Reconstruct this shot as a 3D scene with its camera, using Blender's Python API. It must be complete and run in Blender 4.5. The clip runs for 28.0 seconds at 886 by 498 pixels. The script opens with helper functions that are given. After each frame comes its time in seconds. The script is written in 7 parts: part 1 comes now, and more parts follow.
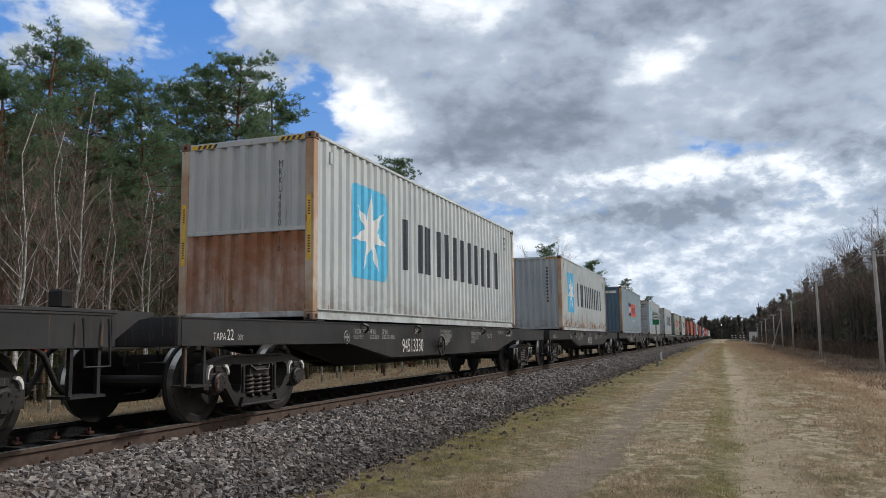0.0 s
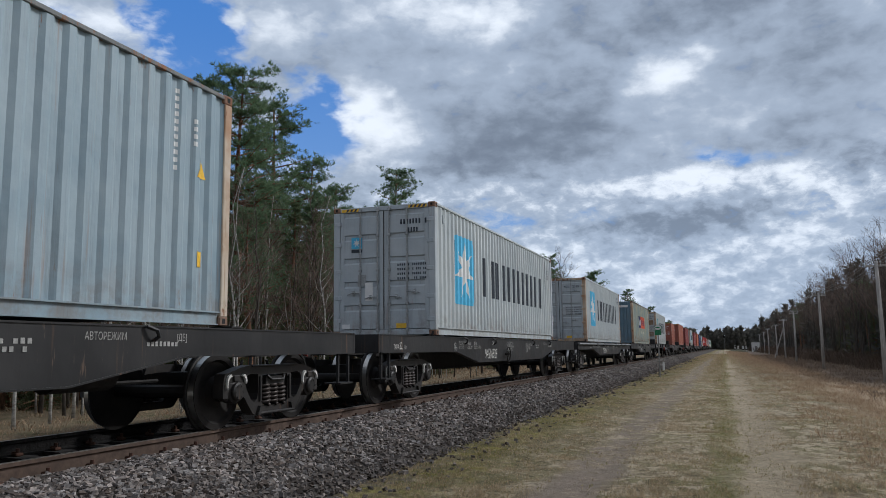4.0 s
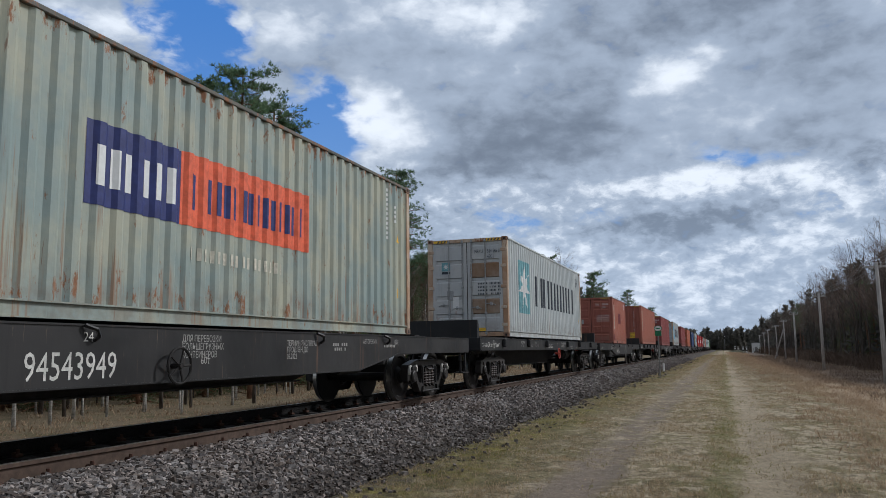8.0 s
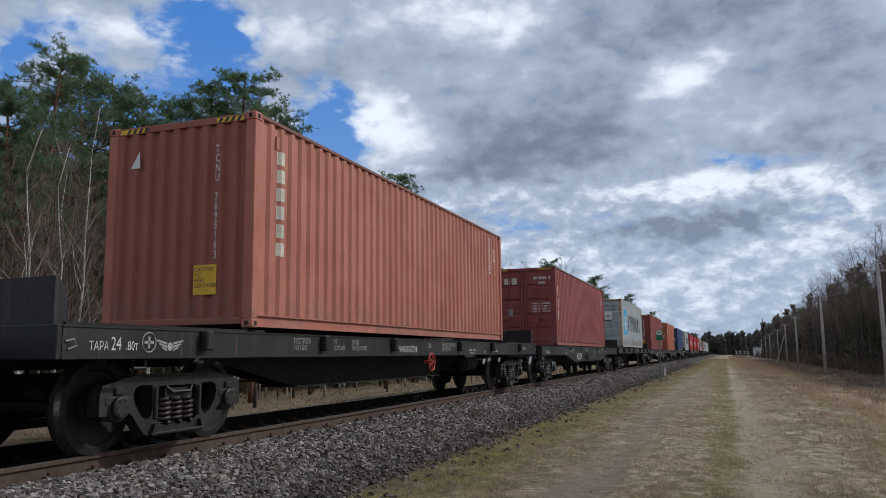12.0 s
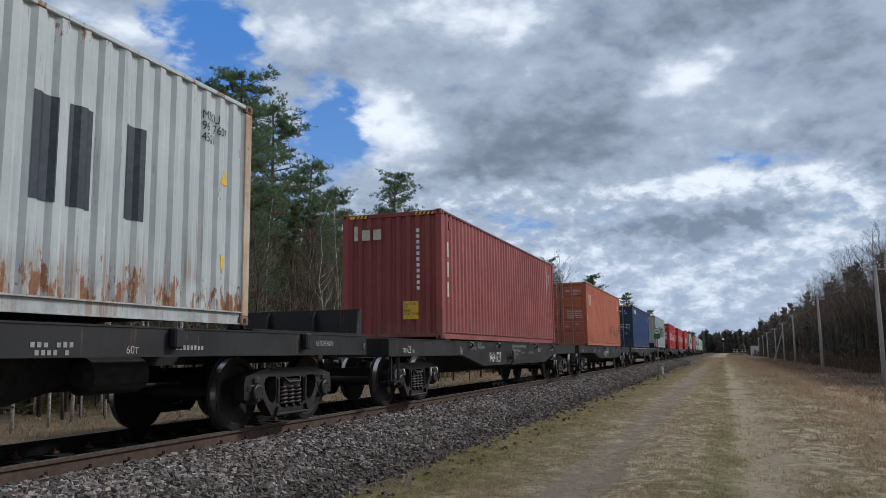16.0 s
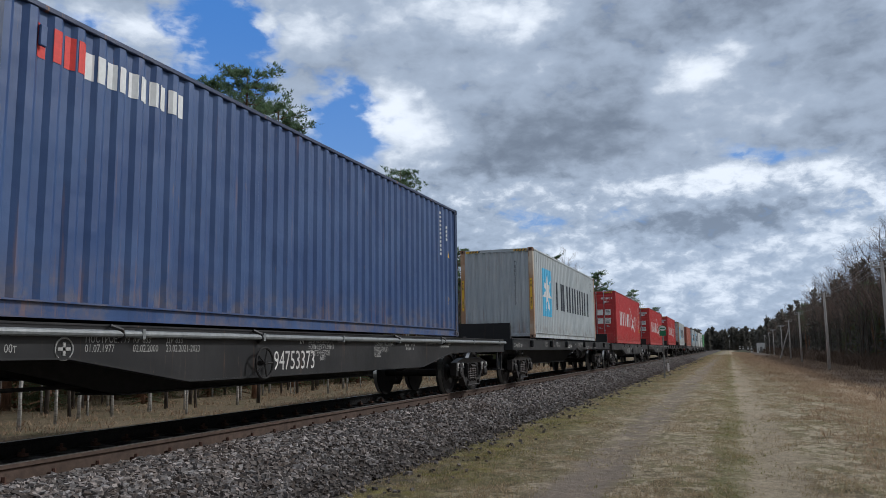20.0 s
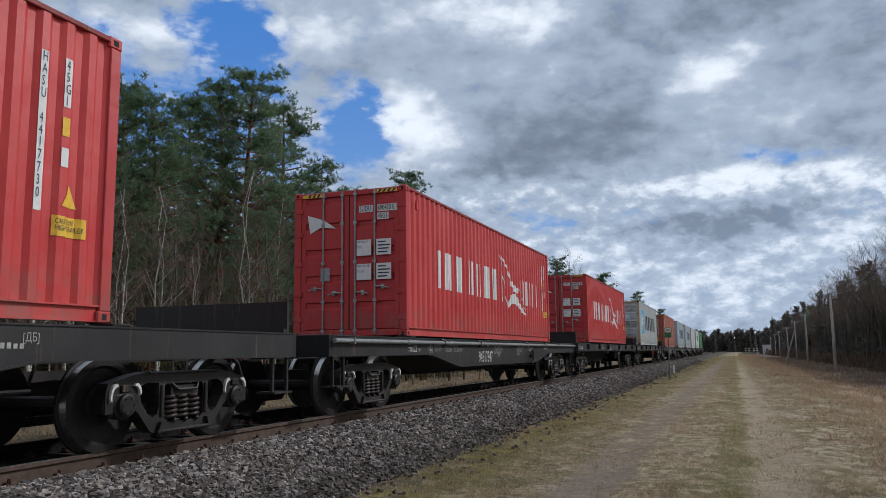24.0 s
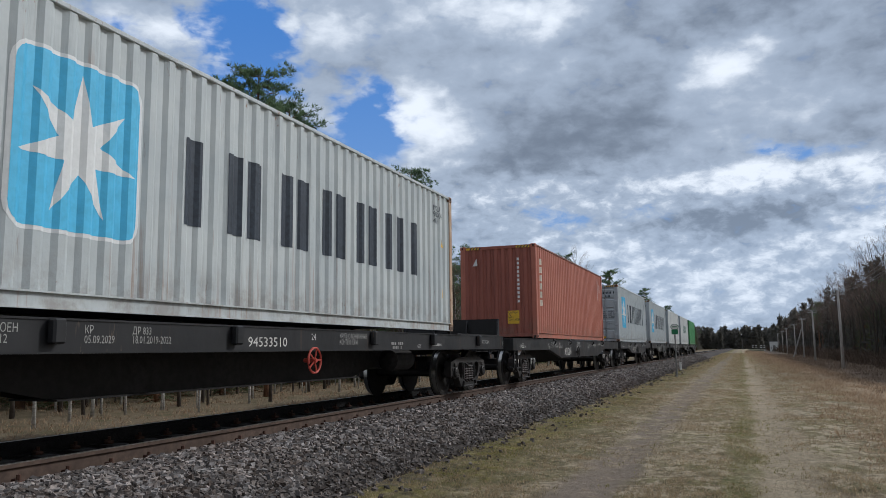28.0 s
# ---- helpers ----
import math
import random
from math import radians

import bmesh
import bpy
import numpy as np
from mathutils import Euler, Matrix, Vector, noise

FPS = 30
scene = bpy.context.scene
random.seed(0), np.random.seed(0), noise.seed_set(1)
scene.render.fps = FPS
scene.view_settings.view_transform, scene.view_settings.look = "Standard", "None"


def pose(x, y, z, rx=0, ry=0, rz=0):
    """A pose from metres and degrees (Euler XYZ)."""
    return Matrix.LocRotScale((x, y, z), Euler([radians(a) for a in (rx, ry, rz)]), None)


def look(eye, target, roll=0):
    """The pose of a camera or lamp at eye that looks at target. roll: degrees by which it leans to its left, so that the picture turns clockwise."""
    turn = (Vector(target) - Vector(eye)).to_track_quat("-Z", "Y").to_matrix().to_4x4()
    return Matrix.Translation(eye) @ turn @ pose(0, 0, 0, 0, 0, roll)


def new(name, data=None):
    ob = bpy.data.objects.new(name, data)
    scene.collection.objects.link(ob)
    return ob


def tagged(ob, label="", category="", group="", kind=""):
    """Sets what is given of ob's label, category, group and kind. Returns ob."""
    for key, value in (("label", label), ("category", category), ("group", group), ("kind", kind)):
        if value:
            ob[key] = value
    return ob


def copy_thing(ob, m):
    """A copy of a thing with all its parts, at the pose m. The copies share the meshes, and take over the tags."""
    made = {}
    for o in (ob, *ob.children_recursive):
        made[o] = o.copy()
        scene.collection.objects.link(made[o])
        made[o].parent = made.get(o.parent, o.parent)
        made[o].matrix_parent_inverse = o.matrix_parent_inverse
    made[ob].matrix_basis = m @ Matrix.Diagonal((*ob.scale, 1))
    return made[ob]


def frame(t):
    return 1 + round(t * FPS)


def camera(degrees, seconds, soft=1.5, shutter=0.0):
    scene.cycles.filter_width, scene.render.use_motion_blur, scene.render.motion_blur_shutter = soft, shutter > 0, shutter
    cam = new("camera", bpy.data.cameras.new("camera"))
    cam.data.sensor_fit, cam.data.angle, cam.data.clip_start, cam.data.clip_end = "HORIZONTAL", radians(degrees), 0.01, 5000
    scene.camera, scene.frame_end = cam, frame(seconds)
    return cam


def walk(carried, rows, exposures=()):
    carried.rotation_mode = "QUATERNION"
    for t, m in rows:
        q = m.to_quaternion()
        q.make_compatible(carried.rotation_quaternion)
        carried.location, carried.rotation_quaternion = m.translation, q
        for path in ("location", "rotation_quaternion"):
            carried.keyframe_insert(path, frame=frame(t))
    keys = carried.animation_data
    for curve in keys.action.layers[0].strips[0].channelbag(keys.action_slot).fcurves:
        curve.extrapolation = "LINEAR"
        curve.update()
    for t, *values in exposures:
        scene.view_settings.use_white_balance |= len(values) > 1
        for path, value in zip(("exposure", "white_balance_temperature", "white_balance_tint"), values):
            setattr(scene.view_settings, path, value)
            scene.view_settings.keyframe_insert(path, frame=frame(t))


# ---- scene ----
# ---- camera ----
cam = camera(59.29, 28.0, soft=0.6)
EYE = (6.942, 0.0, 0.959)
AIM = [(0, 19.46, 6.67), (0.5, 19.573, 6.629), (1, 19.591, 6.619), (1.5, 19.692, 6.626), (2, 19.693, 6.798), (2.5, 19.62, 7.05), (3, 19.611, 7.238), (3.5, 19.6, 7.363), (5.5, 19.531, 7.483), (6, 19.568, 7.503), (6.5, 19.581, 7.494), (7, 19.544, 7.55), (7.5, 19.54, 7.545), (8, 19.585, 7.489), (8.5, 19.705, 7.496), (9, 19.761, 7.627), (9.5, 19.797, 7.743), (10, 19.754, 7.751), (10.5, 19.74, 7.695), (11, 19.739, 7.723), (11.5, 19.666, 7.788), (12, 19.661, 7.803), (12.5, 19.616, 7.783), (14.5, 19.592, 7.682), (15, 19.588, 7.687), (15.5, 19.571, 7.682), (16, 19.502, 7.69), (16.5, 19.507, 7.676), (17, 19.542, 7.598), (17.5, 19.632, 7.566), (18, 19.617, 7.609), (18.5, 19.573, 7.572), (19, 19.621, 7.532), (19.5, 19.785, 7.482), (20, 19.899, 7.489), (20.5, 19.894, 7.504), (21, 19.946, 7.566), (21.5, 20.015, 7.699), (23.5, 20.167, 7.629), (24, 20.261, 7.624), (24.5, 20.269, 7.624), (25, 20.277, 7.63), (25.5, 20.306, 7.631), (26, 20.331, 7.631), (26.5, 20.335, 7.568), (27, 20.387, 7.38), (27.5, 20.567, 7.311), (28, 20.718, 7.4)]
LEAN = pose(0, 0, 0, 0, 0, -0.70)
walk(cam, [(t, pose(*EYE, 90 + tilt, 0, yaw) @ LEAN) for t, yaw, tilt in AIM],
     exposures=[(0, 0.24, 6350, 10), (1.2, 0.17, 6250, 10), (2.4, 0.04, 6050, 10), (3.5, 0.0, 6000, 10), (28, 0.0, 6000, 10)])

# ---- daylight ----
SUN_AZ, SUN_EL = 50.0, 36.0        # degrees to the right of the track's heading, above the horizon
world = bpy.data.worlds.new("sky")
scene.world = world
world.use_nodes = True
wt = world.node_tree
sky = wt.nodes.new("ShaderNodeTexSky")
sky.sky_type, sky.sun_disc = "NISHITA", False
sky.sun_elevation, sky.sun_rotation = radians(SUN_EL), radians(SUN_AZ)
sky.air_density, sky.dust_density, sky.ozone_density = 1.0, 2.0, 1.0
# broken cloud all round: the clear sky shows through half of it
veil = wt.nodes.new("ShaderNodeTexNoise")
veil.inputs["Scale"].default_value, veil.inputs["Detail"].default_value = 2.2, 4.0
where = wt.nodes.new("ShaderNodeTexCoord")
wt.links.new(where.outputs["Generated"], veil.inputs["Vector"])
spread = wt.nodes.new("ShaderNodeMapRange")
for i, v in ((1, 0.38), (2, 0.55), (3, 0.25), (4, 0.95)):
    spread.inputs[i].default_value = v
wt.links.new(veil.outputs["Fac"], spread.inputs[0])
cloudy = wt.nodes.new("ShaderNodeMix")
cloudy.data_type = "RGBA"
wt.links.new(spread.outputs[0], cloudy.inputs[0])
wt.links.new(sky.outputs[0], cloudy.inputs[6])
cloudy.inputs[7].default_value = (5.9, 6.05, 6.3, 1)
wt.links.new(cloudy.outputs[2], wt.nodes["Background"].inputs[0])
wt.nodes["Background"].inputs[1].default_value = 0.10
sun_data = bpy.data.lights.new("sun", "SUN")
sun_data.energy, sun_data.angle, sun_data.color = 2.2, radians(3.0), (1.0, 0.97, 0.91)
sun = new("sun", sun_data)
sun_dir = Vector((math.sin(radians(SUN_AZ)) * math.cos(radians(SUN_EL)), math.cos(radians(SUN_AZ)) * math.cos(radians(SUN_EL)), math.sin(radians(SUN_EL))))
sun.matrix_world = look(sun_dir * 60, (0, 0, 0))

# ---- node helpers ----


class Nodes:
    """A material with short calls to add nodes."""

    def __init__(self, name):
        self.m = bpy.data.materials.new(name)
        self.m.use_nodes = True
        self.t = self.m.node_tree
        self.bsdf = self.t.nodes["Principled BSDF"]
        self.coord = self.t.nodes.new("ShaderNodeTexCoord")

    def add(self, kind, **ins):
        n = self.t.nodes.new("ShaderNode" + kind)
        for k, v in ins.items():
            self.put(n.inputs[k.replace("_", " ")], v)
        return n

    def put(self, socket, v):
        if isinstance(v, bpy.types.NodeSocket):
            self.t.links.new(v, socket)
        elif isinstance(v, tuple) and len(v) == 3 and socket.type == "RGBA":
            socket.default_value = (*v, 1)
        else:
            socket.default_value = v

    def vec(self, scale=(1, 1, 1), source="Object", loc=(0, 0, 0)):
        n = self.add("Mapping")
        n.inputs["Scale"].default_value, n.inputs["Location"].default_value = scale, loc
        self.t.links.new(self.coord.outputs[source], n.inputs["Vector"])
        return n.outputs[0]

    def noise(self, scale, detail=4.0, rough=0.6, vec=None):
        n = self.add("TexNoise", Scale=scale, Detail=detail, Roughness=rough)
        self.put(n.inputs["Vector"], vec if vec is not None else self.coord.outputs["Object"])
        return n.outputs["Fac"]

    def ramp(self, v, a, b, lo=0.0, hi=1.0):
        n = self.add("MapRange")
        n.interpolation_type = "SMOOTHSTEP"
        for i, x in enumerate((v, a, b, lo, hi)):
            self.put(n.inputs[i], x)
        return n.outputs[0]

    def math(self, op, a, b=0.0):
        n = self.t.nodes.new("ShaderNodeMath")
        n.operation = op
        self.put(n.inputs[0], a)
        self.put(n.inputs[1], b)
        return n.outputs[0]

    def mix(self, f, a, b, blend="MIX"):
        n = self.t.nodes.new("ShaderNodeMix")
        n.data_type, n.blend_type = "RGBA", blend
        self.put(n.inputs[0], f)
        self.put(n.inputs[6], a)
        self.put(n.inputs[7], b)
        return n.outputs[2]

    def xyz(self, v=None):
        n = self.t.nodes.new("ShaderNodeSeparateXYZ")
        self.put(n.inputs[0], v if v is not None else self.coord.outputs["Object"])
        return n.outputs

    def bump(self, h, strength=0.3, distance=0.01):
        n = self.add("Bump", Strength=strength, Distance=distance, Height=h)
        self.t.links.new(n.outputs[0], self.bsdf.inputs["Normal"])

    def done(self, color, rough=0.6, metal=0.0, spec=0.5):
        self.put(self.bsdf.inputs["Base Color"], color)
        self.put(self.bsdf.inputs["Roughness"], rough)
        self.put(self.bsdf.inputs["Metallic"], metal)
        self.put(self.bsdf.inputs["Specular IOR Level"], spec)
        return self.m


def scaled(c, k):
    return tuple(min(1.0, x * k) for x in c)


def painted(name, base, faded=None, rust=0.3, rough=0.5, low_rust=0.25, seed=0.0, high=0.10, dirt=0.5, dent=0.35, scrape=0.0):
    """Sheet-steel paint: chalky fading, dents, downward dirt and rust streaks, rust along the edges."""
    n = Nodes(name)
    faded = faded or scaled(base, 1.25)
    r = n.add("ObjectInfo").outputs["Random"]
    shift = n.add("CombineXYZ", X=n.math("MULTIPLY", r, 37.0), Y=n.math("MULTIPLY", r, 53.0), Z=n.math("MULTIPLY", r, 11.0)).outputs[0]

    def spot(scale, loc):
        v = n.add("VectorMath")
        n.t.links.new(n.coord.outputs["Object"], v.inputs[0])
        n.t.links.new(shift, v.inputs[1])
        m = n.add("Mapping")
        n.t.links.new(v.outputs[0], m.inputs["Vector"])
        m.inputs["Scale"].default_value, m.inputs["Location"].default_value = scale, loc
        return m.outputs[0]
    fade = n.noise(0.9, 5, 0.65, spot((1, 1, 1), (seed * 7.3, seed * 3.1, seed * 1.7)))
    streak = n.noise(1.0, 6, 0.75, spot((6, 6, 0.45), (seed, 0, 0)))
    col = n.mix(n.ramp(fade, 0.35, 0.7), base, faded)
    col = n.mix(n.ramp(streak, 0.50, 0.78, 0, 0.55), col, scaled(base, 0.45))
    z = n.xyz()[2]
    soil = n.math("MULTIPLY", n.ramp(z, 0.75, 0.1, 0.0, dirt), n.ramp(n.noise(3.0, 6, 0.7, spot((1, 1, 1), (0, 0, seed))), 0.4, 0.65))
    col = n.mix(soil, col, (0.17, 0.13, 0.10))
    spots = n.noise(6.0, 8, 0.75, spot((1, 1, 0.35), (0, seed, seed)))
    low = n.math("MULTIPLY", n.ramp(z, 0.85, 0.2, 0.0, 0.2 * low_rust), n.ramp(z, 0.15, 0.18))
    top = n.ramp(z, 2.45, 2.87, 0.0, high)
    mask = n.math("ADD", n.math("ADD", spots, low), top)
    edge = 0.74 - 0.14 * rust
    rcol = n.mix(n.noise(20, 4), (0.10, 0.035, 0.015), (0.32, 0.15, 0.07))
    drips = n.math("MULTIPLY", n.ramp(n.math("ADD", n.noise(1.0, 5, 0.7, spot((11, 11, 0.35), (seed, 4, 2))), n.ramp(z, 1.1, 0.3, 0.0, 0.16 * low_rust)), 0.58, 0.70), n.ramp(n.noise(0.7, 3, 0.5, spot((1, 1, 1), (seed, 9, 0))), 0.44, 0.58, 0, 0.25 + 0.5 * rust))
    col = n.mix(drips, col, (0.24, 0.12, 0.06))
    col = n.mix(n.ramp(mask, edge, edge + 0.07, 0, min(1.0, 0.45 + rust)), col, rcol)
    marks = n.math("MULTIPLY", n.ramp(n.noise(1.0, 4, 0.65, spot((26, 26, 2.2), (seed, 1, 6))), 0.64, 0.70), n.ramp(n.noise(0.8, 3, 0.5, spot((1, 1, 1), (3, seed, 1))), 0.45, 0.60, 0.0, 0.25 + 0.6 * rust))
    col = n.mix(marks, col, n.mix(n.noise(3.0, 2), (0.07, 0.04, 0.028), (0.30, 0.20, 0.14)))
    if scrape:      # a band of bared, darkened steel where the wall has been dragged along something
        y = n.xyz()[1]
        band = n.math("MULTIPLY", n.ramp(z, 0.25, 0.75), n.ramp(z, 1.45, 1.0))
        torn = n.math("ADD", n.noise(1.0, 6, 0.72, spot((5, 5, 1.3), (2, seed, 3))), n.math("MULTIPLY", band, 0.17))
        torn = n.math("MULTIPLY", n.ramp(torn, 0.66, 0.71, 0.0, scrape), n.math("MULTIPLY", n.ramp(y, 0.5, 2.5), n.ramp(z, 0.2, 0.4)))
        col = n.mix(torn, col, n.mix(n.noise(14, 4), (0.055, 0.035, 0.028), (0.20, 0.11, 0.08)))
    relief = n.math("ADD", n.math("MULTIPLY", n.noise(1.7, 3, 0.5, spot((1, 1, 1), (seed, 2, 5))), 1.0), n.math("MULTIPLY", n.noise(45, 4), 0.04))
    n.bump(relief, dent, 0.10)
    return n.done(col, n.ramp(fade, 0.3, 0.8, rough, rough + 0.2), 0.0, 0.35)


def plain(name, base, var=0.25, scale=8.0, rough=0.7, metal=0.0, bump=0.2, dist=0.005, spec=0.3, stretch=(1, 1, 1)):
    n = Nodes(name)
    a = n.noise(scale, 6, 0.7, n.vec(stretch))
    b = n.noise(scale * 0.12, 3, 0.5)
    col = n.mix(n.ramp(a, 0.3, 0.7), scaled(base, 1 - var), scaled(base, 1 + var))
    col = n.mix(n.ramp(b, 0.35, 0.7, 0, 0.5), col, scaled(base, 1 - 1.3 * var))
    if bump:
        n.bump(a, bump, dist)
    return n.done(col, rough, metal, spec)


def per_piece(name, base, spread=0.4, rough=0.85, var=0.2, scale=25.0, island=True, tint=None, thin=0.0):
    """A material whose pieces differ from each other."""
    n = Nodes(name)
    if island:
        r = n.add("NewGeometry").outputs["Random Per Island"]
    else:
        r = n.add("ObjectInfo").outputs["Random"]
    col = n.mix(r, scaled(base, 1 - spread), tint or scaled(base, 1 + spread))
    col = n.mix(n.ramp(n.noise(scale, 4), 0.35, 0.7, 0, 1), scaled(base, 1 - var), col)
    if thin:      # leaf or blade: lets light through
        back = n.add("BsdfTranslucent", Color=col)
        both = n.add("MixShader", Fac=thin)
        n.t.links.new(n.bsdf.outputs[0], both.inputs[1])
        n.t.links.new(back.outputs[0], both.inputs[2])
        n.t.links.new(both.outputs[0], n.t.nodes["Material Output"].inputs[0])
    return n.done(col, rough, 0.0, 0.25)


# ---- mesh helpers ----


class Shape:
    """Vertices and faces gathered from simple solids."""

    def __init__(self):
        self.v, self.f = [], []

    def poly(self, pts, faces):
        o = len(self.v)
        self.v += [tuple(p) for p in pts]
        self.f += [tuple(o + i for i in f) for f in faces]
        return self

    def box(self, x0, x1, y0, y1, z0, z1, c=0.0):
        """A box, with chamfered edges when c is given."""
        if x0 > x1: x0, x1 = x1, x0
        if y0 > y1: y0, y1 = y1, y0
        if z0 > z1: z0, z1 = z1, z0
        if not c:
            p = [(x, y, z) for z in (z0, z1) for y in (y0, y1) for x in (x0, x1)]
            return self.poly(p, [(0, 2, 3, 1), (4, 5, 7, 6), (0, 1, 5, 4), (2, 6, 7, 3), (0, 4, 6, 2), (1, 3, 7, 5)])
        p, at = [], {}
        for ix, x in enumerate((x0, x1)):
            for iy, y in enumerate((y0, y1)):
                for iz, z in enumerate((z0, z1)):
                    dx, dy, dz = (c if not ix else -c), (c if not iy else -c), (c if not iz else -c)
                    for a, q in enumerate(((x, y + dy, z + dz), (x + dx, y, z + dz), (x + dx, y + dy, z))):
                        at[ix, iy, iz, a] = len(p)
                        p.append(q)
        f = []
        for s in (0, 1):
            k = [(0, 0), (1, 0), (1, 1), (0, 1)]
            f.append([at[s, i, j, 0] for i, j in (k if s else k[::-1])])
            f.append([at[i, s, j, 1] for i, j in (k[::-1] if s else k)])
            f.append([at[i, j, s, 2] for i, j in (k if s else k[::-1])])
        for i in (0, 1):
            for j in (0, 1):
                e = [at[0, i, j, 1], at[1, i, j, 1], at[1, i, j, 2], at[0, i, j, 2]]
                f.append(e if i == j else e[::-1])
                e = [at[i, 0, j, 2], at[i, 1, j, 2], at[i, 1, j, 0], at[i, 0, j, 0]]
                f.append(e if i == j else e[::-1])
                e = [at[i, j, 0, 0], at[i, j, 1, 0], at[i, j, 1, 1], at[i, j, 0, 1]]
                f.append(e if i == j else e[::-1])
                for l in (0, 1):
                    e = [at[i, j, l, 0], at[i, j, l, 1], at[i, j, l, 2]]
                    f.append(e if (i + j + l) % 2 else e[::-1])
        return self.poly(p, f)

    def prism(self, outline, a, b, axis="x"):
        """An outline in the two other axes, pushed from a to b along the axis."""
        k = len(outline)
        def at(u, v, w):
            return {"x": (w, u, v), "y": (u, w, v), "z": (u, v, w)}[axis]
        pts = [at(u, v, a) for u, v in outline] + [at(u, v, b) for u, v in outline]
        faces = [tuple(range(k))[::-1], tuple(range(k, 2 * k))] + [(i, (i + 1) % k, k + (i + 1) % k, k + i) for i in range(k)]
        return self.poly(pts, faces)

    def tube(self, pts, radii, sides=8, caps=True):
        """A round bar through the points."""
        pts = [Vector(p) for p in pts]
        if not isinstance(radii, (list, tuple)):
            radii = [radii] * len(pts)
        o = len(self.v)
        for i, p in enumerate(pts):
            d = (pts[min(i + 1, len(pts) - 1)] - pts[max(i - 1, 0)]).normalized()
            s = d.orthogonal().normalized() if abs(d.z) > 0.9 else d.cross(Vector((0, 0, 1))).normalized()
            u = d.cross(s)
            for j in range(sides):
                a = 2 * math.pi * j / sides
                self.v.append(tuple(p + (s * math.cos(a) + u * math.sin(a)) * radii[i]))
        for i in range(len(pts) - 1):
            for j in range(sides):
                q = o + i * sides
                self.f.append((q + j, q + (j + 1) % sides, q + sides + (j + 1) % sides, q + sides + j))
        if caps:
            self.f.append(tuple(range(o, o + sides))[::-1])
            self.f.append(tuple(range(o + (len(pts) - 1) * sides, o + len(pts) * sides)))
        return self

    def disc(self, profile, centre, axis="x", seg=24):
        """A turned body: (distance along the axis, radius) pairs round the axis."""
        o = len(self.v)
        for d, r in profile:
            for j in range(seg):
                a = 2 * math.pi * j / seg
                q = {"x": (d, r * math.cos(a), r * math.sin(a)), "y": (r * math.cos(a), d, r * math.sin(a)), "z": (r * math.cos(a), r * math.sin(a), d)}[axis]
                self.v.append((centre[0] + q[0], centre[1] + q[1], centre[2] + q[2]))
        for i in range(len(profile) - 1):
            for j in range(seg):
                q = o + i * seg
                self.f.append((q + j, q + (j + 1) % seg, q + seg + (j + 1) % seg, q + seg + j))
        self.f.append(tuple(range(o, o + seg)))
        self.f.append(tuple(range(o + (len(profile) - 1) * seg, o + len(profile) * seg)))
        return self

    def mesh(self, name, material, smooth=False):
        me = bpy.data.meshes.new(name)
        me.from_pydata(self.v, [], self.f)
        me.materials.append(material)
        if smooth:
            me.polygons.foreach_set("use_smooth", [True] * len(me.polygons))
        me.update()
        return me


def fixed(me):
    """Turns the faces outwards."""
    bm = bmesh.new()
    bm.from_mesh(me)
    bmesh.ops.recalc_face_normals(bm, faces=bm.faces)
    bm.to_mesh(me)
    bm.free()
    return me


def part(name, shape, material, parent, label="", smooth=False, at=None):
    """Links a shape or a finished mesh as one mesh object under a thing or a part."""
    me = shape if isinstance(shape, bpy.types.Mesh) else fixed(shape.mesh(name, material, smooth))
    ob = new(name, me)
    ob.parent = parent
    if at is not None:
        ob.matrix_basis = at
    if label:
        ob["label"] = label
    return ob


def thing(name, label, category, group="", kind="", at=None):
    ob = new(name)
    ob.empty_display_size = 0.2
    if at is not None:
        ob.matrix_basis = at
    return tagged(ob, label, category, group, kind)


def written(body, size, material, squeeze=1.0, front=False):
    """Stencilled letters as a thin mesh, standing in the plane of y (reading away) and z, facing +x."""
    cu = bpy.data.curves.new("writing", "FONT")
    cu.body, cu.size, cu.extrude, cu.resolution_u, cu.space_line = body, size, 0.0, 2, 0.85
    ob = bpy.data.objects.new("writing", cu)
    me = bpy.data.meshes.new_from_object(ob)
    bpy.data.objects.remove(ob)
    if front:      # on the end of a thing, facing -y
        me.transform(Matrix(((squeeze, 0, 0, 0), (0, 0, -1, 0), (0, 1, 0, 0), (0, 0, 0, 1))))
    else:
        me.transform(Matrix(((0, 0, 1, 0), (squeeze, 0, 0, 0), (0, 1, 0, 0), (0, 0, 0, 1))))
    me.materials.clear()
    me.materials.append(material)
    return me


def upright(body, size, material, squeeze=0.7, front=False):
    """Characters one below the other."""
    return written("\n".join(body), size, material, squeeze, front)


# ---- materials of the ground and the track ----
RUT_L, RUT_R = 5.25, 7.3


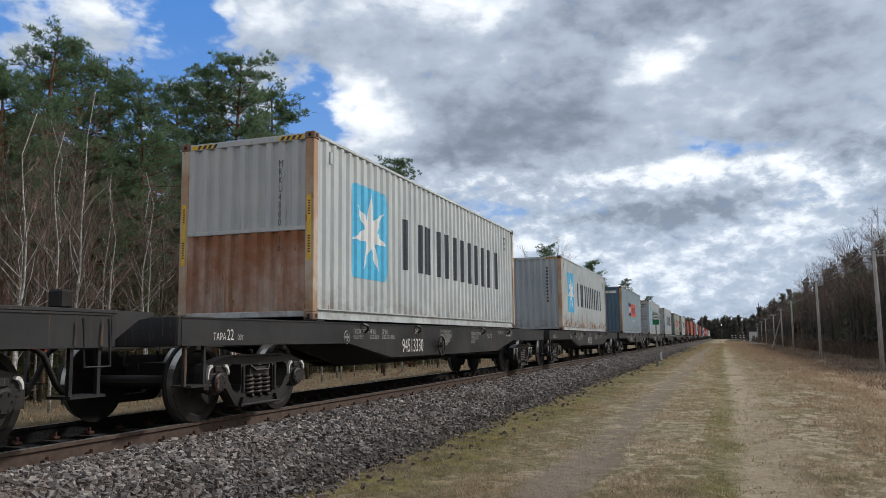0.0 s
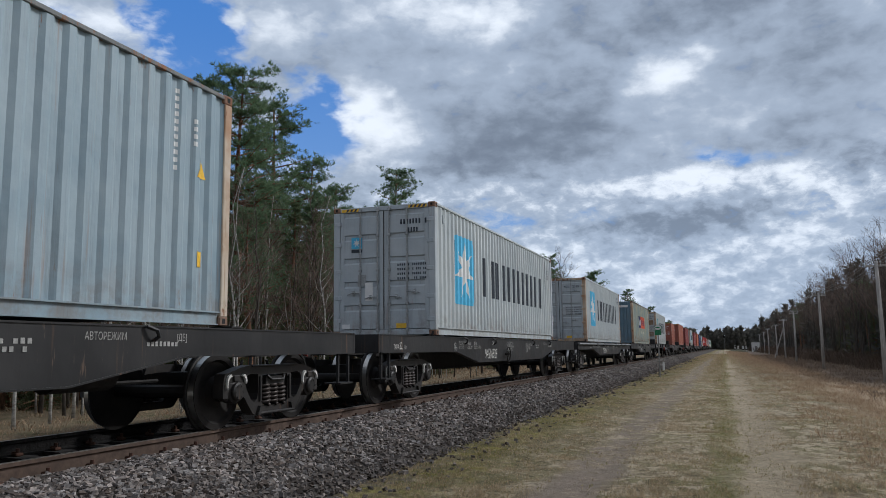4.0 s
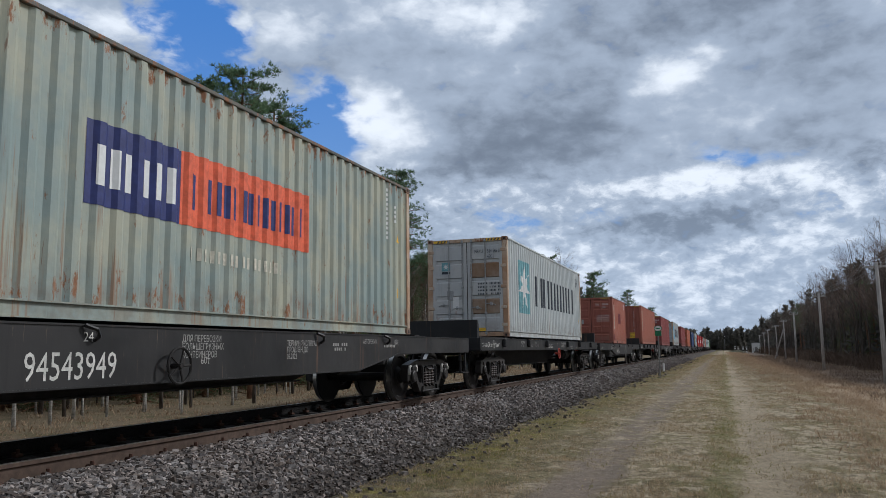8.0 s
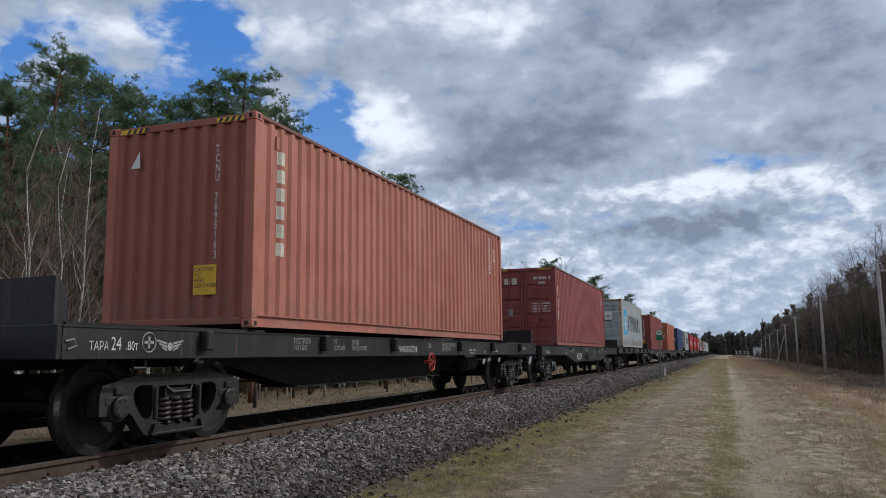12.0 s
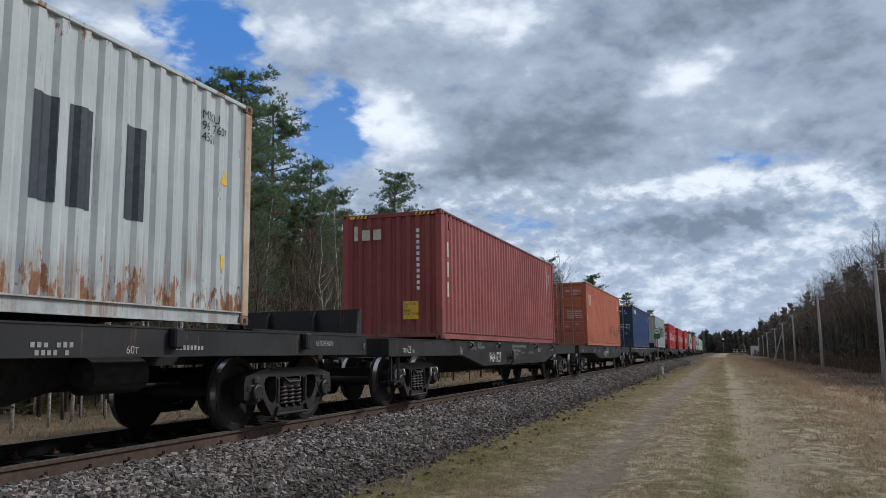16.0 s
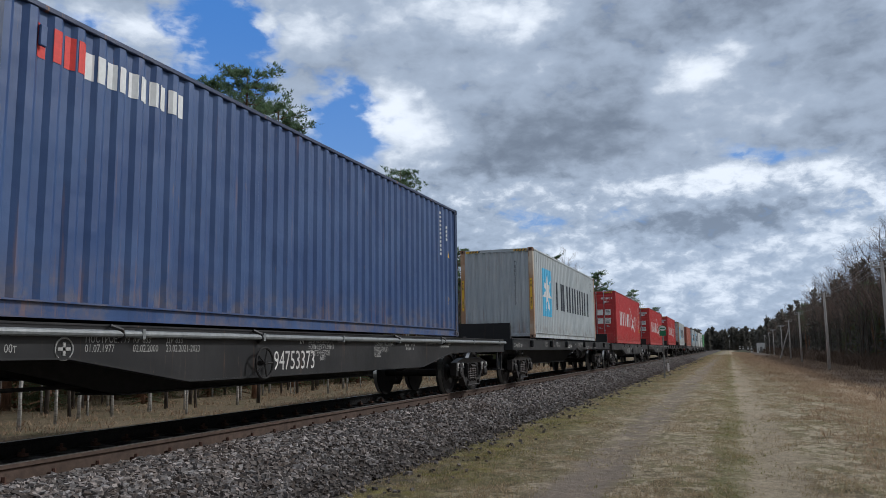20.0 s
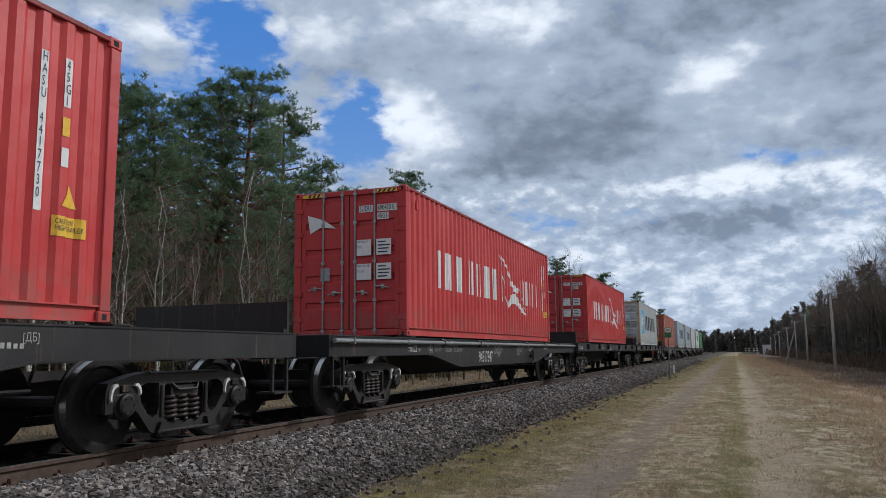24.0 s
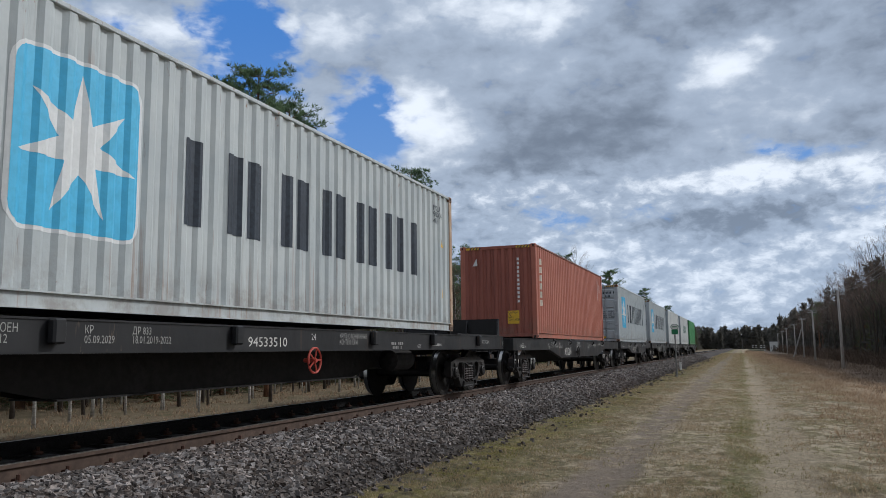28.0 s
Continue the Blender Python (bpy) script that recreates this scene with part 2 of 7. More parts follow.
def ground_material():
    n = Nodes("ground_grass_and_dirt")
    x, y, z = n.xyz()
    wob = n.math("MULTIPLY", n.math("SUBTRACT", n.noise(0.55, 5, 0.65), 0.5), 2.2)
    xx = n.math("ADD", x, wob)
    fine = n.math("ADD", n.math("MULTIPLY", n.noise(7, 8, 0.8, n.vec((1.6, 1, 1))), 0.5), n.math("MULTIPLY", n.noise(55, 6, 0.8), 0.5))
    mid = n.noise(1.3, 6, 0.7)
    big = n.noise(0.25, 4, 0.6)
    dry = n.mix(n.ramp(fine, 0.3, 0.7), (0.115, 0.09, 0.058), (0.50, 0.41, 0.285))
    green = n.mix(n.ramp(fine, 0.3, 0.7), (0.065, 0.068, 0.022), (0.22, 0.205, 0.08))
    col = n.mix(n.ramp(mid, 0.40, 0.60, 0.05, 0.72), dry, green)
    col = n.mix(n.ramp(n.noise(2.6, 7, 0.75), 0.48, 0.60, 0, 0.8), col, n.mix(fine, (0.07, 0.055, 0.03), (0.24, 0.185, 0.125)))
    col = n.mix(n.ramp(n.noise(4.3, 6, 0.7, n.vec((1, 0.7, 1), loc=(9, 4, 0))), 0.50, 0.59, 0, 0.85), col, n.mix(fine, (0.27, 0.22, 0.15), (0.60, 0.51, 0.37)))
    moss = n.math("MULTIPLY", n.ramp(xx, 4.6, 3.2), n.ramp(n.noise(0.8, 5, 0.7), 0.36, 0.56))
    col = n.mix(n.math("MULTIPLY", moss, 0.85), col, n.mix(fine, (0.10, 0.085, 0.014), (0.34, 0.30, 0.05)))
    scrub = n.mix(n.ramp(fine, 0.3, 0.7), (0.045, 0.040, 0.020), (0.17, 0.145, 0.08))
    col = n.mix(n.math("MULTIPLY", n.ramp(xx, 5.4, 3.6), n.ramp(n.noise(1.7, 7, 0.75, n.vec(loc=(5, 5, 0))), 0.38, 0.58, 0.12, 0.88)), col, scrub)
    edge = n.math("MULTIPLY", n.ramp(xx, 3.5, 2.6), n.ramp(n.noise(3.2, 7, 0.75, n.vec(loc=(3, 0, 0))), 0.42, 0.58))
    col = n.mix(edge, col, n.mix(n.ramp(fine, 0.3, 0.7), (0.045, 0.036, 0.028), (0.20, 0.165, 0.13)))
    # dark soil patches, deepened in place of the shade between grass tufts
    soil_and_tuft_shade = n.noise(5.5, 7, 0.8, n.vec((1, 0.8, 1), loc=(1, 7, 0)))
    col = n.mix(n.ramp(soil_and_tuft_shade, 0.47, 0.36, 0, 0.85), col, n.mix(fine, (0.035, 0.03, 0.016), (0.14, 0.115, 0.065)))
    dirt = n.mix(n.ramp(fine, 0.35, 0.7), (0.135, 0.108, 0.086), (0.30, 0.245, 0.195))

    def band(c, w):
        d = n.math("ABSOLUTE", n.math("SUBTRACT", n.math("ADD", x, n.math("MULTIPLY", wob, 0.35)), c))
        return n.ramp(d, w, w * 0.35)
    rut_l = n.math("MULTIPLY", band(RUT_L, 0.55), n.ramp(n.math("ADD", n.math("ADD", n.math("MULTIPLY", mid, 0.5), n.math("MULTIPLY", n.noise(4.0, 6, 0.75), 0.5)), n.ramp(y, 5, 14, 0.12, -0.02)), 0.38, 0.54, 0.1, 0.95))
    col = n.mix(rut_l, col, dirt)
    straw = n.mix(n.ramp(fine, 0.3, 0.7), (0.19, 0.15, 0.104), (0.50, 0.415, 0.295))
    col = n.mix(n.math("MULTIPLY", band(RUT_R + 0.15, 0.55), n.ramp(mid, 0.35, 0.6, 0.35, 1)), col, straw)
    col = n.mix(n.math("MULTIPLY", band(6.88, 0.30), n.ramp(big, 0.35, 0.6, 0.2, 0.6)), col, green)
    brown = n.mix(n.ramp(fine, 0.3, 0.7), (0.17, 0.122, 0.078), (0.48, 0.365, 0.245))
    col = n.mix(n.ramp(xx, 9.3, 11.0, 0, 0.8), col, brown)
    litter = n.mix(n.ramp(fine, 0.35, 0.65), (0.065, 0.052, 0.034), (0.27, 0.21, 0.135))
    litter = n.mix(n.ramp(mid, 0.5, 0.65, 0, 0.55), litter, (0.07, 0.075, 0.03))
    col = n.mix(n.ramp(xx, -3.2, -4.8), col, litter)
    col = n.mix(n.ramp(xx, 12.2, 14.2, 0, 0.85), col, n.mix(n.ramp(fine, 0.3, 0.7), (0.06, 0.045, 0.036), (0.17, 0.13, 0.105)))
    col = n.mix(n.ramp(xx, 16.5, 19), col, litter)
    n.bump(n.math("ADD", fine, mid), 0.9, 0.05)
    return n.done(col, 0.95, 0.0, 0.1)


GROUND = ground_material()
BALLAST_BED = plain("ballast_gravel", (0.06, 0.049, 0.041), 0.55, 16.0, 0.95, 0, 1.0, 0.05)
# oily gravel, near-black because the shade under the train is in its colour
SHADED_OILY_BED = plain("shaded_oily_gravel", (0.010, 0.009, 0.009), 0.5, 16.0, 0.95, 0, 1.0, 0.04)


def stone_material():
    n = Nodes("ballast_stone")
    r = n.add("NewGeometry").outputs["Random Per Island"]
    v = n.math("FRACT", n.math("MULTIPLY", r, 17.0))
    hue = n.mix(n.ramp(r, 0.1, 0.5), (0.16, 0.115, 0.09), (0.20, 0.19, 0.19))
    hue = n.mix(n.ramp(r, 0.6, 0.95), hue, (0.33, 0.26, 0.22))
    col = n.mix(n.math("POWER", v, 1.6), n.mix(0.75, hue, (0.02, 0.017, 0.015)), n.mix(0.45, hue, (0.58, 0.54, 0.51)))
    col = n.mix(n.ramp(n.noise(30, 4), 0.35, 0.65, 0.35, 0.0), col, (0.06, 0.045, 0.035))
    stain = n.ramp(n.noise(0.7, 4, 0.6), 0.45, 0.65, 0, 0.55)
    col = n.mix(stain, col, n.mix(0.5, col, (0.11, 0.075, 0.055)))
    out = n.math("ADD", n.xyz()[0], n.math("MULTIPLY", n.math("SUBTRACT", n.noise(1.1, 5, 0.7), 0.5), 1.6))
    col = n.mix(n.ramp(out, 1.7, 2.7, 0.0, 0.72), col, n.mix(0.35, (0.038, 0.030, 0.024), col))      # soil has washed into the foot of the bank
    return n.done(col, 0.9, 0.0, 0.25)


STONE = stone_material()
RAIL_SIDE = plain("rail_rust", (0.088, 0.060, 0.046), 0.3, 12, 0.85, 0.2, 0.3)
RAIL_TOP = plain("rail_polished", (0.42, 0.40, 0.38), 0.15, 5, 0.38, 0.9, 0.0, stretch=(4, 0.3, 1))
# sleepers: oil-dark concrete with the train's shade mixed into the colour
CONCRETE = plain("sleeper_shaded_oily_concrete", (0.030, 0.027, 0.025), 0.3, 10, 0.9)
CLIP = plain("clip_rust", (0.085, 0.043, 0.030), 0.35, 30, 0.8, 0.3)


def height(x, y):
    """The ground's height."""
    h = -0.6
    if x > 9.0:
        h -= 0.28 * min(1.0, (x - 9.0) / 4.0)
    for c in (RUT_L, RUT_R):
        h -= 0.035 * math.exp(-((x - c) / 0.35) ** 2)
    near = max(0.0, 1 - math.hypot(x - 7, y) / 90)
    h += near * (0.05 * noise.noise((x * 0.7, y * 0.35, 0)) + 0.05 * noise.noise((x * 1.9, y * 1.5, 4)) + 0.03 * noise.noise((x * 4.5, y * 3.5, 9)))
    if -4.1 < x < 2.7:
        h -= 0.12
    return h


def grid_axis(stops):
    out = []
    for a, b, s in stops:
        out += list(np.arange(a, b, s))
    return out + [stops[-1][1]]


def build_ground():
    xs = grid_axis([(-2600, -200, 400), (-200, -40, 20), (-40, -6, 2), (-6, 2, 0.5), (2, 14, 0.2), (14, 40, 2), (40, 200, 20), (200, 2600, 400)])
    ys = grid_axis([(-2600, -100, 500), (-100, 0, 10), (0, 4, 1), (4, 26, 0.25), (26, 80, 1.5), (80, 400, 20), (400, 4000, 400)])
    s = Shape()
    w = len(xs)
    s.v = [(x, y, height(x, y)) for y in ys for x in xs]
    s.f = [(j * w + i, j * w + i + 1, (j + 1) * w + i + 1, (j + 1) * w + i) for j in range(len(ys) - 1) for i in range(w - 1)]
    ob = new("ground", s.mesh("ground", GROUND, True))
    tagged(ob, "worn grass verge with two dirt wheel ruts and forest litter", "ground", kind="structure")


build_ground()

BED = [(0.93, -0.165), (1.25, -0.16), (1.75, -0.20), (2.85, -0.70), (2.85, -0.9), (0.93, -0.9)]
OILY_SHADED = [(-4.3, -0.74), (-3.3, -0.30), (-1.25, -0.21), (-0.72, -0.26), (0.72, -0.26), (0.93, -0.17), (0.93, -0.9), (-4.3, -0.9)]
bed = new("ballast_bed", fixed(Shape().prism(BED, -60, 1500, "y").mesh("ballast_bed", BALLAST_BED)))
oily_shaded = new("track_bed", fixed(Shape().prism(OILY_SHADED, -60, 1500, "y").mesh("track_bed", SHADED_OILY_BED)))
tagged(oily_shaded, "black gravel coloured for oil and shade, between the rails and beyond", "track bed", kind="structure")
tagged(bed, "grey crushed-stone ballast bed under the single track", "ballast", kind="structure")


def bed_height(x):
    for (a, h), (b, k) in zip(BED[:3], BED[1:4]):
        if a <= x <= b:
            return h + (k - h) * (x - a) / (b - a)
    return -0.7


def build_stones():
    """Loose ballast stones on the near shoulder, denser and finer towards the camera."""
    rng = np.random.default_rng(5)
    base = np.array([(x, y, z) for z in (-0.62, 0.62) for y in (-0.66, 0.66) for x in (-0.7, 0.7)], float)
    tri = np.array([(0, 2, 3), (0, 3, 1), (4, 5, 7), (4, 7, 6), (0, 1, 5), (0, 5, 4), (2, 6, 7), (2, 7, 3), (0, 4, 6), (0, 6, 2), (1, 3, 7), (1, 7, 5)])
    count = 100000
    y = 3.5 + 110 * rng.random(count) ** 2.4
    x = 0.92 + 2.75 * rng.random(count)
    edge = rng.random(count)
    wander = np.array([0.25 * noise.noise((0, b * 0.5, 2)) + 0.12 * noise.noise((0, b * 2.1, 5)) for b in y])
    keep = edge < np.clip((3.05 + 1.5 * wander - x) / 0.8, 0.0, 1.0) ** 1.5 + 0.015
    x, y = x[keep], y[keep]
    k = len(x)
    r = (0.014 + 0.025 * rng.random(k) ** 1.5) * (1 + 0.016 * (y - 5))
    z = np.array([max(bed_height(a), height(a, b)) if a > 2.6 else bed_height(a) for a, b in zip(x, y)]) + r * 0.35
    lump = base[None] * (0.6 + 0.75 * rng.random((k, 8, 3))) * (0.8 + 0.5 * rng.random((k, 1, 3)))
    lump += 0.10 * rng.standard_normal((k, 8, 3))
    a, b = rng.random(k) * 6.28, (rng.random(k) - 0.5) * 1.6
    ca, sa, cb, sb = np.cos(a), np.sin(a), np.cos(b), np.sin(b)
    px, py, pz = lump[..., 0], lump[..., 1], lump[..., 2] * 0.8
    py, pz = py * cb[:, None] - pz * sb[:, None], py * sb[:, None] + pz * cb[:, None]
    px, py = px * ca[:, None] - py * sa[:, None], px * sa[:, None] + py * ca[:, None]
    v = np.stack([px, py, pz], -1) * r[:, None, None] + np.stack([x, y, z], -1)[:, None]
    f = tri[None] + (np.arange(k) * 8)[:, None, None]
    me = bpy.data.meshes.new("ballast_stones")
    me.from_pydata(v.reshape(-1, 3).tolist(), [], f.reshape(-1, 3).tolist())
    me.materials.append(STONE)
    ob = new("ballast_stones", me)
    tagged(ob, "loose grey and brown crushed ballast stones", "gravel", kind="stuff")


build_stones()

RAIL = [(-0.0365, 0.0), (-0.0365, -0.035), (-0.009, -0.05), (-0.009, -0.155), (-0.075, -0.168), (-0.075, -0.18), (0.075, -0.18), (0.075, -0.168), (0.009, -0.155), (0.009, -0.05), (0.0365, -0.035), (0.0365, 0.0)]


def build_track():
    track = thing("railway_track", "single broad-gauge railway track on concrete sleepers", "track", kind="structure")
    for side in (-1, 1):
        c = side * 0.797
        # the far rail takes the near-black that stands in for shade
        rail = part("rail", Shape().prism([(c + u, v) for u, v in RAIL], -60, 1500, "y"), RAIL_SIDE if side > 0 else SHADED_OILY_BED, track, "rust-brown steel rail" if side > 0 else "steel rail blackened to stand in for shade")
        part("rail_head", Shape().box(c - 0.03, c + 0.03, -60, 1500, -0.006, 0.002), RAIL_TOP, rail, "polished running surface")
    sleeper = fixed(Shape().prism([(-1.35, -0.4), (-1.35, -0.19), (-1.30, -0.175), (-0.5, -0.175), (-0.4, -0.2), (0.4, -0.2), (0.5, -0.175), (1.30, -0.175), (1.35, -0.19), (1.35, -0.4)], -0.13, 0.13, "y").mesh("sleeper", CONCRETE))
    s = Shape()
    for c in (-0.797, 0.797):
        for d in (-1, 1):
            s.box(c + d * 0.08, c + d * 0.17, -0.05, 0.05, -0.175, -0.135, 0.012)
            s.tube([(c + d * 0.125, 0, -0.14), (c + d * 0.125, 0, -0.085)], 0.02, 6)
            s.box(c + d * 0.06, c + d * 0.125, -0.03, 0.03, -0.155, -0.12, 0.008)
    clip = fixed(s.mesh("rail_clip", CLIP))
    for i in range(150):
        at = pose(0, 2.0 + i * 0.545, 0)
        o = part("sleeper", sleeper, None, track, at=at)
        part("rail_clip", clip, None, o)


build_track()


STRAW_BLADE = per_piece("dry_grass_blades", (0.36, 0.27, 0.165), 0.5, 0.9, 0.1, 9, tint=(0.62, 0.50, 0.335), thin=0.6)
GREEN_BLADE = per_piece("green_grass_blades", (0.20, 0.18, 0.06), 0.35, 0.9, 0.1, 9, tint=(0.36, 0.31, 0.12), thin=0.6)
BROWN_BLADE = per_piece("brown_grass_blades", (0.32, 0.215, 0.135), 0.5, 0.9, 0.1, 9, tint=(0.58, 0.44, 0.295), thin=0.45)


def blades(name, label, material, count, seed, place, length, flat, width, clump=6, loose=0.06):
    """A sward of thin bent blades; place gives x and y from random numbers."""
    rng = np.random.default_rng(seed)
    x, y = place(rng, count // clump)
    patch = np.array([noise.noise((a * 0.9, b * 0.45, seed)) + 0.5 * noise.noise((a * 3.1, b * 2.3, seed)) for a, b in zip(x, y)])
    keep = patch > rng.uniform(-0.55, 0.35, len(x))
    x, y, patch = x[keep], y[keep], patch[keep] + rng.uniform(-0.3, 0.3, int(keep.sum()))
    x, y, patch = np.repeat(x, clump), np.repeat(y, clump), np.repeat(patch, clump)
    k = len(x)
    x, y = x + loose * (1 + 0.02 * y) * rng.standard_normal(k), y + loose * (1 + 0.03 * y) * rng.standard_normal(k)
    z = np.array([height(a, b) for a, b in zip(x, y)]) - 0.005
    ln = length * (0.5 + rng.random(k)) * (1 + 0.7 * np.clip(patch, -0.5, 0.8))
    ang, tilt = rng.random(k) * 6.283, flat * (0.4 + 0.6 * rng.random(k))
    dx, dy = np.cos(ang) * np.sin(tilt), np.sin(ang) * np.sin(tilt)
    wide = width * (1 + 0.035 * y)
    ln = ln * (1 + 0.004 * y)
    sx, sy = -np.sin(ang) * wide, np.cos(ang) * wide
    p = np.stack([x, y, z], -1)
    mid = p + np.stack([dx * ln * 0.5, dy * ln * 0.5, np.cos(tilt * 0.7) * ln * 0.55], -1)
    tip = p + np.stack([dx * ln * 1.15, dy * ln * 1.15, np.cos(tilt) * ln * 0.85], -1)
    s = np.stack([sx, sy, np.zeros(k)], -1)
    v = np.stack([p - s, p + s, mid + s * 0.8, tip, mid - s * 0.8], 1)
    o = (np.arange(k) * 5)[:, None]
    f = np.concatenate([o + np.array([[0, 1, 2, 4]])], 1)
    g = o + np.array([[4, 2, 3]])
    me = bpy.data.meshes.new(name)
    me.from_pydata(v.reshape(-1, 3).tolist(), [], f.tolist() + g.tolist())
    me.materials.append(material)
    tagged(new(name, me), label, "grass", kind="stuff")


def verge(rng, n):
    y = 5.0 + 190 * rng.random(n) ** 3.0
    x = 2.75 + 8.0 * rng.random(n)
    for c, w in ((RUT_L, 0.38), (RUT_R, 0.3)):
        inside = (np.abs(x - c) < w) & (rng.random(n) < 0.8)
        x[inside] += np.sign(x[inside] - c) * 0.6
    return x, y


def green_strip(rng, n):
    y = 5.0 + 190 * rng.random(n) ** 3.0
    pick = rng.random(n)
    x = np.where(pick < 0.25, 6.75 + 0.30 * rng.standard_normal(n), np.where(pick < 0.65, 3.5 + 0.55 * rng.standard_normal(n), 3 + 7 * rng.random(n)))
    return x, y


def brown_bank(rng, n):
    y = 7.0 + 280 * rng.random(n) ** 2.6
    return 8.4 + 4.4 * rng.random(n) ** 0.8, y


blades("dry_grass", "matted straw-coloured winter grass beside the ruts", STRAW_BLADE, 230000, 3, verge, 0.055, 1.4, 0.0026, 5)
blades("green_grass", "short green grass between the ruts and by the ballast", GREEN_BLADE, 80000, 4, green_strip, 0.04, 1.35, 0.0026, 9, 0.10)
blades("brown_grass", "taller brown dead grass on the bank", BROWN_BLADE, 100000, 6, brown_bank, 0.11, 1.35, 0.0035, 12, 0.10)


def wood_floor(rng, n):
    y = 6.0 + 70 * rng.random(n) ** 1.5
    return -4.4 - 11 * rng.random(n) ** 1.2, y


blades("forest_floor_grass", "thin tawny grass and fallen twigs on the wood's floor", BROWN_BLADE, 26000, 8, wood_floor, 0.14, 1.2, 0.005)


def wood_edge(rng, n):
    y = 34 + 340 * rng.random(n) ** 1.6
    return 16.5 + 0.012 * y + 7 * rng.random(n), y


UNDERGROWTH = per_piece("undergrowth_stems", (0.085, 0.058, 0.042), 0.5, 0.9, 0.1, 9, tint=(0.17, 0.12, 0.085), thin=0.2)
blades("undergrowth", "brown leafless undergrowth along the foot of the wood", UNDERGROWTH, 42000, 12, wood_edge, 0.75, 0.75, 0.006, 14, 0.22)



def heath(rng, n):
    y = 14 + 170 * rng.random(n) ** 1.8
    return 11.8 + 6.0 * rng.random(n), y


HEATH = per_piece("heath_stems", (0.17, 0.118, 0.085), 0.5, 0.9, 0.1, 9, tint=(0.38, 0.28, 0.19), thin=0.4)
blades("heath", "low dark brown heath and dead stems before the wood", HEATH, 45000, 14, heath, 0.13, 1.3, 0.006, 10, 0.18)

# ---- materials of the train ----
WAGON_PAINT = painted("wagon_brown_black", (0.0125, 0.0127, 0.0138), (0.0225, 0.0215, 0.0218), 0.18, 0.45, 0.0, 41, 0.0, 0.0, 0.15)
WAGON_DARK = painted("wagon_black", (0.0105, 0.011, 0.0125), (0.020, 0.020, 0.021), 0.12, 0.45, 0.0, 43, 0.0, 0.0, 0.15)
UNDER = plain("underframe_grime", (0.022, 0.020, 0.019), 0.4, 8, 0.8, 0.1, 0.2)
BOGIE = painted("bogie_cast_steel", (0.009, 0.0083, 0.0082), (0.026, 0.0215, 0.0195), 0.45, 0.5, 0.0, 61, 0.0, 0.0, 0.2)
SPRING = plain("spring_steel", (0.055, 0.044, 0.040), 0.4, 14, 0.5, 0.4, 0.2)
WHEEL = plain("wheel_steel", (0.020, 0.0175, 0.0165), 0.35, 6, 0.6, 0.3, 0.2)
TREAD = plain("wheel_tread", (0.45, 0.44, 0.42), 0.1, 8, 0.3, 0.95, 0.0)
STENCIL = plain("white_stencil_paint", (0.55, 0.54, 0.51), 0.25, 22, 0.8, 0, 0)
STENCIL_DIM = plain("dull_stencil_paint", (0.33, 0.325, 0.31), 0.3, 22, 0.8, 0, 0)
PIPE = plain("grey_pipe", (0.20, 0.21, 0.21), 0.25, 9, 0.5, 0.2, 0.1)
RED_PAINT = plain("red_handwheel_paint", (0.42, 0.06, 0.04), 0.3, 14, 0.6)
PITCH = 19.62                      # wagon length over the couplers


def outline_plate(top, low, y_in, y_out, end):
    """Half of a fish-bellied plate, mirrored."""
    return [(-end, top), (end, top), (end, low[0]), (y_out, low[0]), (y_in, low[1]), (-y_in, low[1]), (-y_out, low[0]), (-end, low[0])]


def pierced(polys, x0, x1):
    """A plate with openings (even-odd) in the plane of y and z, pushed from x0 to x1."""
    s = Shape()
    edges = [(p[i], p[(i + 1) % len(p)]) for p in polys for i in range(len(p))]
    us = sorted({round(u, 4) for p in polys for u, _ in p})
    for a, b in zip(us, us[1:]):
        m = (a + b) / 2
        cuts = sorted((v0 + (v1 - v0) * (m - u0) / (u1 - u0), v0 + (v1 - v0) * (a - u0) / (u1 - u0), v0 + (v1 - v0) * (b - u0) / (u1 - u0))
                      for (u0, v0), (u1, v1) in edges if min(u0, u1) <= m < max(u0, u1))
        for (_, a0, b0), (_, a1, b1) in zip(cuts[::2], cuts[1::2]):
            for x in (x0, x1):
                s.poly([(x, a, a0), (x, b, b0), (x, b, b1), (x, a, a1)], [(0, 1, 2, 3) if x == x1 else (3, 2, 1, 0)])
    for (u0, v0), (u1, v1) in edges:
        s.poly([(x0, u0, v0), (x1, u0, v0), (x1, u1, v1), (x0, u1, v1)], [(0, 1, 2, 3)])
    return s


def helix(s, x, y, z0, z1, r, wire, turns, steps=10):
    pts = [(x + r * math.cos(a), y + r * math.sin(a), z0 + (z1 - z0) * i / (turns * steps)) for i in range(turns * steps + 1) for a in [2 * math.pi * i / steps]]
    s.tube(pts, wire, 6)


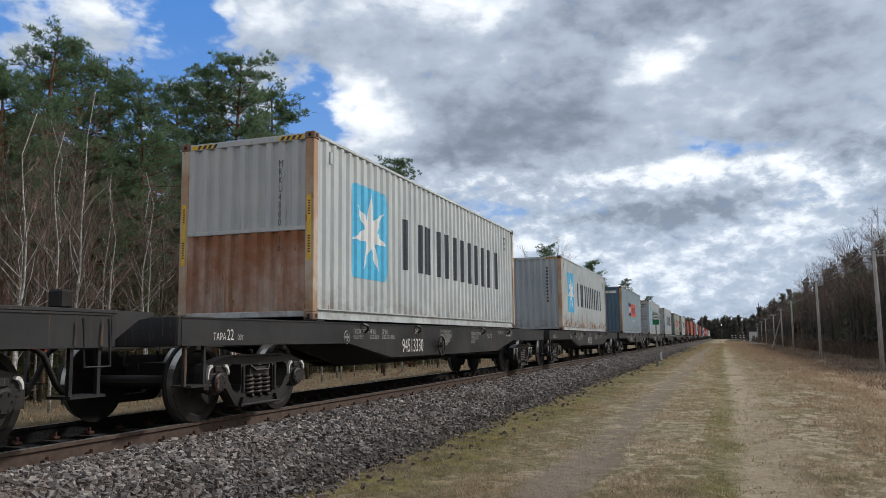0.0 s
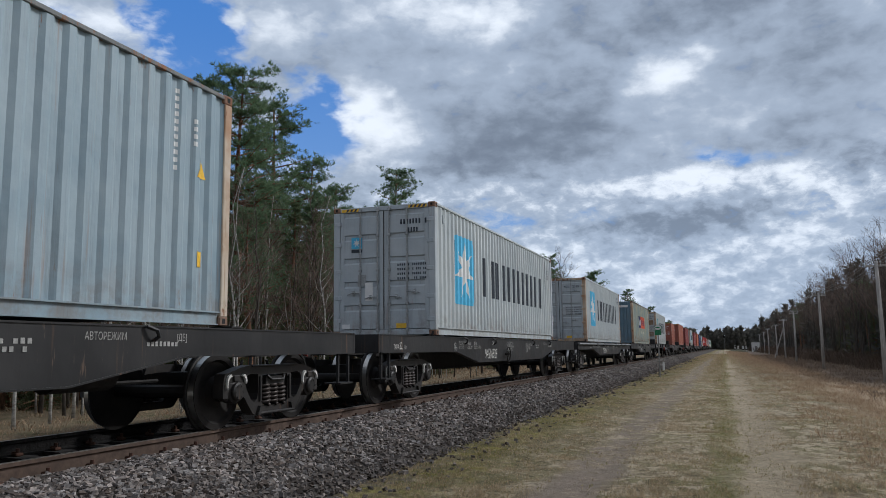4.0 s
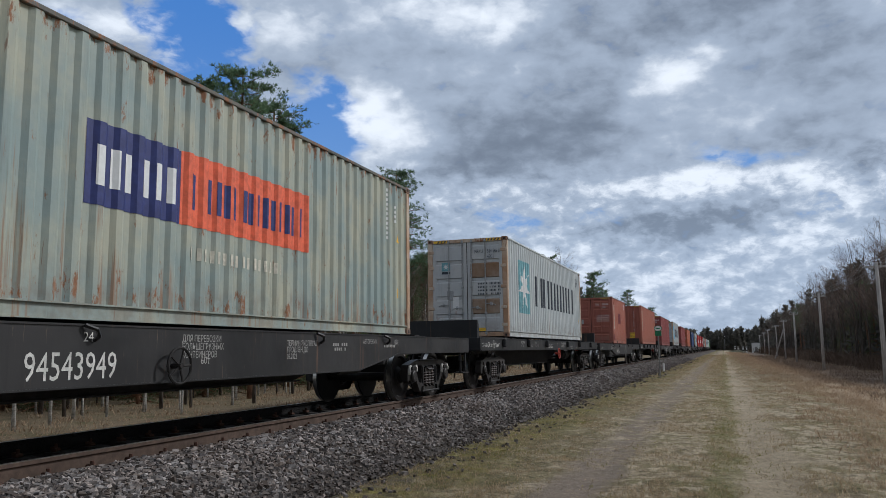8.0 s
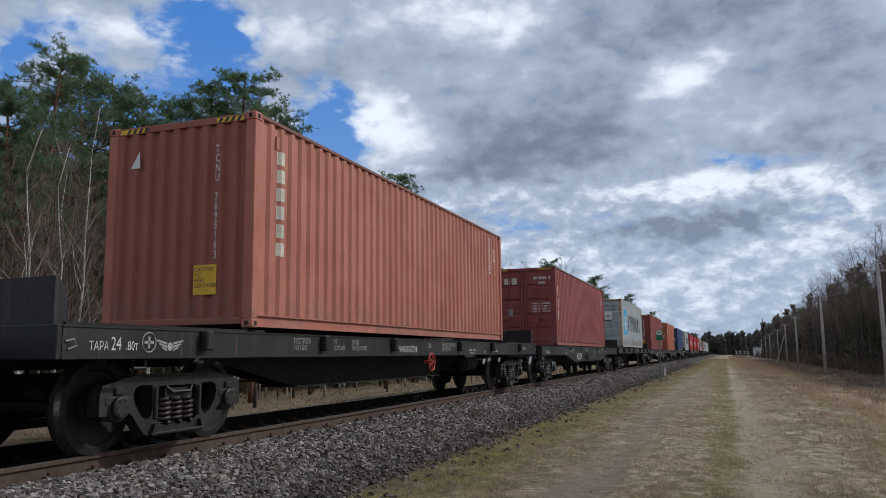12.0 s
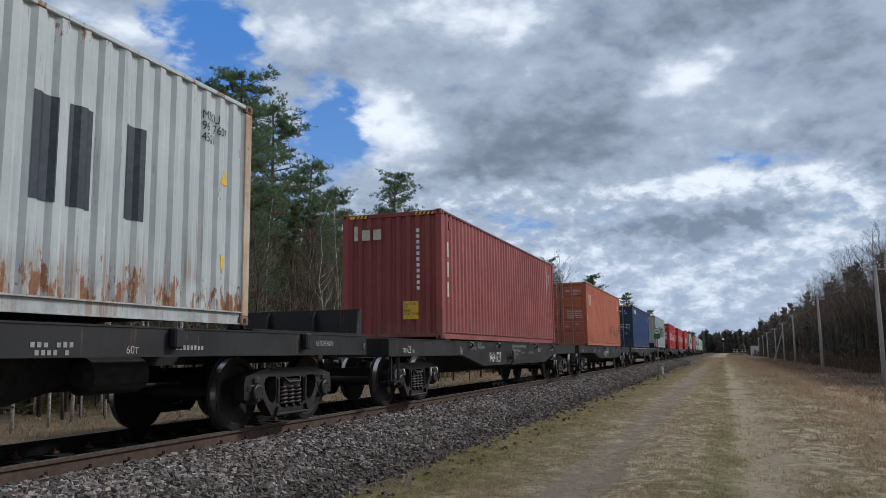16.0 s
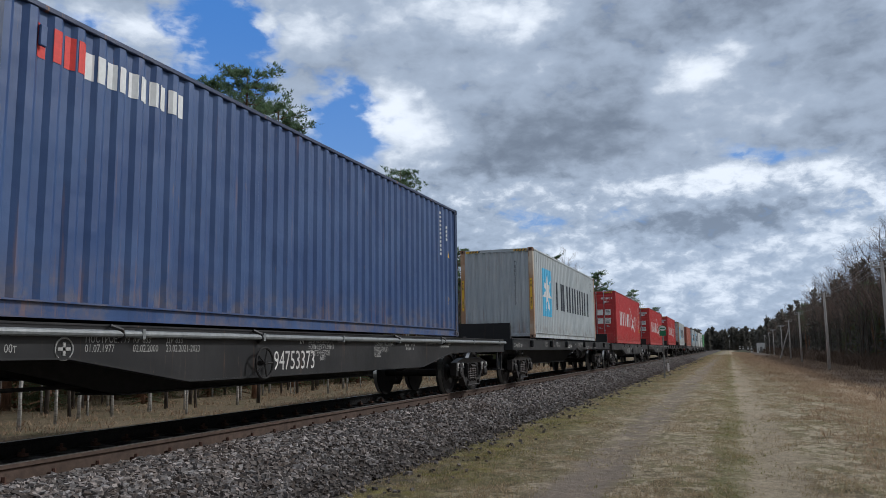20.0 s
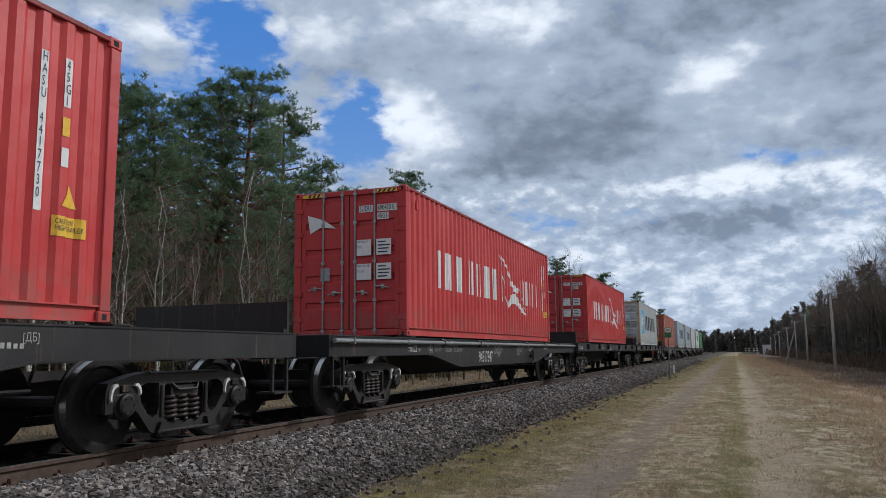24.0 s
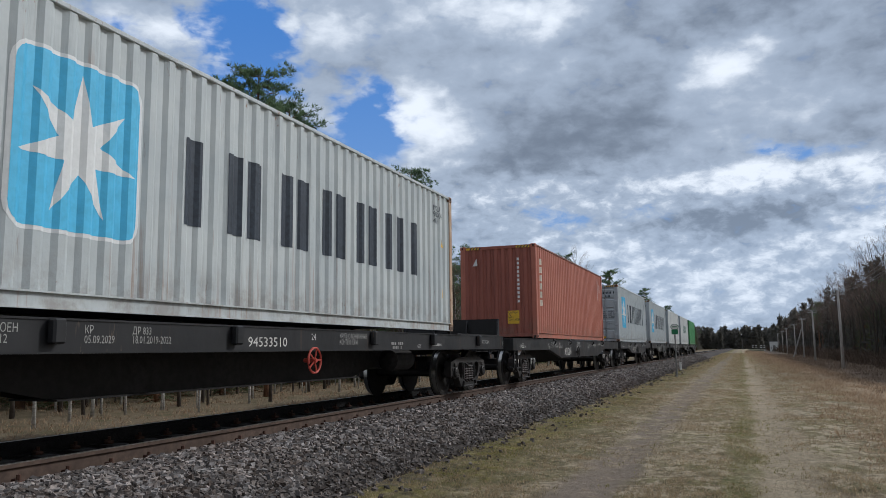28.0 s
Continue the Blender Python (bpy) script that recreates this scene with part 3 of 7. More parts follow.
def bogie_meshes():
    """The pieces of a three-piece freight bogie, centred on its pivot."""
    m = {}
    half_out = [(1.18, 0.60), (1.18, 0.40), (1.07, 0.40), (1.06, 0.55), (0.80, 0.55), (0.79, 0.43), (0.72, 0.385), (0.62, 0.27), (0.53, 0.175), (0.46, 0.15)]
    outer = [(-0.60, 0.80), (0.60, 0.80), (0.80, 0.775), (1.0, 0.73), (1.15, 0.70)] + half_out + [(-y, z) for y, z in half_out[::-1]] + [(-1.15, 0.70), (-1.0, 0.73), (-0.80, 0.775)]
    window = [(0.42, 0.68), (0.60, 0.69), (0.68, 0.66), (0.71, 0.59), (0.68, 0.49), (0.58, 0.36), (0.50, 0.32), (0.44, 0.35), (0.41, 0.43)]
    pocket = [(-0.31, 0.67), (0.31, 0.67), (0.33, 0.62), (0.33, 0.31), (0.27, 0.255), (-0.27, 0.255), (-0.33, 0.31), (-0.33, 0.62)]
    s = pierced([outer, window, [(-y, z) for y, z in window[::-1]], pocket], 0.97, 1.12)
    for d in (-1, 1):
        s.prism([(d * 0.36, 0.27), (d * 0.41, 0.27), (d * 0.46, 0.15), (d * 0.40, 0.15)], 1.12, 1.165)
        s.box(1.12, 1.15, d * 0.86, d * 0.99, 0.60, 0.68, 0.012)
        s.box(1.12, 1.145, d * 0.345, d * 0.395, 0.32, 0.66, 0.01)
        s.disc([(1.12, 0.028), (1.135, 0.028)], (0, d * 0.93, 0.655), "x", 8)
    s.box(1.12, 1.17, -0.46, 0.46, 0.15, 0.185, 0.012)
    s.box(1.12, 1.145, -0.58, 0.58, 0.775, 0.80, 0.008)
    s.tube([(1.13, -0.22, 0.66), (1.16, -0.15, 0.60), (1.16, 0.15, 0.60), (1.13, 0.22, 0.66)], 0.018, 6)
    m["side_frame"] = fixed(s.mesh("side_frame", BOGIE))
    s = Shape()
    for y in (-0.19, 0.0, 0.19):
        helix(s, 1.06, y, 0.265, 0.53, 0.080, 0.022, 5)
    m["spring"] = fixed(s.mesh("spring", SPRING, True))
    s = Shape()
    s.prism([(-1.13, 0.54), (-1.13, 0.64), (-0.6, 0.70), (0.6, 0.70), (1.13, 0.64), (1.13, 0.54), (0.5, 0.42), (-0.5, 0.42)], -0.23, 0.23, "y")
    s.disc([(0.70, 0.22), (0.82, 0.20)], (0, 0, 0), "z", 16)
    m["bolster"] = fixed(s.mesh("bolster", BOGIE))
    s = Shape()
    s.disc([(0.93, 0.12), (0.99, 0.145), (1.12, 0.145), (1.13, 0.115), (1.17, 0.115), (1.185, 0.095)], (0, 0, 0.475), "x", 20)
    s.box(0.97, 1.10, -0.17, 0.17, 0.36, 0.52, 0.03)
    s.box(0.96, 1.13, -0.19, 0.19, 0.50, 0.59, 0.015)
    for a in range(6):
        t = a * math.pi / 3
        s.disc([(1.18, 0.013), (1.193, 0.013)], (0, 0.075 * math.cos(t), 0.475 + 0.075 * math.sin(t)), "x", 6)
    m["axle_box"] = fixed(s.mesh("axle_box", BOGIE))
    s = Shape()
    for d in (-1, 1):
        c = d * 0.79
        s.disc([(c - d * 0.07, 0.40), (c - d * 0.07, 0.51), (c - d * 0.045, 0.505), (c - d * 0.035, 0.478), (c + d * 0.06, 0.472), (c + d * 0.065, 0.40), (c + d * 0.03, 0.37), (c + d * 0.015, 0.20), (c + d * 0.06, 0.13), (c + d * 0.09, 0.13)], (0, 0, 0), "x", 64)
    s.tube([(-1.0, 0, 0), (1.0, 0, 0)], 0.085, 12)
    m["wheelset"] = fixed(s.mesh("wheelset", WHEEL))
    s = Shape()
    for d in (1,):
        c = d * 0.79
        s.disc([(c - d * 0.03, 0.4795), (c + d * 0.052, 0.4745), (c + d * 0.052, 0.46), (c - d * 0.03, 0.46)], (0, 0, 0), "x", 64)
    m["tread"] = fixed(s.mesh("tread", TREAD, False))
    s = Shape()
    for d in (-1, 1):
        s.tube([(-0.95, d * 0.42, 0.42), (0.95, d * 0.42, 0.42)], 0.035, 8)
        for c in (-0.79, 0.79):
            s.box(c - 0.05, c + 0.05, d * 0.38, d * 0.45, 0.34, 0.66, 0.015)
            s.tube([(c, d * 0.40, 0.62), (c, d * 0.30, 0.86)], 0.02, 6)
    m["brake_rigging"] = fixed(s.mesh("brake_rigging", UNDER))
    return m


def dab_mesh(d, k):
    """Brushed white inspection mark over one shoulder of an axle box."""
    pts = [(0.115 + 0.085 * math.sin(0.35 * i), 0.665 - 0.13 * (0.35 * i / 1.6) ** 2) for i in range(k + 1)]
    ring = [(d * a, z) for a, z in pts] + [(d * (a + 0.016), z + 0.03) for a, z in pts[::-1]]
    return fixed(Shape().prism(ring, 1.1215, 1.1535).mesh("paint_dab", STENCIL))


BM = bogie_meshes()
DABS = (dab_mesh(-1, 5), dab_mesh(1, 4))
WHEELSETS = []
TURN = pose(0, 0, 0, 0, 0, 180)


def bogie(wagon, y, dabbed=False):
    b = part("bogie_bolster", BM["bolster"], None, wagon, "cast-steel freight bogie", at=pose(0, y, 0))
    for at in (Matrix(), TURN):
        part("side_frame", BM["side_frame"], None, b, at=at)
        part("spring", BM["spring"], None, b, "coil springs", at=at)
        for d in (-0.925, 0.925):
            part("axle_box", BM["axle_box"], None, b, at=at @ pose(0, d, 0))
            for me in DABS if dabbed and at is not TURN else ():
                part("paint_dab", me, None, b, "white paint dab", at=pose(0, d, 0))
    part("brake_rigging", BM["brake_rigging"], None, b)
    for d in (-0.925, 0.925):
        w = part("wheelset", BM["wheelset"], None, b)
        w.matrix_parent_inverse = pose(0, d, 0.475)
        WHEELSETS.append(w)
        for turned in (Matrix(), Matrix.Diagonal((-1, 1, 1, 1))):
            t = part("tread", BM["tread"], None, b, "shiny worn wheel tread")
            t.matrix_parent_inverse = pose(0, d, 0.475) @ turned
            WHEELSETS.append(t)


def coupler_mesh():
    s = Shape()
    s.box(-0.10, 0.10, 0.0, 0.35, 0.93, 1.15, 0.03)
    s.prism([(-0.18, 0.30), (0.17, 0.30), (0.20, 0.50), (0.05, 0.62), (0.02, 0.50), (-0.10, 0.48), (-0.16, 0.64), (-0.25, 0.60)], 0.90, 1.20, "z")
    return fixed(s.mesh("coupler", UNDER))


COUPLER = coupler_mesh()


def hose_mesh():
    s = Shape()
    s.tube([(0.35, 0.0, 0.95), (0.36, 0.15, 0.85), (0.33, 0.35, 0.55), (0.25, 0.55, 0.42), (0.12, 0.66, 0.50)], 0.03, 8)
    return fixed(s.mesh("brake_hose", UNDER, True))


HOSE = hose_mesh()
HOSE_VALVE = fixed(Shape().tube([(0.35, -0.06, 0.97), (0.35, 0.05, 0.94)], 0.045, 8).tube([(0.36, 0.02, 0.96), (0.50, 0.04, 0.90)], 0.014, 6).mesh("hose_valve", RED_PAINT))


def handwheel_mesh(material, r=0.19):
    s = Shape()
    ring = [(0.0, r * math.cos(a), r * math.sin(a)) for a in [2 * math.pi * i / 24 for i in range(25)]]
    s.tube(ring, 0.016, 6, False)
    for i in range(5):
        a = 2 * math.pi * i / 5
        s.tube([(0, 0, 0), (0, r * math.cos(a), r * math.sin(a))], 0.012, 5)
    s.tube([(-0.16, 0, 0), (0.03, 0, 0)], 0.03, 8)
    return fixed(s.mesh("handwheel", material))


HANDWHEEL, HANDWHEEL_RED = handwheel_mesh(UNDER), handwheel_mesh(RED_PAINT, 0.17)


def bars(rows, material):
    """Rows of small upright strokes (y, z, width, height, strokes) in the plane x = 0, for writing too small to read."""
    s = Shape()
    rng = random.Random(len(rows))
    for y, z, w, h, k in rows:
        step = w / k
        for i in range(k):
            if rng.random() < 0.12:
                continue
            y0 = y + i * step
            s.box(0, 0.002, y0, y0 + step * 0.62, z, z + h * rng.uniform(0.8, 1.0))
    return fixed(s.mesh("marking", material))


STENCILS = {}


def stencil(body):
    """Small stencilled writing, made once for each wording."""
    if body not in STENCILS:
        STENCILS[body] = written(body, 0.105, STENCIL_DIM, 0.62 if len(body) > 30 and "\n" not in body else 0.8)
    return STENCILS[body]


def wagon(kind, number, tare, place, half=9.81, label="", pipe=False, rear_board=False, wheel_at=None, number_at=None, red_wheel=False, wording=None, wings=False):
    """A flat container wagon. kind a: fish-bellied side sills; kind b: straight channel sills, deep centre sill and end boards."""
    w = thing("container_flat_wagon", label, "wagon", "container wagons", at=pose(0, place, 0))
    k = half / 9.81
    end = half - 0.52
    number_at = number_at if number_at is not None else (-2.98 if kind == "a" else -1.57)
    wheel_at = wheel_at if wheel_at is not None else (-1.07 if kind == "a" else -0.14)
    X = 1.365
    paint = WAGON_PAINT if kind == "a" else WAGON_DARK
    top, low = (1.235, (0.945, 0.68)) if kind == "a" else (1.262, (0.985, 0.985))
    yi, yo = (3.5 * k, 5.2 * k) if kind == "a" else (3.0, 5.0)
    for d in (-1, 1):
        sill = part("side_sill", Shape().prism(outline_plate(top, low, yi, yo, end), d * (X - 0.012), d * X), paint, w)
        part("top_flange", Shape().box(d * (X - 0.10), d * (X + 0.012), -end, end, top, top + 0.018), paint, sill)
        s = Shape()
        lows = [(-end, low[0]), (-yo, low[0]), (-yi, low[1]), (yi, low[1]), (yo, low[0]), (end, low[0])]
        for (y0, z0), (y1, z1) in zip(lows, lows[1:]):
            s.prism([(y0, z0), (y1, z1), (y1, z1 - 0.018), (y0, z0 - 0.018)], d * (X - 0.10), d * (X + 0.012))
        part("bottom_flange", s, paint, sill)
    s = Shape()
    cl = (0.90, 0.52) if kind == "a" else (0.86, 0.50)
    for x in (-0.22, 0.22):
        s.prism(outline_plate(1.20, cl, 3.4 * k, 5.2 * k, end), x - 0.012, x + 0.012)
    s.box(-0.34, 0.34, -end, end, 1.20, 1.225)
    s.box(-0.34, 0.34, -3.4 * k, 3.4 * k, cl[1] - 0.02, cl[1])
    part("centre_sill", s, UNDER, w)
    n = max(5, int(end * 0.72))
    for i in range(n):
        y = -end + 1.0 + (2 * end - 2.0) * i / (n - 1)
        part("cross_member", Shape().box(-X + 0.012, X - 0.012, y - 0.06, y + 0.06, 1.02, 1.21), UNDER, w)
    for d in (-1, 1):
        e = part("end_beam", Shape().box(-X, X, d * (end - 0.02), d * (end + 0.06), low[0] - 0.02, top + 0.02, 0.01)
                 .box(-0.35, 0.35, d * (end + 0.05), d * (end + 0.12), 0.90, 1.22, 0.01), paint, w)
        part("coupler", COUPLER, None, e, at=pose(0, d * end, 0, rz=0 if d > 0 else 180))
        part("brake_hose", HOSE, None, e, at=pose(0, d * end, 0, rz=0 if d > 0 else 180))
        part("hose_valve", HOSE_VALVE, None, e, "red brake hose valve", at=pose(0, d * end, 0, rz=0 if d > 0 else 180))
        for x in (-1, 1) if kind == "a" else ():
            y = d * (end - 0.12)
            s = Shape().box(x * 1.30, x * 1.34, y - 0.02, y + 0.02, 0.48, 0.95).box(x * 1.30, x * 1.34, y - d * 0.34 - 0.02, y - d * 0.34 + 0.02, 0.48, 0.95)
            s.box(x * 1.12, x * 1.40, y + 0.03, y - d * 0.40, 0.465, 0.49)
            part("step", s, paint, w)
    part("brake_reservoir", Shape().disc([(-0.45, 0.1), (-0.40, 0.2), (0.40, 0.2), (0.45, 0.1)], (0.75, 4.2 * k, 0.78), "y", 14), UNDER, w)
    part("brake_cylinder", Shape().disc([(-0.3, 0.17), (0.25, 0.17), (0.3, 0.08), (0.6, 0.05)], (-0.6, 2.0 * k, 0.75), "y", 14), UNDER, w)
    part("brake_rod", Shape().tube([(0.1, -6.2 * k, 0.62), (0.1, 6.2 * k, 0.62)], 0.025, 6), UNDER, w)
    for y in (-6.1, 6.1):
        for x in (-1, 1):
            yy = y * k if half > 9 else y
            part("container_lock", Shape().box(x * 1.05, x * 1.36, yy - 0.12, yy + 0.12, top + 0.018, top + 0.045, 0.006).box(x * 1.10, x * 1.16, yy - 0.03, yy + 0.03, top + 0.03, top + 0.09, 0.01), UNDER, w)
    bogie(w, -7.36 * k if half > 9 else -(half - 2.45), kind == "a")
    bogie(w, 7.36 * k if half > 9 else half - 2.45, kind == "a")
    wheel_y = wheel_at * k
    if kind == "b":
        for y in [-7.25, -4.45, -1.85, 1.85, 4.45, 7.25]:
            for x in (-1, 1):
                part("stake_pocket", Shape().box(x * (X + 0.002), x * (X + 0.10), y - 0.07, y + 0.07, 1.05, 1.275, 0.02), paint, w)
        for d in (-1, 1):
            s = Shape().box(-1.28, 1.28, d * (end + 0.02), d * (end - 0.03), 1.28, 1.72)
            board = part("end_board", s, paint, w, "raised steel end board")
            for x in (-1.26, -0.45, 0.45, 1.26):
                part("stiffener", Shape().prism([(d * (end - 0.032), 1.28), (d * (end - 0.032), 1.70), (d * (end - 0.10), 1.62), (d * (end - 0.16), 1.28)], x - 0.02, x + 0.02), paint, board)
            part("floor_board", Shape().box(-1.30, 1.30, d * (end - 0.1), d * 6.3, 1.275, 1.31), UNDER, w)
            if d < 0 and wings:
                emblem = Shape().disc([(X + 0.003, 0.045), (X + 0.005, 0.045)], (0, -7.83, 1.09), "x", 12)
                for q in (-1, 1):
                    for i in range(3):
                        emblem.prism([(-7.83 + q * 0.05, 1.135 - 0.035 * i), (-7.83 + q * 0.05, 1.11 - 0.035 * i), (-7.83 + q * (0.21 - 0.04 * i), 1.145 - 0.035 * i), (-7.83 + q * (0.22 - 0.04 * i), 1.165 - 0.035 * i)], X + 0.003, X + 0.005)
                part("wing_emblem", emblem, STENCIL_DIM, w, "white winged emblem")
            part("tow_hook", Shape().tube([(X + 0.01, d * 9.25, 1.13), (X + 0.04, d * 9.18, 1.15), (X + 0.04, d * 9.15, 1.09), (X + 0.01, d * 9.22, 1.06)], 0.010, 6), STENCIL_DIM, w, "white-painted hook")
            part("tow_eye", Shape().tube([(X - 0.02, d * 8.35, 0.95), (X - 0.02, d * 8.35, 0.87), (X - 0.02, d * 8.18, 0.87), (X - 0.02, d * 8.18, 0.95)], 0.018, 6), paint, w)
    if rear_board:
        part("end_board", Shape().box(-1.28, 1.28, end - 0.05, end, 1.26, 1.68).box(-1.28, 1.28, end - 0.14, end - 0.06, 1.26, 1.31), WAGON_DARK, w, "raised steel end board")
    if kind == "a":
        for y in (-4.6, -2.2, 2.2, 4.6):
            part("lashing_hook", Shape().tube([(X + 0.01, y * k, 1.10), (X + 0.07, y * k, 1.14), (X + 0.08, y * k - 0.04, 1.20), (X + 0.03, y * k - 0.14, 1.24)], 0.022, 6), paint, w)
    if pipe:
        s = Shape().tube([(X + 0.055, -end, 1.165), (X + 0.055, end, 1.165)], 0.036, 10)
        for y in np.linspace(-end + 0.6, end - 0.6, 9):
            s.box(X, X + 0.095, y - 0.02, y + 0.02, 1.115, 1.215)
        part("side_pipe", s, PIPE, w, "long grey pipe along the sill")
    if wheel_at is not False:
        part("handwheel", HANDWHEEL_RED if red_wheel else HANDWHEEL, None, w, "red brake handwheel" if red_wheel else "brake handwheel", at=pose(X + 0.10, wheel_y, 0.84))
    f = X + 0.004
    zt = 1.05 if kind == "b" else 0.99
    far = 2.35 if pipe else 0.0
    part("tare_marking", written("ТАРА", 0.12, STENCIL, 0.8), None, w, "white stencilled tare weight", at=pose(f, -end + far + (0.57 if kind == "a" else 0.32), zt))
    part("tare_marking", written(tare, 0.19, STENCIL, 0.75), None, w, at=pose(f, -end + far + (0.84 if kind == "a" else 0.60), zt))
    part("tare_marking", stencil("00т") if kind == "a" else written(wings or ".70т", 0.13, STENCIL, 0.8), None, w, at=pose(f, -end + far + (1.06 if kind == "a" else 0.80), zt))
    part("number", written(number, 0.36 if kind == "a" else 0.17, STENCIL, 0.76 if kind == "a" else 1.3), None, w, "white stencilled wagon number", at=pose(f, number_at * k, 0.745 if kind == "a" else 1.03))
    part("marking", written("24", 0.13, STENCIL), None, w, at=pose(f, number_at * k + (0.65 if kind == "a" else 1.5), 1.09 if kind == "a" else 1.12))
    if not wording:
        part("marking", written("60т", 0.12, STENCIL_DIM), None, w, at=pose(f, -0.59 * k, 0.85) if kind == "a" else pose(f, 3.75 * k, 1.0))
    if kind == "a":
        blocks = (("ПОСТРОЕН 79\n01.07.1977", -5.02, 1.08), ("КР 833\n02.02.2000", -4.40, 1.08), ("ДР 833\n23.02.2021-2023", -3.91, 1.08), ("ДЛЯ ПЕРЕВОЗКИ\nБОЛЬШЕГРУЗНЫХ\nКОНТЕЙНЕРОВ", -0.92, 1.10), ("ТЕРМИН ЭКСПЛУАТ\nПРОДЛЕН ДО\n05.2022", 1.27, 1.06), ("АВТОРЕЖИМ", 3.66, 1.10), ("[ДБ]", 4.96, 1.10))
    else:
        blocks = (("ПОСТРОЕН\n14.11.2012", -5.27, 1.15), ("КР\n05.09.2029", -4.1, 1.15), ("ДР 833\n18.01.2019-2022", -3.5, 1.15), ("КРУПНОТОННАЖНЫЕ\nКОНТЕЙНЕРЫ", 0.75, 1.15), ("АВТОРЕЖИМ", 7.6, 1.10))
    if wording:
        blocks = wording
    for body, y, z in blocks:
        part("marking", stencil(body), None, w, at=pose(f, y * k, z))
    tagged(part("marking", bars([(2.6 * k, 1.06, 0.5, 0.05, 7), (2.65 * k, 0.99, 0.4, 0.05, 6), (4.5 * k, 1.04, 0.5, 0.05, 8)], STENCIL_DIM), None, w, at=pose(f, 0, 0)), kind="stuff")
    if kind == "b" and not wings:
        return w
    ring = [(0.0, 0.10 * math.cos(a), 0.10 * math.sin(a)) for a in [2 * math.pi * i / 20 for i in range(21)]]
    part("emblem", Shape().tube(ring, 0.008, 4, False).box(-0.004, 0.004, -0.07, 0.07, -0.015, 0.015).box(-0.004, 0.004, -0.015, 0.015, -0.06, 0.06), STENCIL_DIM, w, at=pose(f, -5.26 * k if kind == "a" else -8.16, 1.02 if kind == "a" else 1.13))
    return w


# ---- containers ----
DOOR_STAIN = painted("brown_stained_door", (0.20, 0.115, 0.06), (0.30, 0.24, 0.19), 0.7, 0.65, 0.2, 51)
CAST_RUST = painted("rusted_casting", (0.15, 0.075, 0.045), (0.26, 0.17, 0.12), 0.9, 0.7, 0.0, 52)
HALF_W = 1.219
RIB, RIB_D = 0.278, 0.036


def rib_profile(a, b):
    """Corrugation of a side wall from a to b: (along, depth inwards)."""
    k = max(1, round((b - a) / RIB))
    s = (b - a) / k
    out = []
    for i in range(k):
        u = a + i * s
        out += [(u, 0.0), (u + 0.30 * s, 0.0), (u + 0.50 * s, RIB_D), (u + 0.80 * s, RIB_D)]
    return out + [(b, 0.0)]


def wall_depth(profile, u):
    for (a, d), (b, e) in zip(profile, profile[1:]):
        if a <= u <= b:
            return d + (e - d) * (u - a) / max(b - a, 1e-6)
    return 0.0


def drape(polys, profile, off=0.004):
    """Flat shapes given in (along, up) laid on the corrugated wall; even-odd filled."""
    s = Shape()
    edges = [(p[i], p[(i + 1) % len(p)]) for p in polys for i in range(len(p))]
    us = sorted({round(u, 4) for p in polys for u, _ in p} | {round(u, 4) for u, _ in profile})
    lo, hi = min(u for p in polys for u, _ in p), max(u for p in polys for u, _ in p)
    us = [u for u in us if lo - 1e-3 <= u <= hi + 1e-3]
    for a, b in zip(us, us[1:]):
        if b - a < 1e-4:
            continue
        m = (a + b) / 2
        cuts = []
        for (u0, v0), (u1, v1) in edges:
            if min(u0, u1) <= m < max(u0, u1):
                g = lambda u: v0 + (v1 - v0) * (u - u0) / (u1 - u0)
                cuts.append((g(m), g(a), g(b)))
        cuts.sort()
        da, db = HALF_W - 0.012 + off - wall_depth(profile, a), HALF_W - 0.012 + off - wall_depth(profile, b)
        for (_, a0, b0), (_, a1, b1) in zip(cuts[::2], cuts[1::2]):
            s.poly([(da, a, a0), (db, b, b0), (db, b, b1), (da, a, a1)], [(0, 1, 2, 3)])
    return s


def rect(u, v, w, h, r=0.0):
    if not r:
        return [(u, v), (u + w, v), (u + w, v + h), (u, v + h)]
    out = []
    for cx, cy, a0 in ((u + w - r, v + h - r, 0), (u + r, v + h - r, 90), (u + r, v + r, 180), (u + w - r, v + r, 270)):
        out += [(cx + r * math.cos(radians(a0 + i * 22.5)), cy + r * math.sin(radians(a0 + i * 22.5))) for i in range(5)]
    return out


def star(u, v, r, points=7):
    return [(u + (r if i % 2 == 0 else r * 0.36) * math.sin(math.pi * i / points), v + (r if i % 2 == 0 else r * 0.36) * math.cos(math.pi * i / points)) for i in range(2 * points)]


def strokes(u, v, widths, h, gap, thick, slant=0.0):
    """Plain upright block strokes, two to a sign, that keep the weight of big lettering."""
    out = []
    for w in widths:
        out.append([(u, v), (u + thick, v), (u + thick + slant, v + h), (u + slant, v + h)])
        if w > 2.2 * thick:
            out.append([(u + w - thick, v), (u + w, v), (u + w + slant, v + h), (u + w - thick + slant, v + h)])
        u += w + gap
    return out


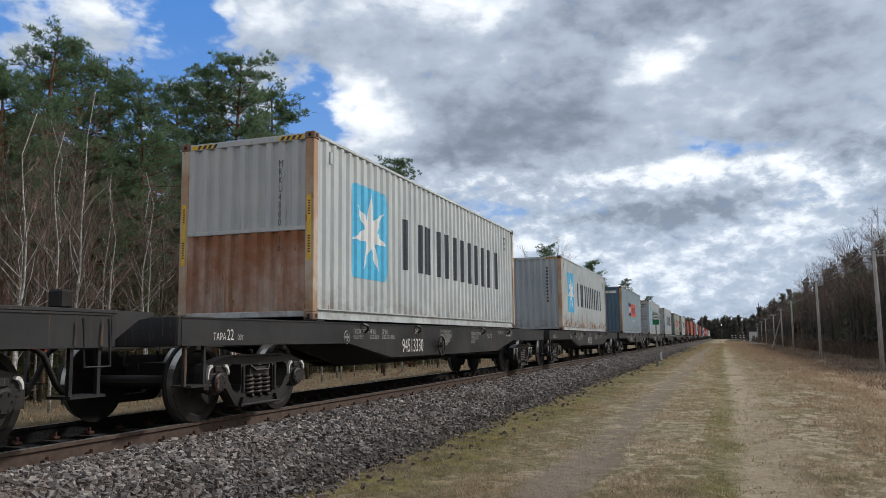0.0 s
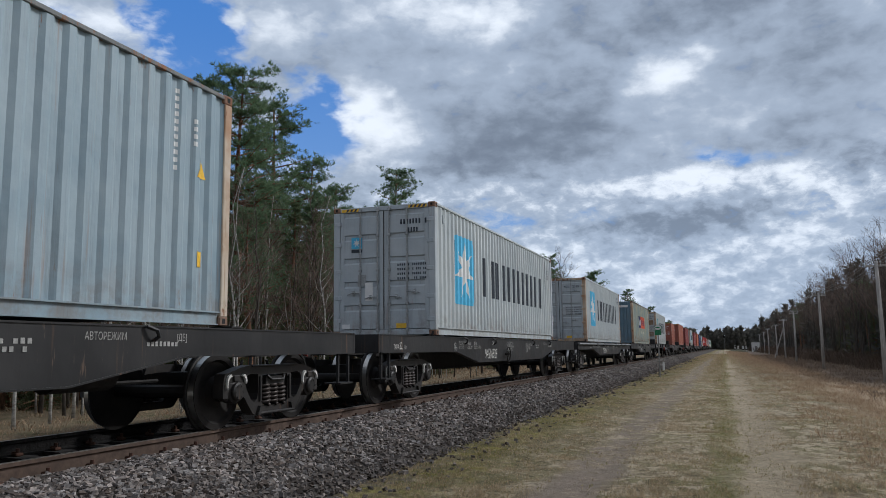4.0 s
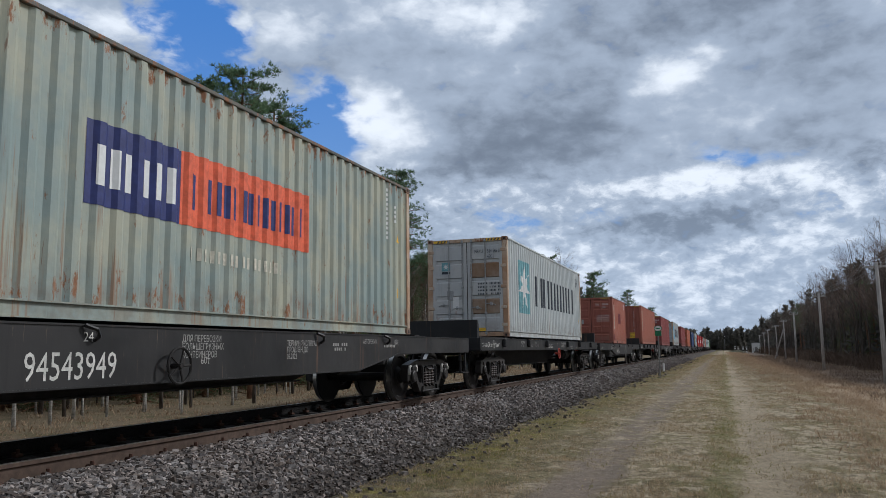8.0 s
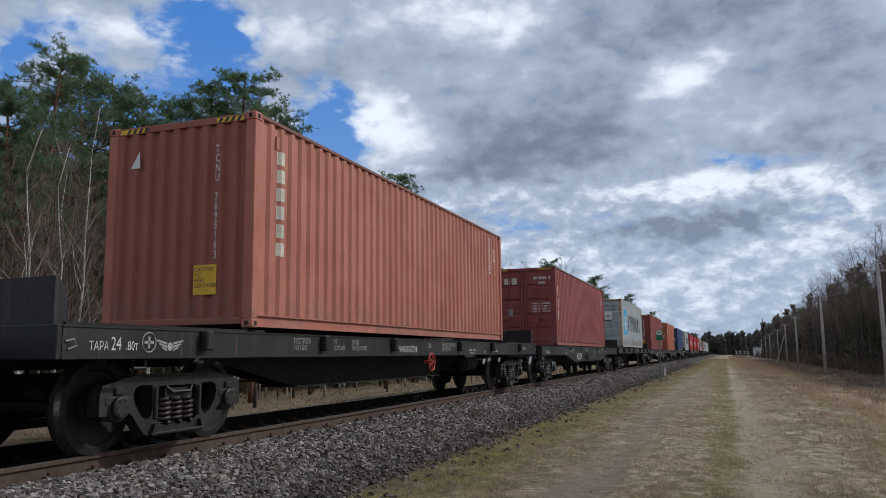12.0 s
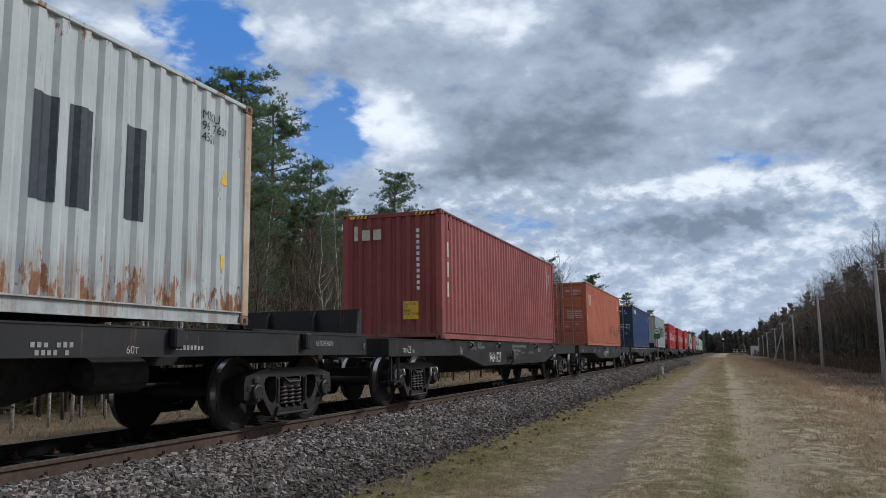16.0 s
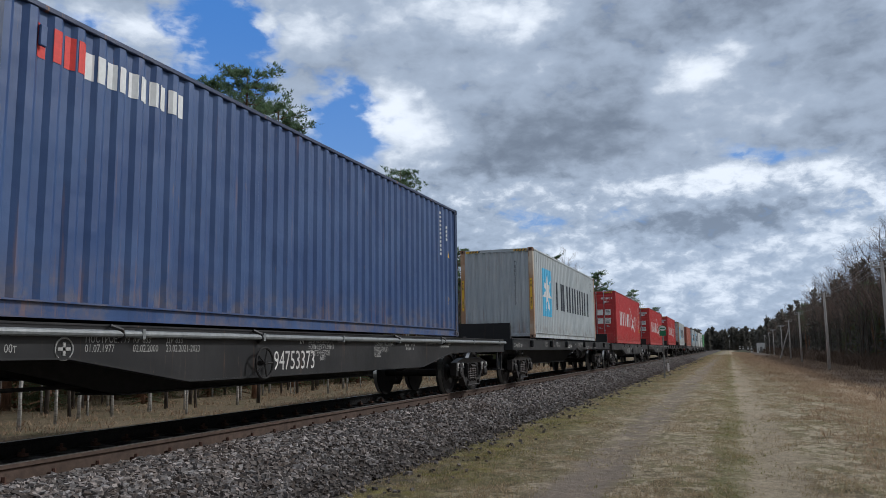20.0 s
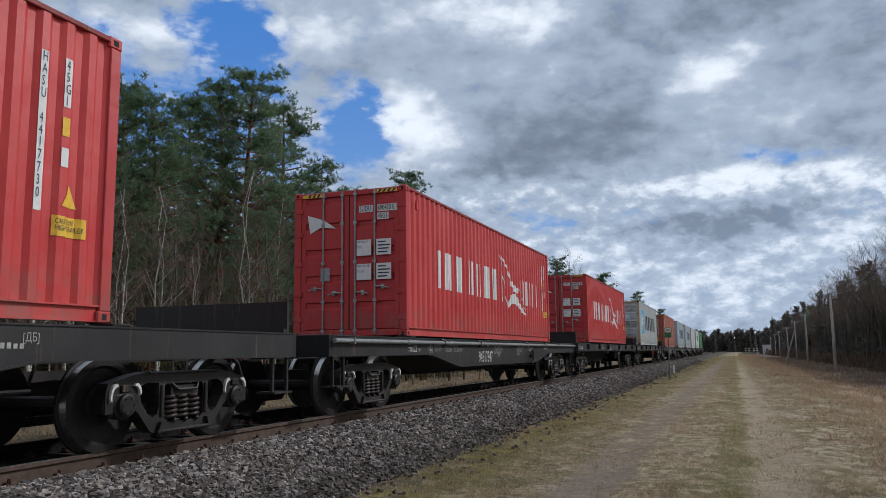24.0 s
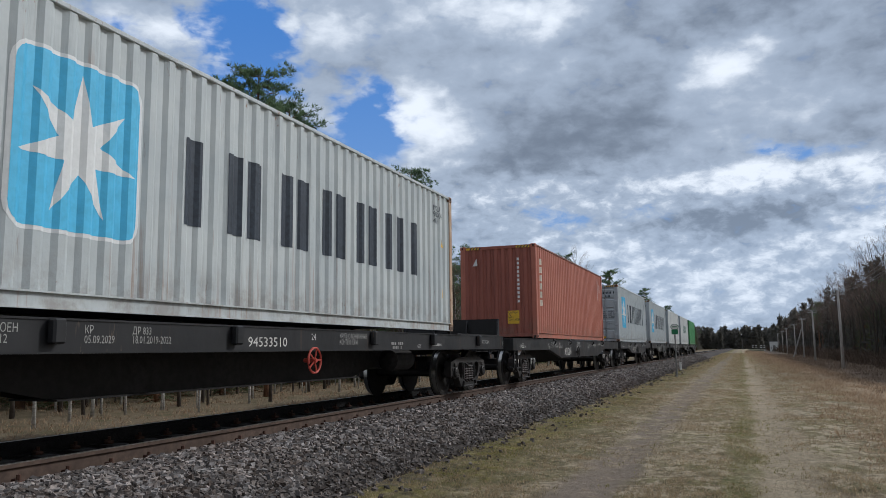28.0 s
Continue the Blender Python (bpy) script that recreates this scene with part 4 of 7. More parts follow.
def container_shell(c, L, H, paint, end_paint, frame_paint, doors, bar_paint, low_end=None, cast_paint=None, stain=(), rail_paint=None):
    W, h2 = HALF_W, L / 2
    prof = rib_profile(-h2 + 0.14, h2 - 0.14)
    for d in (1, -1):
        s = Shape()
        z0, z1 = 0.165, H - 0.062
        for (a, p), (b, q) in zip(prof, prof[1:]):
            s.poly([(d * (W - 0.012 - p), a, z0), (d * (W - 0.012 - q), b, z0), (d * (W - 0.012 - q), b, z1), (d * (W - 0.012 - p), a, z1)], [(0, 1, 2, 3)])
        part("side_panel", s.mesh("side_panel", paint), None, c)
        part("top_rail", Shape().box(d * (W - 0.06), d * (W + 0.001), -h2 + 0.16, h2 - 0.16, H - 0.068, H - 0.012, 0.008), rail_paint or paint, c)
        part("bottom_rail", Shape().box(d * (W - 0.07), d * (W - 0.034), -h2 + 0.16, h2 - 0.16, 0.015, 0.17, 0.004).box(d * (W - 0.075), d * (W - 0.012), -h2 + 0.16, h2 - 0.16, 0.012, 0.024).box(d * (W - 0.075), d * W, -h2 + 0.16, h2 - 0.16, 0.155, 0.172), paint, c)
        for e in (-1, 1):
            part("corner_post", Shape().box(d * (W - 0.15), d * W, e * (h2 - 0.15), e * (h2 - 0.006), 0.115, H - 0.115, 0.01), frame_paint, c)
            for z in (0.0, H - 0.118):
                cast = part("corner_casting", Shape().box(d * (W - 0.16), d * (W + 0.004), e * (h2 - 0.178), e * h2, z, z + 0.118, 0.014), cast_paint or frame_paint, c)
                # dark plates on the solid casting, standing in for the slots' inner shade
                hole = Shape().box(d * (W + 0.0045), d * (W + 0.0065), e * (h2 - 0.12), e * (h2 - 0.06), z + 0.03, z + 0.088)
                if e < 0:
                    hole.box(d * (W - 0.10), d * (W - 0.05), -h2 - 0.002, -h2 - 0.0005, z + 0.03, z + 0.088)
                part("slot", hole, UNDER, cast)
    s = Shape()
    ks = max(4, round(L / 1.1))
    s.box(-W + 0.06, W - 0.06, -h2 + 0.15, h2 - 0.15, H - 0.07, H - 0.045)
    for i in range(ks * 3):
        y = -h2 + 0.4 + (L - 0.8) * i / (ks * 3 - 1)
        s.box(-W + 0.10, W - 0.10, y - 0.06, y + 0.06, H - 0.045, H - 0.025)
    part("roof_panel", s, paint, c)
    part("floor", Shape().box(-W + 0.05, W - 0.05, -h2 + 0.1, h2 - 0.1, 0.10, 0.16), UNDER, c)
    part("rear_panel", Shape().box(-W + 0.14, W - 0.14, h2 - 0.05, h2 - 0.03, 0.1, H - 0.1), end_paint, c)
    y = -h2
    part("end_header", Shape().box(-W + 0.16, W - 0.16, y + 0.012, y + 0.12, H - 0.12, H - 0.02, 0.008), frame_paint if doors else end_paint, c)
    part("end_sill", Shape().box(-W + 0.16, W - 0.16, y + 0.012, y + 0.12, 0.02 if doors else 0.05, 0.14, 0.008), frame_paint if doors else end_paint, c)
    if not doors:
        s = Shape()
        a, k = -W + 0.15, 9
        st = (2 * W - 0.30) / k
        pts = []
        for i in range(k):
            u = a + i * st
            pts += [(u, 0.0), (u + 0.42 * st, 0.0), (u + 0.56 * st, 0.045), (u + 0.86 * st, 0.045)]
        pts.append((a + k * st, 0.0))
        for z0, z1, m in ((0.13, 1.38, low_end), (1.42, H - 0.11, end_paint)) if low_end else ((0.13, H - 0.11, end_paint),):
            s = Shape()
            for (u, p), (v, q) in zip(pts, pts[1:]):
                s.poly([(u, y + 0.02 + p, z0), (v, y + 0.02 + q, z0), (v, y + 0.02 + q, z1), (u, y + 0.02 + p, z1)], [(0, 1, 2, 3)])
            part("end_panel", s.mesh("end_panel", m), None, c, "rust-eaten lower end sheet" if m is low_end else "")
        if low_end:
            part("patch_seam", Shape().box(-W + 0.15, W - 0.15, y + 0.012, y + 0.08, 1.37, 1.43, 0.006), end_paint, c)
        return prof
    for d in (-1, 1):
        x0, x1 = 0.012, W - 0.155
        z0, z1 = 0.145, H - 0.125
        s = Shape()
        s.box(d * x0, d * x1, y + 0.06, y + 0.075, z0, z1)
        n, ribs = 5, []
        step = (z1 - z0) / n
        for i in range(n):
            a = z0 + i * step
            ribs.append(Shape().prism([(y + 0.062, a), (y + 0.026, a + 0.02), (y + 0.026, a + step - 0.13), (y + 0.062, a + step - 0.09)], d * (x0 + 0.09), d * (x1 - 0.09)))
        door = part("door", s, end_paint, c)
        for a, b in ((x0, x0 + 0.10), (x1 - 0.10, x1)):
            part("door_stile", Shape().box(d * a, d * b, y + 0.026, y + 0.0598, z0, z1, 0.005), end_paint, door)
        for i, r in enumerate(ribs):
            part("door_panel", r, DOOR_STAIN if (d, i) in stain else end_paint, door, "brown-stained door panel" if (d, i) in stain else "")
        part("gasket", Shape().box(d * 0.0, d * 0.011, y + 0.03, y + 0.05, z0, z1), UNDER, door)
        for x in (0.14, 0.56):
            bs = Shape().tube([(d * x, y + 0.0, z0 - 0.10), (d * x, y + 0.0, z1 + 0.09)], 0.018, 8)
            for z in (z0 - 0.02, z0 + 0.55, H * 0.5, z1 - 0.55, z1 + 0.02):
                bs.box(d * x - 0.035, d * x + 0.035, y - 0.022, y + 0.026, z - 0.03, z + 0.03, 0.006)
            bar = part("lock_bar", bs, bar_paint, door)
            z = 0.86 if x < 0.5 else 0.96
            part("handle", Shape().tube([(d * x, y - 0.022, z), (d * (x + 0.16), y - 0.03, z), (d * (x + 0.30), y - 0.02, z - 0.04)], 0.014, 6).box(d * (x + 0.14), d * (x + 0.20), y - 0.02, y + 0.026, z - 0.05, z + 0.04), bar_paint, bar)
        for z in (0.35, 0.85, H * 0.5, H - 0.85, H - 0.38):
            part("hinge", Shape().box(d * (x1 - 0.04), d * (W - 0.03), y - 0.005, y + 0.03, z - 0.045, z + 0.045, 0.008), frame_paint, door)
    return prof


def end_strokes(c, x, z, w, h, k, material, doors, rowsn=1, gap=0.09, label="", proud=0.0):
    """Small writing on the end of a container: rows of strokes."""
    L2 = c["half"]
    s = Shape()
    rng = random.Random(k + int(x * 100))
    for r in range(rowsn):
        st = w / k
        for i in range(k):
            if rng.random() < 0.1 and k > 6:
                continue
            s.box(x + i * st, x + i * st + st * 0.55, -L2 + (0.018 if doors else 0.012) - proud, -L2 + (0.022 if doors else 0.015) - proud, z - r * (h + gap), z + h - r * (h + gap))
    part("marking", s, material, c, label)["kind"] = "stuff"

WHITE_P = plain("white_marking_paint", (0.66, 0.67, 0.66), 0.08, 14, 0.6, 0, 0)
DARK_P = plain("dark_grey_marking_paint", (0.035, 0.045, 0.06), 0.3, 14, 0.6, 0, 0)
SKYBLUE_P = plain("light_blue_panel_paint", (0.085, 0.43, 0.67), 0.10, 9, 0.55, 0, 0)
TEAL_P = plain("faded_teal_panel_paint", (0.16, 0.36, 0.40), 0.25, 6, 0.6, 0, 0)
NAVY_P = plain("navy_panel_paint", (0.025, 0.035, 0.14), 0.25, 9, 0.55, 0, 0)
ORANGE_P = plain("orange_panel_paint", (0.66, 0.12, 0.055), 0.2, 9, 0.55, 0, 0)
CREAM_P = plain("cream_marking_paint", (0.55, 0.52, 0.43), 0.25, 12, 0.7, 0, 0)
YELLOW_P = plain("yellow_sticker", (0.70, 0.43, 0.04), 0.15, 14, 0.6, 0, 0)
RED_P = plain("red_marking_paint", (0.60, 0.05, 0.04), 0.15, 14, 0.6, 0, 0)
PLACARD = plain("white_placard", (0.66, 0.66, 0.65), 0.08, 9, 0.6, 0, 0)
FADED_SKY = plain("sun_bleached_blue", (0.36, 0.55, 0.62), 0.12, 9, 0.6, 0, 0)
MAROON_P = plain("repaint_patch", (0.17, 0.035, 0.04), 0.2, 6, 0.55, 0, 0)
RUST_SHEET = painted("rusty_end_sheet", (0.26, 0.105, 0.05), (0.46, 0.36, 0.30), 1.0, 0.75, 0.2, 5)
RUSTY_FRAME = painted("rust_stained_frame", (0.36, 0.215, 0.125), (0.52, 0.45, 0.36), 0.9, 0.6, 0.25, 2)
BAR_GREY = plain("galvanised_bar", (0.32, 0.33, 0.33), 0.25, 20, 0.45, 0.5, 0.1)

# side paint, end paint; most ends are darker copies with their shade painted in
PAINTS = {
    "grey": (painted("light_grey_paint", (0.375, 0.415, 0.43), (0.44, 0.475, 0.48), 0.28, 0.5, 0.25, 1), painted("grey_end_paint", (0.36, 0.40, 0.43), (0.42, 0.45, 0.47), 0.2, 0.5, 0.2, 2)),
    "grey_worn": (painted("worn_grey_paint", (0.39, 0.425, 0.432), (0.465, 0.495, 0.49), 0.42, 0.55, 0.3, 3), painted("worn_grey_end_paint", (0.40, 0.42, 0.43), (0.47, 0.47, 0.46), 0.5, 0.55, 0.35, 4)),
    "grey_rusty": (painted("rust_streaked_grey_paint", (0.385, 0.425, 0.435), (0.46, 0.495, 0.495), 0.65, 0.55, 0.82, 33), painted("rust_streaked_grey_shaded_end_paint", (0.33, 0.37, 0.40), (0.40, 0.43, 0.44), 0.3, 0.55, 0.3, 34)),
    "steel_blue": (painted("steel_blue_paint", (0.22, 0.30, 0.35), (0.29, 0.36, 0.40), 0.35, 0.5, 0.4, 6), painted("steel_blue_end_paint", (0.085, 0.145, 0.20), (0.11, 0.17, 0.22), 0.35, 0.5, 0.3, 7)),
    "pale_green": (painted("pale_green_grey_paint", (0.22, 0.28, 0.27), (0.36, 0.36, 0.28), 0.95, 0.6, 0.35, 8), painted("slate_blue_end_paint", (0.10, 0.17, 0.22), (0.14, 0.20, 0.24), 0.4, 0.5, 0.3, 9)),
    "brick": (painted("brick_red_paint", (0.36, 0.115, 0.075), (0.43, 0.16, 0.11), 0.22, 0.5, 0.2, 10), painted("brick_red_shaded_end_paint", (0.27, 0.085, 0.06), (0.31, 0.105, 0.075), 0.2, 0.5, 0.2, 11)),
    "maroon": (painted("maroon_paint", (0.25, 0.055, 0.052), (0.31, 0.085, 0.08), 0.2, 0.5, 0.2, 12), painted("maroon_shaded_end_paint", (0.20, 0.042, 0.042), (0.24, 0.06, 0.055), 0.25, 0.5, 0.2, 13)),
    "orange": (painted("faded_orange_paint", (0.46, 0.125, 0.065), (0.52, 0.175, 0.10), 0.5, 0.55, 0.3, 14, scrape=0.9), painted("orange_shaded_end_paint", (0.36, 0.10, 0.05), (0.42, 0.13, 0.07), 0.35, 0.5, 0.3, 15)),
    "blue": (painted("royal_blue_paint", (0.026, 0.060, 0.165), (0.042, 0.085, 0.20), 0.3, 0.45, 0.3, 16), painted("royal_blue_shaded_end_paint", (0.018, 0.036, 0.088), (0.024, 0.046, 0.10), 0.2, 0.45, 0.2, 17)),
    "red": (painted("bright_red_paint", (0.47, 0.035, 0.036), (0.53, 0.058, 0.056), 0.18, 0.42, 0.2, 18), painted("red_shaded_end_paint", (0.40, 0.03, 0.032), (0.45, 0.04, 0.04), 0.2, 0.42, 0.2, 19)),
    "green": (painted("leaf_green_paint", (0.06, 0.25, 0.09), (0.09, 0.30, 0.12), 0.1, 0.5, 0.1, 20), painted("green_shaded_end_paint", (0.04, 0.17, 0.06), (0.05, 0.2, 0.08), 0.1, 0.5, 0.1, 21)),
    "pale": (painted("pale_grey_paint", (0.52, 0.54, 0.53), (0.60, 0.62, 0.60), 0.12, 0.5, 0.1, 22), painted("pale_grey_shaded_end_paint", (0.30, 0.34, 0.36), (0.36, 0.40, 0.41), 0.15, 0.5, 0.1, 23)),
}


RAILS = {      # top rails worn darker than the walls
    "brick": painted("worn_brick_rail", (0.15, 0.055, 0.042), (0.22, 0.085, 0.06), 0.6, 0.6, 0.0, 71),
    "maroon": painted("worn_maroon_rail", (0.10, 0.034, 0.032), (0.16, 0.05, 0.045), 0.6, 0.6, 0.0, 72),
    "orange": painted("worn_orange_rail", (0.16, 0.06, 0.04), (0.25, 0.09, 0.06), 0.7, 0.6, 0.0, 73),
    "red": painted("worn_red_rail", (0.20, 0.028, 0.028), (0.28, 0.04, 0.04), 0.5, 0.6, 0.0, 74),
    "blue": painted("worn_blue_rail", (0.018, 0.03, 0.075), (0.03, 0.05, 0.11), 0.4, 0.5, 0.0, 75),
    "pale_green": painted("worn_green_grey_rail", (0.06, 0.065, 0.06), (0.13, 0.12, 0.10), 0.8, 0.6, 0.0, 76),
    "steel_blue": painted("worn_steel_blue_rail", (0.10, 0.115, 0.12), (0.20, 0.20, 0.19), 0.8, 0.6, 0.0, 77),
}


def lettering(c, prof, polys, off, material, label=""):
    for p in polys:
        part("lettering_bar", drape([p], prof, off), material, c, label)


def star_logo(c, prof, panel=SKYBLUE_P, outlined=True, letters=DARK_P, rounded=True, shift=0.0):
    """A light blue panel with a white seven-pointed star, then dark block strokes in place of the maker's name."""
    h = c["half"]
    h -= shift
    u, v, w, g = -h + 1.33, 0.74, 1.54, 1.62
    if outlined:
        part("logo_border", drape([rect(u - 0.04, v - 0.04, w + 0.08, g + 0.08, 0.22)], prof, 0.003), WHITE_P, c)
    part("logo_panel", drape([rect(u, v, w, g, 0.18 if rounded else 0.0)], prof, 0.005), panel, c, "light blue panel")
    part("logo_star", drape([star(u + w / 2, v + g / 2, 0.72)], prof, 0.007), WHITE_P, c, "white seven-pointed star")
    lettering(c, prof, strokes(-h + 3.58, 1.04, [1.08, 1.02, 0.96, 0.96, 0.98, 1.02], 1.0, 0.16, 0.29), 0.005, letters, "large dark block lettering")


def two_tone_logo(c, prof):
    h = c["half"]
    u = -h + 3.88
    part("logo_panel", drape([rect(u, 1.15, 1.42, 0.85)], prof, 0.005), NAVY_P, c, "navy panel")
    part("logo_panel", drape([rect(u + 1.425, 1.15, 2.90, 0.86)], prof, 0.005), ORANGE_P, c, "orange panel")
    lettering(c, prof, strokes(u + 0.12, 1.35, [0.32, 0.38, 0.32], 0.41, 0.08, 0.11), 0.008, WHITE_P, "")
    lettering(c, prof, strokes(u + 1.60, 1.35, [0.40, 0.28, 0.30, 0.10, 0.10, 0.30, 0.28, 0.30], 0.42, 0.07, 0.09), 0.008, NAVY_P, "")
    lettering(c, prof, strokes(u + 1.60, 0.76, [0.20] * 8, 0.15, 0.06, 0.05), 0.006, CREAM_P, "")


def kite_logo(c, prof):
    h = c["half"]
    u = -h + 1.77
    lettering(c, prof, strokes(u, 1.03, [0.62, 0.58, 0.80, 0.54, 0.60, 0.55, 0.78], 0.80, 0.075, 0.14), 0.005, WHITE_P, "large white block lettering")
    lettering(c, prof, strokes(u + 6.75, 1.05, [0.45, 0.55, 0.60], 0.72, 0.21, 0.14), 0.005, WHITE_P, "")
    k, e = u + 4.68, 1.27
    def flag(pts):
        return [(k + e * a, 0.62 + 0.76 * b) for a, b in pts]
    part("logo_flag", drape([flag([(0, 2.15), (0.25, 2.08), (0.55, 1.85), (0.9, 1.35), (1.3, 1.15), (1.5, 1.2), (1.38, 0.95), (1.1, 0.98), (0.85, 1.2), (0.5, 1.78), (0.2, 2.02)]),
                             flag([(0.55, 0.28), (0.7, 0.68), (0.95, 0.9), (1.25, 0.92), (1.55, 0.6), (1.9, 0.35), (2.2, 0.15), (1.8, 0.24), (1.4, 0.48), (1.0, 0.55), (0.75, 0.45)])], prof, 0.005), WHITE_P, c, "white flag shapes")
    part("logo_line", drape([flag([(0, 2.15), (0.02, 2.15), (0.57, 0.30), (0.55, 0.28)]), flag([(1.48, 1.2), (1.5, 1.2), (2.2, 0.16), (2.18, 0.15)])], prof, 0.005), WHITE_P, c)


def upright_name(c, prof, z0, z1, count, w, material, at=0.52):
    h = c["half"]
    st = (z1 - z0) / count
    part("lettering", drape([rect(-h + at + w * 0.2, z0 + i * st, w * 0.55, st * 0.74) for i in range(count)], prof, 0.005), material, c, "upright block lettering")


def end_plate(c, x0, x1, z0, z1, material, doors, label="", proud=0.0, name="sticker"):
    y = -c["half"] + (0.016 if doors else 0.010) - proud
    return part(name, Shape().box(x0, x1, y - 0.003, y, z0, z1), material, c, label)


def wall_writing(c, prof, me, u, z, label="", off=0.008):
    """Lays written characters on the corrugated side wall."""
    for v in me.vertices:
        v.co.x = HALF_W - 0.012 + off - wall_depth(prof, v.co.y + u)
        v.co.y += u
        v.co.z += z
    me.update()
    ob = part("code_writing", me, None, c, label)
    ob["kind"] = "stuff"
    return ob


def rear_codes(c, prof, material, H, yellow=True, code=None, boxed=False):
    """Owner's code and stickers near the far end of the side wall."""
    h = c["half"]
    def rib_near(u):
        """The start of the nearest outward rib and its width."""
        flats = [(round(p[0], 3), round(q[0], 3)) for p, q in zip(prof, prof[1:]) if p[1] == 0 and q[1] == 0 and q[0] - p[0] > 0.05]
        return min(flats, key=lambda f: abs(f[0] + 0.04 - u))
    low = 0.0
    if code and boxed:
        low = -0.68
        u, e = rib_near(h - 0.84)
        part("code_strip", drape([rect(u, 0.98, e - u, 1.48)], prof, 0.004), PLACARD, c, "white strip under the code")
        wall_writing(c, prof, upright(code[0] + " " + code[1].replace(" ", ""), 0.135, DARK_P, 0.62), u + 0.014, 2.36, "upright container code")
        u, e = rib_near(h - 0.54)
        part("code_strip", drape([rect(u, 2.0, e - u, 0.47)], prof, 0.004), PLACARD, c, "white strip under the code")
        wall_writing(c, prof, upright(code[2], 0.135, DARK_P, 0.62), u + 0.014, 2.36)
        part("sticker", drape([rect(u, 1.72, e - u, 0.18)], prof, 0.006), YELLOW_P, c, "small yellow sticker")
        part("sticker", drape([rect(u, 1.43, e - u, 0.18)], prof, 0.006), PLACARD, c, "small white sticker")
        part("sticker", drape([rect(h - 0.74, 0.78, 0.38, 0.19)], prof, 0.006), YELLOW_P, c, "yellow caution sticker")
        wall_writing(c, prof, written("CAUTION\nHIGH TRAILER", 0.072, DARK_P, 0.7), h - 0.72, 0.895, "", 0.012)
    elif code:
        wall_writing(c, prof, written(code[0] + "\n" + code[1] + "\n" + code[2], 0.16, material, 0.78), h - 1.02, 2.47, "three lines of container code")
    else:
        part("marking", drape([rect(h - 1.05, 1.75 + 0.09 * i, 0.05, 0.055) for i in range(11)] + [rect(h - 0.72, 2.1 + 0.09 * i, 0.05, 0.055) for i in range(4)], prof, 0.005), material, c, "column of small code characters")["kind"] = "stuff"
    if yellow:
        part("sticker", drape([[(h - 0.66, 1.74 + low), (h - 0.46, 1.74 + low), (h - 0.56, 1.96 + low)]], prof, 0.006), YELLOW_P, c, "yellow warning triangle")
        part("sticker", drape([rect(h - 0.62, 0.68, 0.11, 0.18)], prof, 0.006), YELLOW_P, c) if not low else None


CAUTION = written("CAUTION\n9'6\"\nHIGH\nCONTAINER", 0.085, DARK_P, 0.75, True)


